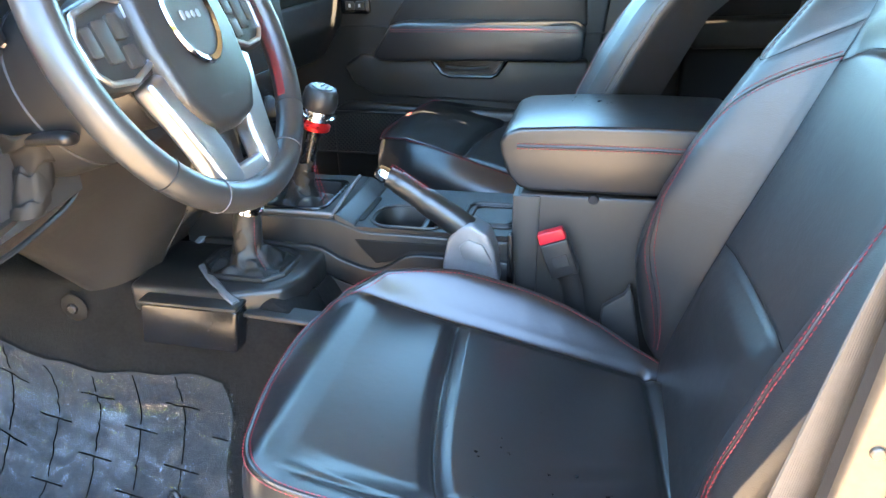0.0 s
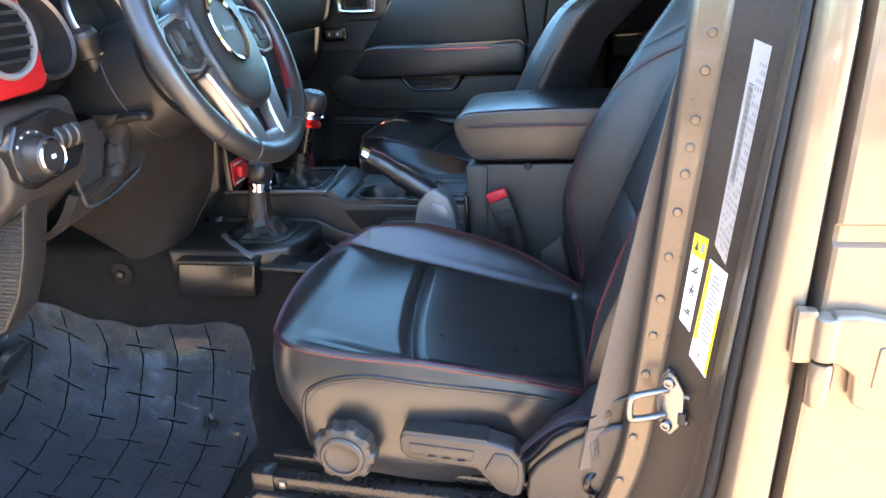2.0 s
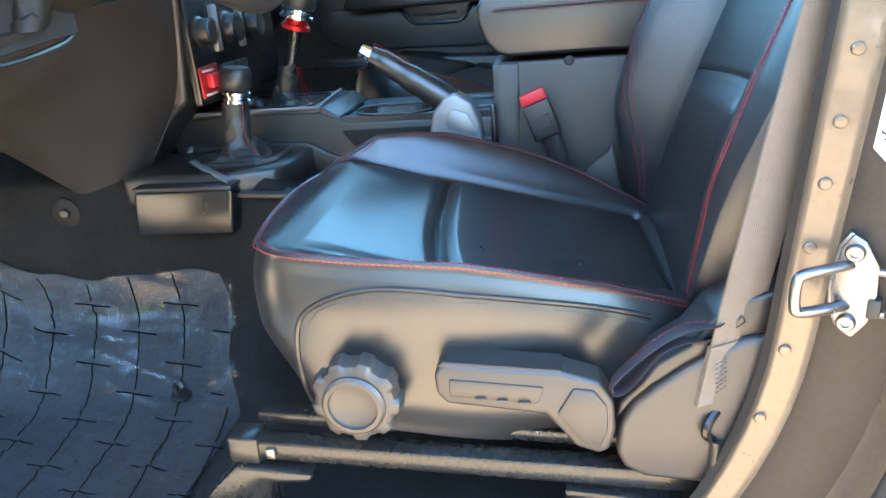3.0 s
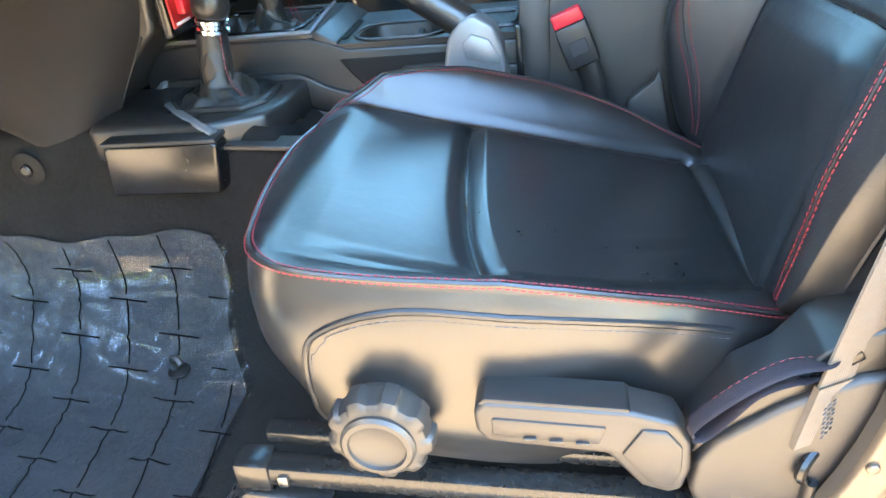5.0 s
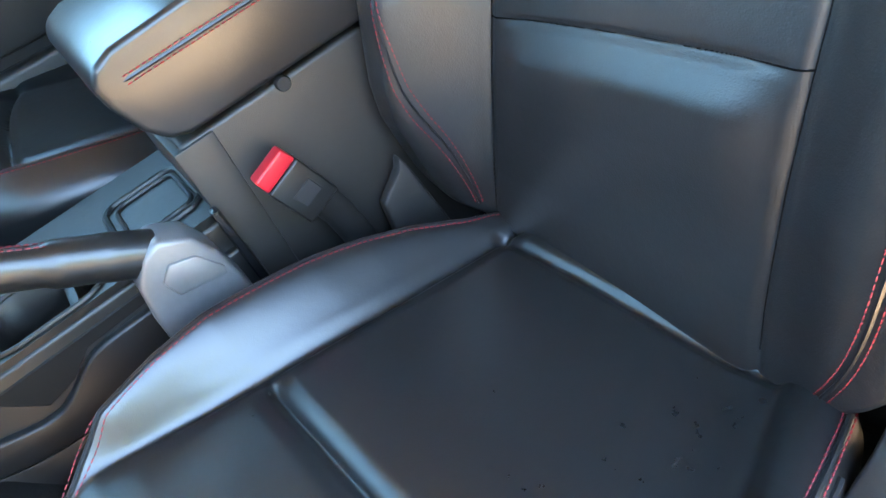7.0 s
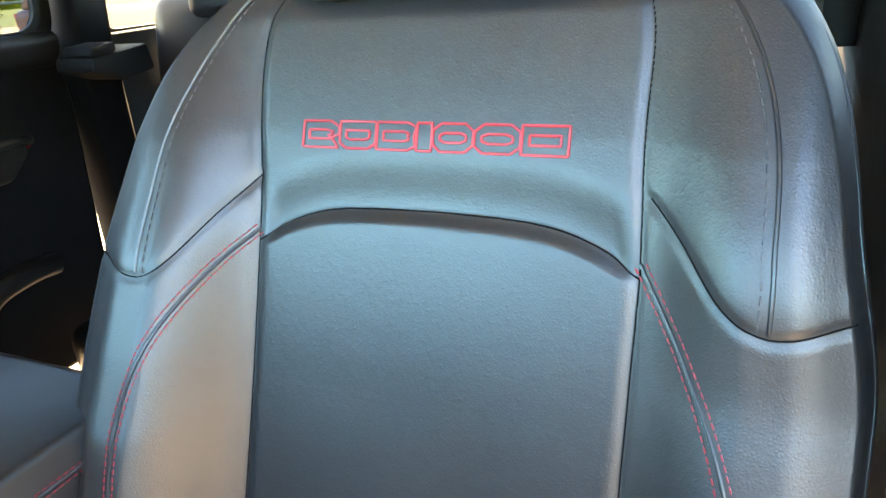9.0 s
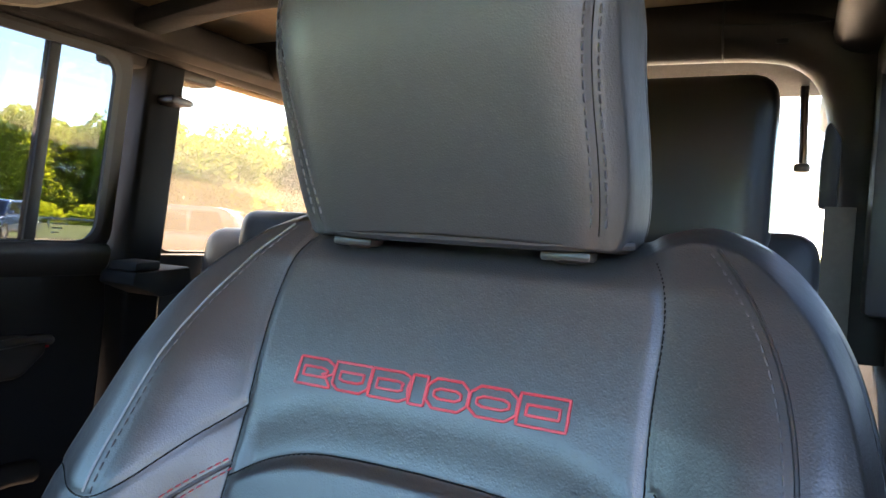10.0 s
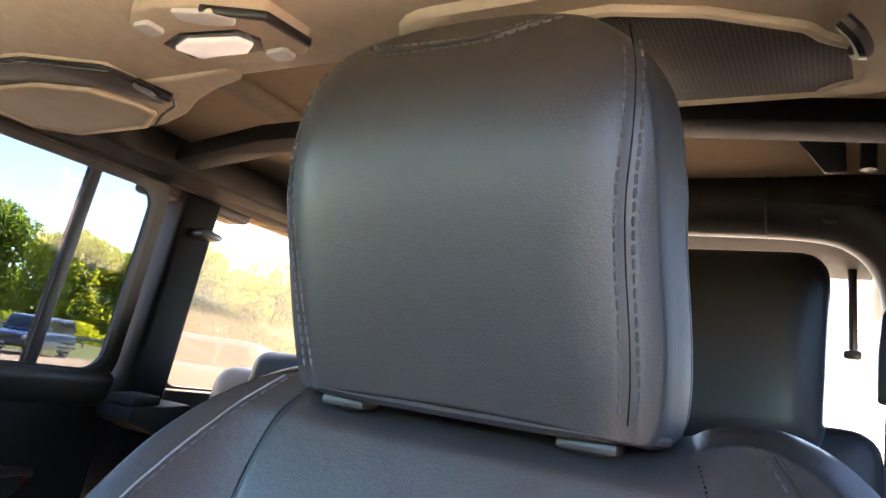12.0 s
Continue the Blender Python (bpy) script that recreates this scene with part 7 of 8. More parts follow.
part("speaker_bulge", tube(spline([(0.66, 0.70, 1.09), (0.70, 0.69, 1.118), (0.77, 0.688, 1.128), (0.83, 0.70, 1.12)], 6), 0.022, seg=12), PAD, rdo)
# window frame as one ring with rounded corners
win_in = rounded(0.37, 0.978, 1.552, 1.938, 0.045)
win_out = rounded(0.345, 1.012, 1.52, 1.975, 0.06)


def frame_ring(outer, inner, y0, y1, mat, parent, name, label=""):
    o, i = outer, inner
    n = len(o)
    b = bmesh.new()
    rs = []
    for pts, y in ((o, y1), (o, y0), (i, y0), (i, y1)):
        rs.append([b.verts.new((x, y - 0.12 * (z - 1.55), z)) for x, z in pts])
    for A, B in zip(rs, rs[1:] + rs[:1]):
        for k in range(n):
            b.faces.new((A[k], A[(k + 1) % n], B[(k + 1) % n], B[k]))
    return part(name, b, mat, parent, label)


frame_ring(win_out, win_in, 0.748, 0.764, FRAME_PAINT, rdo, "window_frame", "dark brown painted window frame")
frame_ring(rounded(0.362, 0.986, 1.544, 1.946, 0.05), rounded(0.376, 0.972, 1.556, 1.932, 0.042), 0.744, 0.752, RUBBER, rdo, "window_seal", "black rubber seal")
part("division_bar", prism([(0.826, 1.545), (0.850, 1.545), (0.856, 1.945), (0.834, 1.945)], "y", 0.0, 0.022, 0.003, 2, m=Matrix.Translation((0, 0.752, 0)) @ Matrix(((1, 0, 0, 0), (0, 1, -0.12, 0.12 * 1.55), (0, 0, 1, 0), (0, 0, 0, 1)))), RUBBER, rdo, "black division bar")


def pane(name, x0, x1, z0, z1, y, mat, parent=None, label=""):
    b = bmesh.new()
    v = [b.verts.new((x, y - 0.12 * (z - 1.55) + d, z)) for d in (0, 0.004) for x, z in ((x0, z0), (x1, z0), (x1, z1), (x0, z1))]
    for f in ((0, 1, 2, 3), (4, 5, 6, 7), (0, 1, 5, 4), (1, 2, 6, 5), (2, 3, 7, 6), (3, 0, 4, 7)):
        b.faces.new([v[i] for i in f])
    ob = part(name, b, mat, parent, label)
    ob.visible_shadow = False
    return ob


pane("window_glass", 0.36, 0.99, 1.54, 1.95, 0.757, GLASS_PRIVACY, rdo, "grey tinted window glass")
for k, (x, z, w_) in enumerate(((0.735, 1.578, 0.05), (0.74, 1.586, 0.04), (0.735, 1.570, 0.045), (0.878, 1.588, 0.035), (0.88, 1.597, 0.03), (0.88, 1.579, 0.022), (0.88, 1.570, 0.016))):
    part("glass_mark", box(x, x + w_, 0.7515 - 0.12 * (z - 1.55), 0.7525 - 0.12 * (z - 1.55), z, z + 0.003, 0), INK_GREY, rdo)
# rear pillar, padded, with a belt guide
tagged(part("pillar", prism([(1.015, 0.86), (1.02, 1.55), (1.055, 1.96), (1.155, 1.97), (1.112, 1.52), (1.11, 0.86)], "y", 0.70, 0.79, 0.012, 3), PILLAR_TRIM, None), "black plastic rear pillar trim", "pillar trim", "", "structure")
ledge = thing("belt_ledge", (1.05, 0.68, 1.44), "black plastic ledge at the foot of the rear pillar", "trim ledge")
part("shelf", prism([(0.955, 1.475), (0.96, 1.50), (1.10, 1.512), (1.11, 1.46), (1.03, 1.448)], "y", 0.60, 0.705, 0.006, 2), MATTE_TRIM, ledge)
part("cap", prism([(0.965, 1.502), (0.97, 1.520), (1.03, 1.524), (1.03, 1.506)], "y", 0.61, 0.69, 0.005, 2), MATTE_TRIM, ledge)
lat = thing("roof_latch", (1.12, 0.70, 1.86), "black bracket on the rear pillar", "bracket")
part("bracket", prism([(1.075, 1.868), (1.08, 1.882), (1.128, 1.878), (1.140, 1.870), (1.128, 1.862), (1.08, 1.862)], "y", 0.655, 0.71, 0.004, 2), PLASTIC, lat)
# body side and quarter window
q1 = thing("side_wall", (1.6, 0.80, 0.86), "black rear side wall with tinted quarter window", "body side", kind="structure")
frame_ring(rounded(1.10, 2.12, 0.86, 2.02, 0.03), rounded(1.13, 1.98, 1.535, 1.962, 0.05), 0.755, 0.80, MATTE_TRIM, q1, "side_panel")
part("side_lower", box(1.10, 2.12, 0.74, 0.80, 0.70, 1.53, 0.01), PLASTIC, q1)
pane("quarter_glass", 1.12, 1.99, 1.525, 1.97, 0.775, GLASS_TINT, q1, "dusty tinted quarter glass")
q2 = thing("side_wall", (1.6, -0.74, 0.86), "black rear side wall on the driver's side", "body side", kind="structure")
b = box(0.50, 2.12, -0.745, -0.70, 0.72, 1.545, 0.01)
part("side_lower", b, PLASTIC, q2)
part("side_upper", box(0.50, 2.12, -0.70, -0.66, 1.90, 2.02, 0.01), PLASTIC, q2)
part("side_post", box(1.25, 1.42, -0.72, -0.66, 1.53, 1.92, 0.01), PLASTIC, q2)
part("side_post", box(2.02, 2.12, -0.72, -0.66, 1.53, 1.92, 0.01), PLASTIC, q2)
g = part("rear_door_glass", box(0.50, 1.26, -0.715, -0.711, 1.54, 1.91, 0), GLASS_PRIVACY, q2)
g.visible_shadow = False
g = part("quarter_glass", box(1.41, 2.03, -0.715, -0.711, 1.54, 1.91, 0), GLASS, q2)
g.visible_shadow = False
# tailgate
tg = thing("tailgate", (2.12, 0.03, 0.8), "black tailgate with a wide clear rear window", "tailgate", kind="structure")
part("tailgate_panel", box(2.10, 2.17, -0.72, 0.80, 0.70, 1.575, 0.015), PLASTIC, tg)
part("tailgate_header", box(2.09, 2.16, -0.72, 0.80, 2.055, 2.13, 0.01), PLASTIC, tg)
part("tailgate_side", box(2.09, 2.16, -0.72, -0.64, 1.56, 2.07, 0.01), PLASTIC, tg)
part("tailgate_side", box(2.09, 2.16, 0.62, 0.80, 1.56, 2.07, 0.01), PLASTIC, tg)
# dark sheet added under the roof shell to darken its bright rear strip
part("header_trim", box(1.46, 2.10, -0.69, 0.76, 2.046, 2.060, 0.004), PILLAR_TRIM, tg)
g = part("rear_glass", box(2.12, 2.124, -0.66, 0.64, 1.565, 2.065, 0), GLASS, tg)
g.visible_shadow = False

# ---- roof ----
tagged(part("roof", box(-0.36, 0.72, -0.66, 0.74, 2.035, 2.09, 0.01), HEADLINER, None), "beige fabric lining of the front roof panels", "headliner", "", "structure")
tagged(part("roof", box(0.705, 2.16, -0.71, 0.79, 2.056, 2.14, 0.01), ROOF_SHELL, None), "tan moulded inner shell of the rear hard top", "roof", "", "structure")
for y, tag in ((-0.66, "driver's"), (0.70, "passenger")):
    s = 1 if y > 0 else -1
    tagged(part("roof_rail", tube(spline([(-0.40, y, 1.97), (0.2, y, 1.985), (0.75, y - s * 0.02, 1.99), (1.30, y - s * 0.02, 1.985), (2.1, y - s * 0.02, 1.975)], 8), 0.046, seg=16, flat=0.8), PAD, None), "padded black roof rail on the " + tag + " side", "roof rail", "", "structure")
for y, mat, col in ((-0.64, PLASTIC, "black"), (0.695, HEADLINER, "beige")):
    tagged(part("roof_trim", prism([(-0.36, 1.985), (0.72, 1.955), (0.98, 1.965), (0.98, 2.03), (0.72, 2.045), (-0.36, 2.045)], "y", y, y + 0.03, 0.006, 2), mat, None), col + " edge trim of the roof opening", "trim", "", "structure")
# the dark pad colour also stands for the shaded roof shell behind the pod
tagged(part("roof_rail", prism([(0.60, 1.965), (0.655, 1.955), (0.70, 1.968), (0.70, 2.02), (0.60, 2.03)], "x", 0.74, 2.05, 0.01, 3), PAD, None), "dark padded lining along the side of the roof, roof shade painted in", "roof rail", "", "structure")

tagged(part("roof_trim", box(0.985, 1.26, 0.715, 0.795, 1.935, 2.046, 0.01), PAD, None), "dark padded filler above the rear pillar", "trim", "", "structure")
tagged(part("pillar", prism([(-0.43, 2.02), (-0.36, 2.02), (-0.74, 1.50), (-0.84, 1.50)], "y", 0.72, 0.80, 0.012, 3), PLASTIC, None), "black windscreen pillar on the passenger side", "pillar", "", "structure")
tagged(part("pillar", prism([(-0.43, 2.02), (-0.36, 2.02), (-0.74, 1.50), (-0.84, 1.50)], "y", -0.74, -0.66, 0.012, 3), PLASTIC, None), "black windscreen pillar on the driver side", "pillar", "", "structure")
tagged(part("roof_trim", box(-0.44, -0.34, -0.74, 0.80, 2.0, 2.08, 0.015), PLASTIC, None), "black windscreen header", "trim", "", "structure")
tagged(part("bonnet", prism([(-0.96, 1.30), (-0.96, 1.44), (-1.5, 1.43), (-2.2, 1.38), (-2.3, 1.30), (-2.3, 0.6), (-1.35, 0.6), (-1.35, 1.30)], "y", -0.66, 0.72, 0.03, 3), PAINT, None), "beige metallic bonnet in front of the windscreen", "bonnet", "", "structure")

g = tagged(part("windscreen", prism([(-0.405, 2.01), (-0.400, 2.01), (-0.785, 1.50), (-0.790, 1.50)], "y", -0.67, 0.73, 0), GLASS_GREEN, None), "green tinted windscreen glass", "windscreen", "", "structure")
g.visible_shadow = False
pane("window_glass", -0.72, 0.14, 1.55, 1.965, 0.797, GLASS_GREEN, pdoor, "green tinted window glass")
part("window_post", prism([(-0.50, 1.55), (-0.47, 1.55), (-0.40, 1.96), (-0.43, 1.96)], "y", 0.775, 0.80, 0.004, 2), PLASTIC, pdoor)

tagged(part("roof_trim", box(-0.42, 0.40, 0.742, 0.805, 1.955, 2.07, 0.008), PLASTIC, None), "black frame above the passenger window", "trim", "", "structure")
tagged(part("roof_rib", box(0.76, 1.0, 0.285, 0.335, 2.036, 2.0555, 0.006), HEADLINER, None), "beige rib along the roof seam", "trim", "", "structure")

for y0, y1 in ((-0.735, -0.695), (0.765, 0.805)):
    tagged(part("roof_trim", box(0.71, 2.16, y0, y1, 1.96, 2.10, 0.01), ROOF_SHELL, None), "tan moulded side of the rear hard top", "trim", "", "structure")

# sound bar
sb = thing("sound_bar", (0.6, 0.06, 1.96), "beige overhead sound bar with speakers and dome lamp", "sound bar")
ol = [(0.39, 2.034), (0.40, 1.995), (0.44, 1.972), (0.50, 1.962), (0.60, 1.958), (0.628, 1.962), (0.645, 1.98), (0.65, 2.034)]
part("bar_body", prism(ol, "y", -0.60, 0.68, 0.010, 3), HEADLINER, sb)


def pod(name, y0, y1, x0, x1, zt, s):
    """A speaker pod under the bar, narrowing downwards."""
    ym = (y0 + y1) / 2
    b = bmesh.new()
    rows = []
    for z, k in ((1.975, 1.0), (1.962, 1.0), (1.954, 0.985), (1.951, 0.96)):
        r = even(np.array(rounded(x0, x1, y0, y1, 0.055)), 72, True)
        c = np.array([(x0 + x1) / 2, ym])
        rows.append([(*(c + (p - c) * k), z) for p in np.vstack([r, r[:1]])])
    ribbon(b, rows)
    b.faces.new([v for v in list(b.verts)[-73:-1]])
    return b


for y0, y1, x0, x1 in ((0.225, 0.66, 0.50, 0.725), (-0.615, -0.15, 0.55, 0.785)):
    if y0 > 0:
        po = [(0.560, 0.668), (0.507, 0.558), (0.495, 0.494), (0.505, 0.374), (0.552, 0.266), (0.642, 0.248), (0.666, 0.273), (0.688, 0.328), (0.720, 0.385), (0.722, 0.602), (0.67, 0.655)]
        pb = part("speaker_pod", prism(po, "z", 1.951, 1.975, 0.005, 3), HEADLINER, sb, "beige speaker pod")
        part("pod_seam", tube([(x, y, 1.9535) for x, y in even(np.array(po), 80, True)], 0.0028, True, seg=6), RUBBER, pb)
        band = [(0.550, 0.608), (0.504, 0.505), (0.496, 0.444), (0.513, 0.357), (0.556, 0.265), (0.638, 0.256), (0.652, 0.281), (0.634, 0.300), (0.591, 0.326), (0.555, 0.420), (0.545, 0.529)]
        part("pod_band", prism(band, "z", 1.9480, 1.9525, 0.0015, 2), PLASTIC, pb, "black recessed band")
    else:
        pb = part("speaker_pod", pod("pod", y0, y1, x0, x1, 1.96, 1), HEADLINER, sb, "speaker pod")
    if y0 > 0:
        gl = [(0.552, 0.56), (0.556, 0.42), (0.587, 0.35), (0.643, 0.318), (0.669, 0.32), (0.705, 0.385), (0.711, 0.56), (0.667, 0.625), (0.60, 0.62)]
        bez = HEADLINER
    else:
        gl = [(0.578, -0.30), (0.577, -0.371), (0.598, -0.44), (0.640, -0.512), (0.658, -0.522), (0.676, -0.545), (0.735, -0.548), (0.746, -0.524), (0.758, -0.515), (0.757, -0.394), (0.752, -0.25), (0.70, -0.19), (0.60, -0.21)]
        bez = HEADLINER
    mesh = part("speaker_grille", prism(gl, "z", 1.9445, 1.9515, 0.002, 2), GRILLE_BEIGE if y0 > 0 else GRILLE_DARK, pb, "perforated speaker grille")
    part("grille_rim", tube([(x, y, 1.9465) for x, y in even(np.array(gl), 90, True)], 0.005, True, seg=8), bez, pb)
part("pod_apron", prism([(0.645, 0.66), (0.72, 0.64), (0.735, 0.48), (0.722, 0.36), (0.70, 0.29), (0.665, 0.225), (0.64, 0.16), (0.625, 0.10), (0.60, 0.10), (0.60, 0.66)], "z", 1.9530, 1.9725, 0.006, 3), HEADLINER, sb)
part("pod_slot", prism([(0.586, 0.258), (0.582, 0.242), (0.632, 0.234), (0.645, 0.252), (0.640, 0.268), (0.60, 0.270)], "z", 1.9455, 1.952, 0.002, 2), PLASTIC_GLOSS, sb, "black switch slot")
part("coat_hook", tube(spline([(0.632, -0.535, 1.945), (0.638, -0.545, 1.935), (0.655, -0.55, 1.93), (0.67, -0.545, 1.938)], 5), 0.007, seg=8), PLASTIC, sb)
# dome lamp
dm = part("dome_lamp", prism([(0.458, 0.085), (0.455, 0.05), (0.475, 0.0), (0.50, -0.06), (0.555, -0.068), (0.578, -0.045), (0.584, 0.02), (0.572, 0.08), (0.545, 0.105), (0.48, 0.118)], "z", 1.9455, 1.965, 0.005, 3), HEADLINER, sb, "beige dome lamp housing")
part("lamp_recess", prism([(0.515, 0.105), (0.503, 0.065), (0.514, -0.008), (0.535, -0.02), (0.555, -0.005), (0.555, 0.06), (0.548, 0.095)], "z", 1.943, 1.947, 0.001, 1), PLASTIC_GLOSS, dm)
part("lamp_lens", prism([(0.520, 0.092), (0.510, 0.062), (0.521, -0.001), (0.537, -0.01), (0.549, 0.010), (0.545, 0.078)], "z", 1.938, 1.9445, 0.003, 3), LAMP_ON, dm, "lit dome lamp lens")
part("lamp_lens", prism([(0.462, 0.03), (0.475, -0.012), (0.492, -0.03), (0.503, -0.018), (0.495, 0.012), (0.478, 0.035)], "z", 1.940, 1.947, 0.003, 3), LENS, dm)
part("lamp_button", prism(rounded(0.472, 0.496, 0.076, 0.102, 0.006), "z", 1.940, 1.947, 0.002, 2), LENS, dm)
part("lamp_button", prism(rounded(0.556, 0.576, -0.035, -0.005, 0.006), "z", 1.940, 1.947, 0.002, 2), LENS, dm)
part("lamp_edge", prism([(0.470, 0.0), (0.500, -0.062), (0.556, -0.071), (0.560, -0.064), (0.505, -0.054), (0.478, 0.0)], "z", 1.941, 1.950, 0.002, 2), PLASTIC, dm)

# roll bars
rb = thing("roll_bar", (0.9, 0.03, 1.97), "black steel roof crossbar behind the front seats", "roll bar")
plan = [(0.86 + 0.22 * max(0.0, abs(y) - 0.30), y) for y in np.linspace(-0.66, 0.70, 15)]
part("crossbar", prism(plan + [(x + 0.065, y) for x, y in plan[::-1]], "z", 1.979, 2.011, 0.006, 2), MATTE_TRIM, rb)
part("bracket", prism([(-0.472, 2.087), (-0.473, 2.050), (-0.484, 2.025), (-0.515, 1.984), (-0.541, 1.984), (-0.538, 2.032), (-0.552, 2.042), (-0.552, 2.087)], "x", 1.09, 1.10, 0.003, 2), RUBBER, rb, "black steel bracket plate")
part("bracket_rod", tube([(1.085, -0.565, 2.072), (1.085, -0.565, 2.03), (1.085, -0.565, 1.984)], 0.010, seg=12), PLASTIC, rb)
part("bracket_bolt", lathe([(0.006, 0), (0.006, 0.002), (0.004, 0.003)], 14, m=Matrix.Translation((1.089, -0.487, 2.045)) @ Matrix.Rotation(radians(-90), 4, "Y")), STEEL, rb)
rr = thing("roll_bar", (1.36, 0.03, 1.9), "padded dark rear roll bar with curved ends", "roll bar")
path_ = spline([(1.36, -0.675, 1.45), (1.36, -0.670, 1.68), (1.36, -0.660, 1.82), (1.36, -0.636, 1.92), (1.36, -0.585, 1.984), (1.36, -0.50, 2.014), (1.36, -0.30, 2.021), (1.36, 0.03, 2.023), (1.36, 0.36, 2.021), (1.36, 0.53, 2.021), (1.36, 0.70, 2.021)], 8)
part("padded_bar", tube(path_, 0.058, seg=22), PAD, rr)
part("bar_sleeve", tube([(1.36, -0.46, 2.022), (1.36, -0.58, 2.028), (1.36, -0.68, 2.034)], [0.0575, 0.056, 0.055], seg=20), PAD, rr)
part("sleeve_seam", tube(spline([(1.303, -0.405, 2.012), (1.303, -0.52, 2.004), (1.305, -0.64, 2.006)], 6), 0.0018, seg=5), RUBBER, rr)
part("sleeve_slot", box(1.300, 1.3055, -0.53, -0.51, 1.972, 1.980, 0.002), RUBBER, rr)
for y in (-0.425, 0.43):
    ring = [Vector((1.36 + 0.0595 * math.cos(a), y, 2.021 + 0.0595 * math.sin(a))) for a in np.linspace(0, 6.283, 28, endpoint=False)]
    part("pad_seam", tube(ring, 0.002, True, seg=5), RUBBER, rr)
part("wiper_arm", tube([(1.98, -0.558, 2.07), (1.98, -0.562, 1.95), (1.98, -0.566, 1.85)], 0.011, seg=8), PLASTIC, tg)
part("wiper_hub", box(1.965, 1.995, -0.585, -0.545, 1.828, 1.852, 0.008), PLASTIC, tg)
guide = thing("belt_guide", (1.30, -0.56, 1.6), "black rear belt guide beside the rear seat", "belt guide")
part("guide_plate", prism([(-0.618, 1.695), (-0.590, 1.697), (-0.589, 1.775), (-0.593, 1.83), (-0.600, 1.842), (-0.619, 1.81)], "x", 1.30, 1.325, 0.006, 2), PLASTIC, guide)
part("guide_strap", box(1.291, 1.297, -0.645, -0.600, 1.35, 1.70, 0.001), WEBBING, guide)

# ---- rear seat ----
rs_ = thing("rear_seat", (1.2, 0.05, 0.72), "black leather rear bench seat with one raised headrest", "rear seat")


def pad_block(x0, x1, y0, y1, z0, z1, lean, mat, name, r=0.05):
    b = bmesh.new()
    bmesh.ops.create_cube(b, size=1)
    for v in b.verts:
        t = v.co.z + 0.5
        v.co = Vector(((x0 + x1) / 2 + v.co.x * (x1 - x0) + lean * t, (y0 + y1) / 2 + v.co.y * (y1 - y0), z0 + t * (z1 - z0)))
    bmesh.ops.bevel(b, geom=b.edges[:], offset=r, segments=6, profile=0.6, affect="EDGES")
    return part(name, b, mat, rs_)


pad_block(0.78, 1.30, -0.60, 0.68, 0.80, 1.00, 0.0, LEATHER, "cushion", 0.05)
pad_block(1.12, 1.26, -0.60, 0.02, 0.95, 1.655, 0.12, LEATHER, "backrest", 0.055)
pad_block(1.12, 1.26, 0.04, 0.72, 0.95, 1.60, 0.12, LEATHER, "backrest", 0.055)
pad_block(1.18, 1.31, -0.526, -0.225, 1.600, 1.908, 0.02, LEATHER, "headrest", 0.055)
pad_block(1.20, 1.30, 0.345, 0.585, 1.545, 1.645, 0.02, LEATHER, "headrest", 0.04)
for y in (-0.45, -0.31):
    part("headrest_post", tube([(1.27, y, 1.60), (1.265, y, 1.64), (1.26, y, 1.69)], 0.007, seg=10), CHROME, rs_)
for y in (-0.50, -0.13):
    part("stitching", stitches([(1.165, y, 1.08), (1.205, y, 1.30), (1.236, y, 1.50)], dash=0.006), THREAD_GREY, rs_)
belt2 = thing("seat_belt", (0.62, 0.60, 1.3), "pale seat belt hanging beside the rear door", "seat belt")
part("webbing", strap(spline([(0.60, 0.655, 1.62), (0.60, 0.66, 1.40), (0.58, 0.66, 1.20), (0.585, 0.66, 1.0)], 6), 0.022, 0.0012, (0.8, 0.5, 0.0)), WEBBING, belt2)

# ---- outside: grass, trees and parked cars ----
BARK = material("bark", (0.09, 0.065, 0.045), 0.9, bumps=(("noise", 14, 0.8, 0.03),), vary=0.3, vary_scale=3)


def leafy(name, color):
    m = material(name, color, 0.6, vary=0.5, vary_scale=0.8, per_object=0.25)
    nt = m.node_tree
    b = nt.nodes["Principled BSDF"]
    tr, mx = nt.nodes.new("ShaderNodeBsdfTranslucent"), nt.nodes.new("ShaderNodeMixShader")
    tr.inputs[0].default_value = (color[0] * 2.4, color[1] * 2.6, color[2] * 1.3, 1)
    mx.inputs[0].default_value = 0.5
    nt.links.new(b.outputs[0], mx.inputs[1])
    nt.links.new(tr.outputs[0], mx.inputs[2])
    nt.links.new(mx.outputs[0], nt.nodes["Material Output"].inputs[0])
    return m


LEAF = leafy("green_leaves", (0.16, 0.215, 0.035))
LEAF_YELLOW = leafy("yellow_green_leaves", (0.25, 0.26, 0.04))
LEAF_DARK = leafy("dark_green_leaves", (0.12, 0.175, 0.035))
# directions of the view: the lot runs out about 40 m towards +x +y
VIEW = Vector((math.cos(radians(52)), math.sin(radians(52)), 0))
ACROSS = Vector((-VIEW.y, VIEW.x, 0))


def far(d, a):
    p = VIEW * d + ACROSS * a
    return p.x, p.y


def field(name, d0, d1, a0, a1, mat, label, lift=0.02):
    b = bmesh.new()
    rows = []
    for i in range(13):
        d = d0 + (d1 - d0) * i / 12
        rows.append([(*far(d, a0 + (a1 - a0) * k / 20), GROUND_Z + lift + (0.015 * (d - d0) if d > d0 else 0)) for k in range(21)])
    ribbon(b, rows)
    return tagged(part(name, b, mat, None), label, "grass", "", "structure")


field("grass_field", 39, 120, -150, 150, GRASS, "sunlit grass beyond the car park", 0.03)


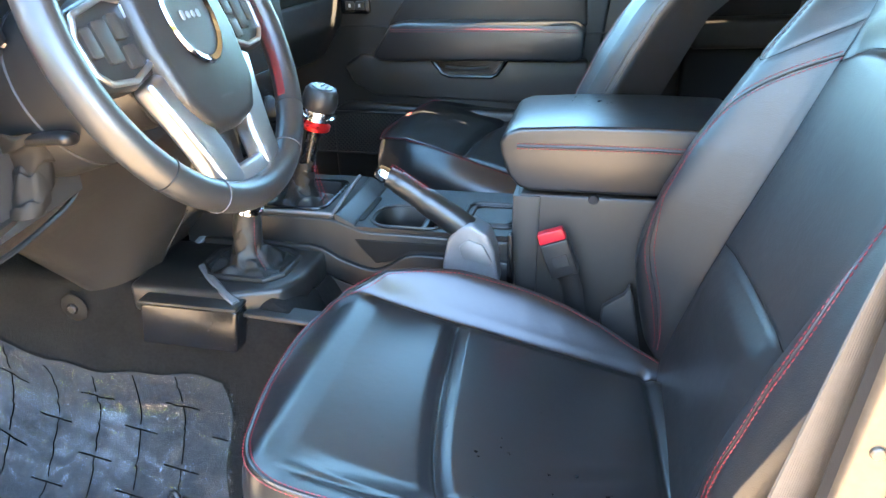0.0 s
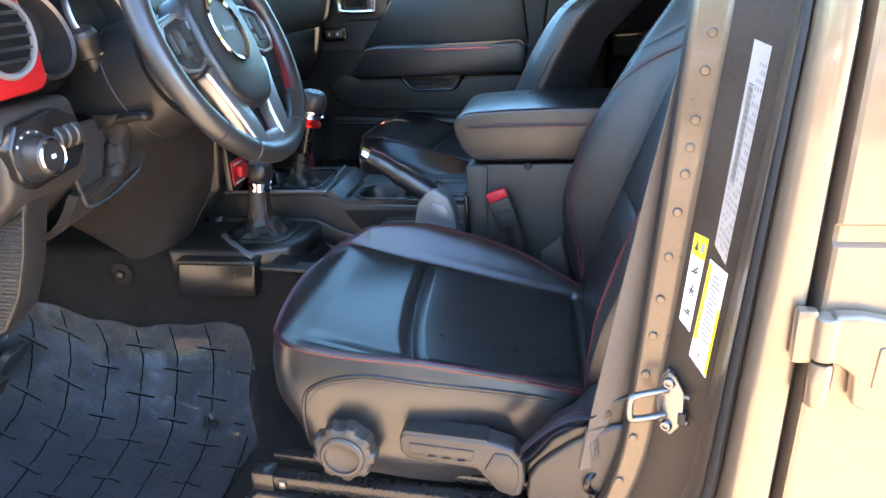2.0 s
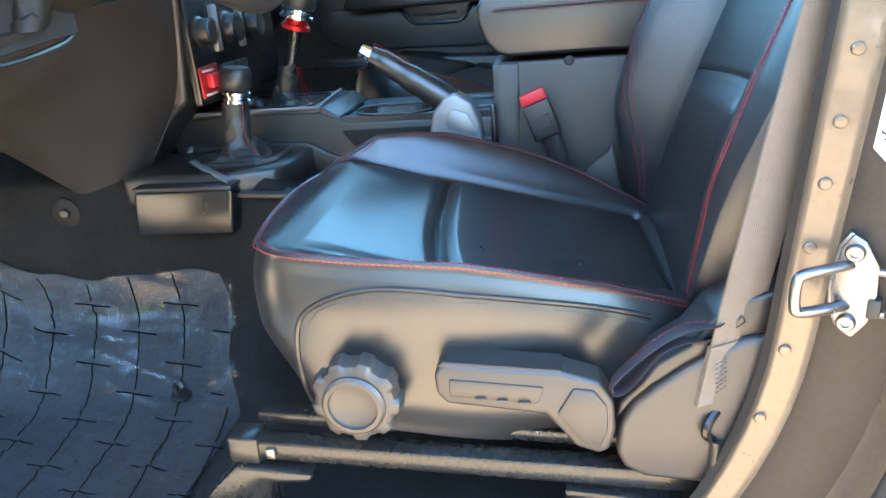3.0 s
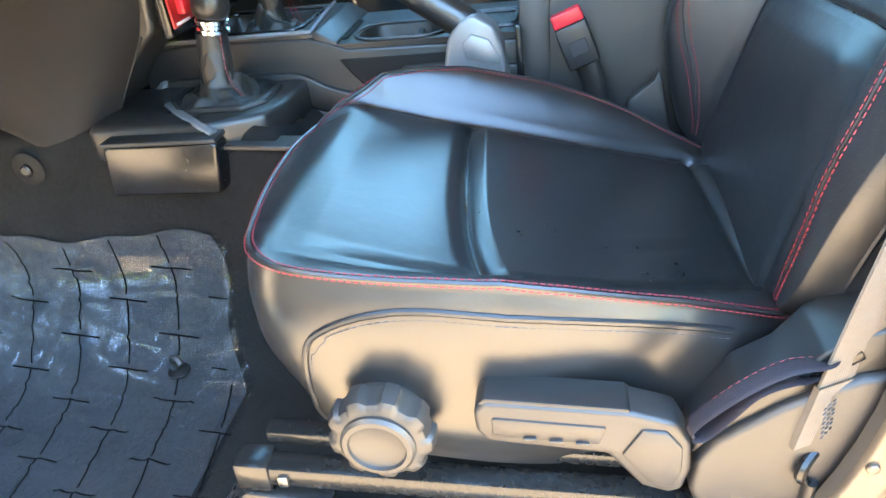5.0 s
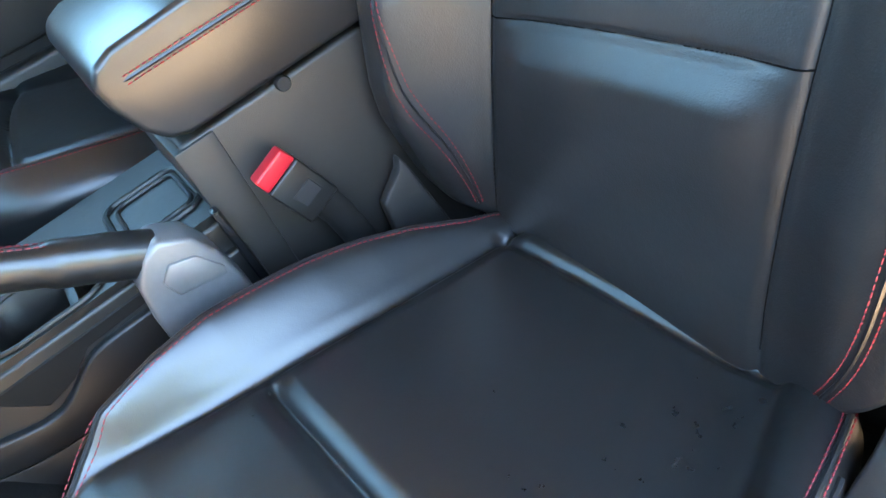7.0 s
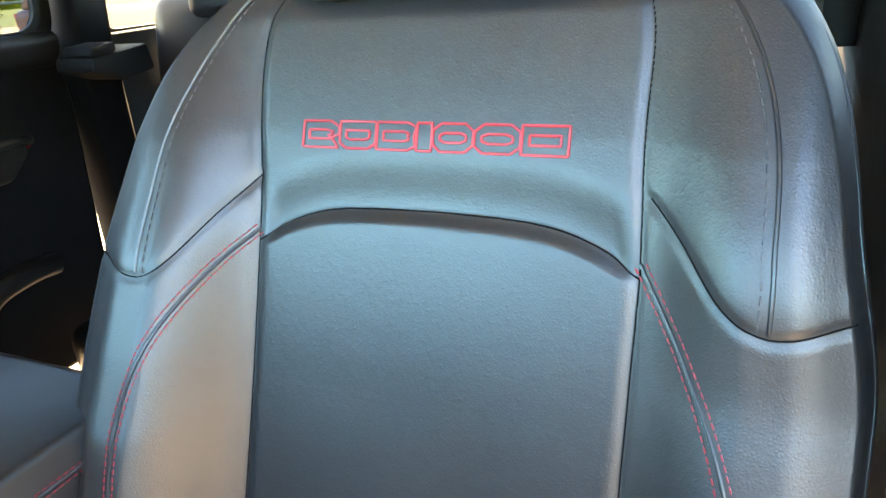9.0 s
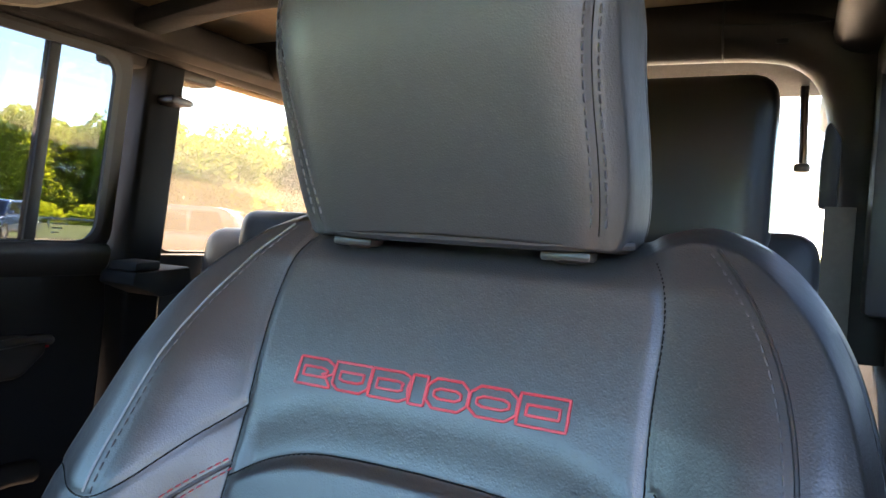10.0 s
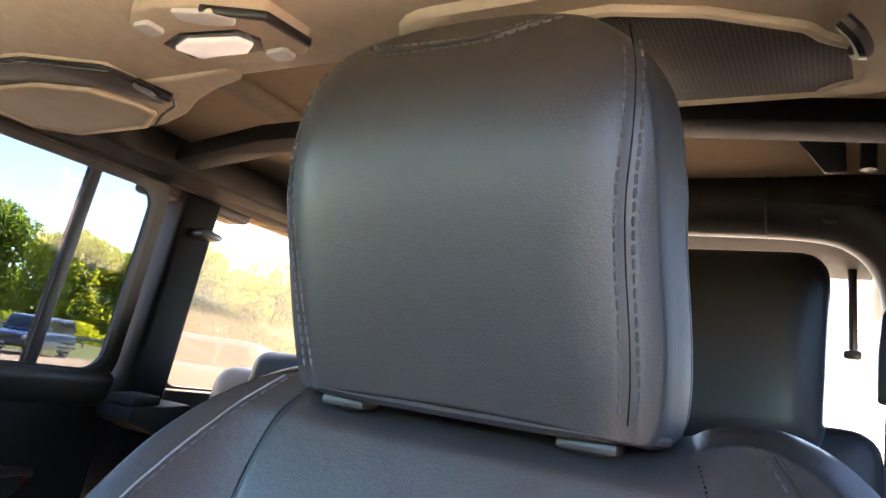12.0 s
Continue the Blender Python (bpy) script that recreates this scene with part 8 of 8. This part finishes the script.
def tree(name, at, h, spread, leaf, seed, clumps):
    rnd = random.Random(seed)
    t = thing(name, (0, 0, 0), "broad leafy tree at the edge of the grass", "tree", "trees beyond the car park")
    b = bmesh.new()
    tube([(0, 0, -0.3), (0.1, 0, h * 0.2), (0.0, 0.15, h * 0.42), (0.1, 0.1, h * 0.7)], [0.028 * h, 0.022 * h, 0.016 * h, 0.006 * h], seg=9, bm=b)
    for k in range(7):
        a, z0 = k * 2.4 + rnd.random(), h * (0.2 + 0.07 * k)
        r = spread * (0.75 - 0.05 * k)
        tube([(0.05, 0.05, z0), (r * 0.5 * math.cos(a), r * 0.5 * math.sin(a), z0 + h * 0.10), (r * math.cos(a), r * math.sin(a), z0 + h * 0.22)], [0.009 * h, 0.006 * h, 0.002 * h], seg=6, bm=b)
    part("trunk", b, BARK, t)
    verts, faces = [], []
    lobes = [(rnd.uniform(-0.6, 0.6) * spread, rnd.uniform(-0.6, 0.6) * spread, h * rnd.uniform(0.22, 0.86), rnd.uniform(0.32, 0.58) * spread) for _ in range(15)]
    for _ in range(clumps):
        lx, ly, lz, lr = rnd.choice(lobes)
        v = Vector((rnd.gauss(0, 1), rnd.gauss(0, 1), rnd.gauss(0, 0.8))).normalized() * lr * (0.55 + 0.45 * rnd.random() ** 0.4)
        c = Vector((lx, ly, lz)) + v
        if c.z < 0.3:
            continue
        s = rnd.uniform(0.16, 0.38)
        u = Vector((rnd.gauss(0, 1), rnd.gauss(0, 1), rnd.gauss(0, 1))).normalized()
        w = u.cross(Vector((rnd.gauss(0, 1), rnd.gauss(0, 1), rnd.gauss(0, 1)))).normalized()
        k = len(verts)
        n = u.cross(w) * s * 0.35
        verts += [c - u * s, c + w * s * 0.6 + n, c + u * s, c - w * s * 0.6 + n]
        faces += [(k, k + 1, k + 2), (k, k + 2, k + 3)]
    raw("crown", verts, faces, leaf, t, smooth=False)
    t.location = at
    return t


kinds = [tree("tree", (*far(74, -8), GROUND_Z), 10.5, 5.2, LEAF, 1, 9000), tree("tree", (*far(72, 6), GROUND_Z), 9.5, 4.8, LEAF_YELLOW, 2, 8000), tree("tree", (*far(78, 18), GROUND_Z), 12.0, 5.6, LEAF_DARK, 3, 9000)]
rnd = random.Random(5)
k = 0
for a in range(-50, 110, 5):
    d = 70 + rnd.uniform(0, 8) + (7 if k % 2 else 0)
    src = kinds[rnd.randrange(3)]
    copy_thing(src, pose(*far(d, a + rnd.uniform(-2, 2)), GROUND_Z + 0.4, 0, 0, rnd.uniform(0, 360)))
    k += 1
# unseen trees added ahead and on the driver's side, to block the bright horizon
for i in range(36):
    az = radians(128 + 5.3 * i)
    d = (60 if az < radians(225) else 44) + rnd.uniform(0, 5) + (5 if i % 2 else 0)
    copy_thing(kinds[rnd.randrange(3)], pose(d * math.cos(az), d * math.sin(az), GROUND_Z, 0, 0, rnd.uniform(0, 360)))


def bush(seed, leaf):
    rnd = random.Random(seed)
    t = thing("shrub", (0, 0, 0), "low leafy shrub along the edge of the grass", "shrub", "shrubs along the grass")
    verts, faces = [], []
    for _ in range(1500):
        a, r = rnd.uniform(0, 6.28), rnd.random() ** 0.5
        c = Vector((2.3 * r * math.cos(a), 1.6 * r * math.sin(a), rnd.uniform(0.0, 1.9) * (1 - 0.6 * r * r)))
        s = rnd.uniform(0.10, 0.24)
        u = Vector((rnd.gauss(0, 1), rnd.gauss(0, 1), rnd.gauss(0, 1))).normalized()
        w = u.orthogonal().normalized()
        k = len(verts)
        verts += [c - u * s, c + w * s * 0.6, c + u * s, c - w * s * 0.6]
        faces += [(k, k + 1, k + 2), (k, k + 2, k + 3)]
    raw("leaves", verts, faces, leaf, t, smooth=False)
    part("stem", tube([(0, 0, -0.2), (0.1, 0, 0.6), (0.15, 0.1, 1.1)], [0.06, 0.05, 0.02], seg=7), BARK, t)
    return t


b0, b1 = bush(8, LEAF_YELLOW), bush(9, LEAF)
b0.location, b1.location = (*far(44, 6), GROUND_Z), (*far(64, -4), GROUND_Z)
for a in range(-44, 100, 4):
    copy_thing((b0, b1)[a % 2], pose(*far(63 + rnd.uniform(-3, 4), a + rnd.uniform(-2, 2)), GROUND_Z + 0.3, 0, 0, rnd.uniform(0, 360)))

BODY_BLUE = material("dark_blue_car_paint", (0.05, 0.09, 0.17), 0.25, 0.3, coat=1.0, vary=0.05)
BODY_WHITE = material("white_car_paint", (0.72, 0.72, 0.70), 0.3, coat=1.0, vary=0.04)
BODY_RED = material("dull_red_car_paint", (0.20, 0.10, 0.09), 0.3, coat=1.0, vary=0.05)
BODY_SILVER = material("silver_car_paint", (0.45, 0.46, 0.48), 0.28, 0.6, coat=1.0, vary=0.05)
CAR_GLASS = material("dark_car_glass", (0.02, 0.025, 0.03), 0.06)
TYRE = material("tyre_rubber", (0.02, 0.02, 0.02), 0.8, vary=0.1)


def parked_car(at, turn, paint, label, pickup=False, tall=1.78):
    """Length along its own x; built at the origin and then placed."""
    c = thing("pickup_truck" if pickup else "parked_car", (0, 0, 0), label, "pickup truck" if pickup else "car", "cars in the car park")
    L, W = (2.75, 0.98) if pickup else (2.35, 0.95)
    belt_z = 1.08
    low = [(-L, 0.45), (-L, 0.95), (-L + 0.08, belt_z), (-0.2, belt_z + 0.02), (L - 1.25, belt_z), (L - 0.25, 0.98), (L, 0.86), (L, 0.45), (L - 0.5, 0.36), (-L + 0.5, 0.36)]
    part("body", prism([(x, z) for x, z in low], "y", -W, W, 0.09, 3), paint, c)
    rear = -0.35 if pickup else -L + 0.12
    cab = [(rear, belt_z), (rear + (0.08 if pickup else 0.22), tall - 0.06), (rear + 0.35, tall), (0.55, tall), (0.85, tall - 0.06), (L - 1.05, belt_z)]
    part("cabin", prism(cab, "y", -W + 0.1, W - 0.1, 0.08, 3), paint, c)
    for s in (-1, 1):
        y0, y1 = sorted((s * (W - 0.12), s * (W - 0.093)))
        segs = [(rear + 0.3, -0.15), (-0.08, 0.62)] if not pickup else [(rear + 0.2, 0.15), (0.22, 0.72)]
        for x0, x1 in segs:
            part("side_window", prism([(x0, belt_z + 0.07), (x0 + 0.06, tall - 0.12), (min(x1, 0.75), tall - 0.12), (x1 + (0.22 if x1 > 0.5 else 0), belt_z + 0.07)], "y", y0, y1, 0.01, 1), CAR_GLASS, c)
    part("windscreen", prism([(0.86, tall - 0.12), (0.90, tall - 0.11), (L - 1.10, belt_z + 0.1), (L - 1.14, belt_z + 0.09)], "y", -W + 0.2, W - 0.2, 0.005, 1), CAR_GLASS, c)
    part("rear_window", box(rear - 0.005 + 0.07, rear + 0.10, -W + 0.25, W - 0.25, belt_z + 0.15, tall - 0.16, 0.01), CAR_GLASS, c)
    if pickup:
        part("bed_liner", box(-L + 0.12, -0.45, -W + 0.12, W - 0.12, belt_z - 0.02, belt_z + 0.03, 0.01), RUBBER, c)
    part("bumper", box(L - 0.04, L + 0.07, -W + 0.05, W - 0.05, 0.42, 0.66, 0.04), PLASTIC, c)
    part("bumper", box(-L - 0.07, -L + 0.04, -W + 0.05, W - 0.05, 0.42, 0.66, 0.04), CHROME if pickup else PLASTIC, c)
    part("grille", box(L - 0.03, L + 0.03, -0.5, 0.5, 0.68, 0.86, 0.02), PLASTIC_GLOSS, c)
    for s in (-1, 1):
        part("headlight", box(L - 0.10, L + 0.015, s * 0.75 - 0.16, s * 0.75 + 0.16, 0.72, 0.88, 0.03), LENS, c)
        part("tail_light", box(-L - 0.015, -L + 0.06, s * 0.84 - 0.07, s * 0.84 + 0.07, 0.72, 1.02, 0.02), RED_BUTTON, c)
        for x in (-L + 0.95, L - 0.95):
            m = Matrix.Translation((x, s * (W - 0.11), 0.37)) @ Matrix.Rotation(radians(90), 4, "X")
            wh = part("wheel", lathe([(0.23, -0.11), (0.35, -0.12), (0.37, -0.09), (0.37, 0.09), (0.35, 0.12), (0.23, 0.11)], 28, m=m), TYRE, c)
            part("rim", lathe([(0.22, -0.115), (0.22, -0.10), (0.08, -0.09), (0.0, -0.10), (0.0, 0.10), (0.08, 0.09), (0.22, 0.10), (0.22, 0.115)], 20, m=m), SILVER, wh)
        part("mirror", box(0.98, 1.14, s * (W + 0.1) - 0.1, s * (W + 0.1) + 0.1, belt_z + 0.05, belt_z + 0.22, 0.03), paint, c)
    c.location = at
    c.rotation_euler = (0, 0, turn)
    return c


def car_at(az, dist):
    return (0.1 + dist * math.cos(radians(az)), -0.6 + dist * math.sin(radians(az)), GROUND_Z)


parked_car(car_at(60.0, 37), radians(215), BODY_BLUE, "dark blue sport utility car parked on the lot")
parked_car(car_at(71, 33), radians(255), BODY_WHITE, "white pickup truck parked near the grass", True, 1.9)
parked_car(car_at(73, 24), radians(240), BODY_SILVER, "silver sedan parked on the lot", False, 1.5)
parked_car(car_at(250, 9.5), radians(80), BODY_SILVER, "silver sport utility car parked across the lane")
parked_car(car_at(270, 9), radians(95), BODY_WHITE, "white pickup truck parked across the lane", True, 1.9)
parked_car(car_at(292, 9.5), radians(88), BODY_BLUE, "dark blue car parked across the lane", False, 1.6)
parked_car(car_at(46.5, 19), radians(300), BODY_RED, "dull red sport utility car parked on the lot")

fence = thing("guard_rail", (*far(52, 0), GROUND_Z), "pale metal rail along the far edge of the grass", "guard rail")
for k in range(-14, 15):
    x, y = far(52, k * 4)
    part("post", box(x - 0.05, x + 0.05, y - 0.05, y + 0.05, GROUND_Z, GROUND_Z + 0.95, 0.01), STEEL, fence)
x, y = far(52, -56)
x2, y2 = far(52, 56)
part("rail", tube([(x, y, GROUND_Z + 0.85), ((x + x2) / 2, (y + y2) / 2, GROUND_Z + 0.85), (x2, y2, GROUND_Z + 0.85)], 0.09, seg=8), STEEL, fence)
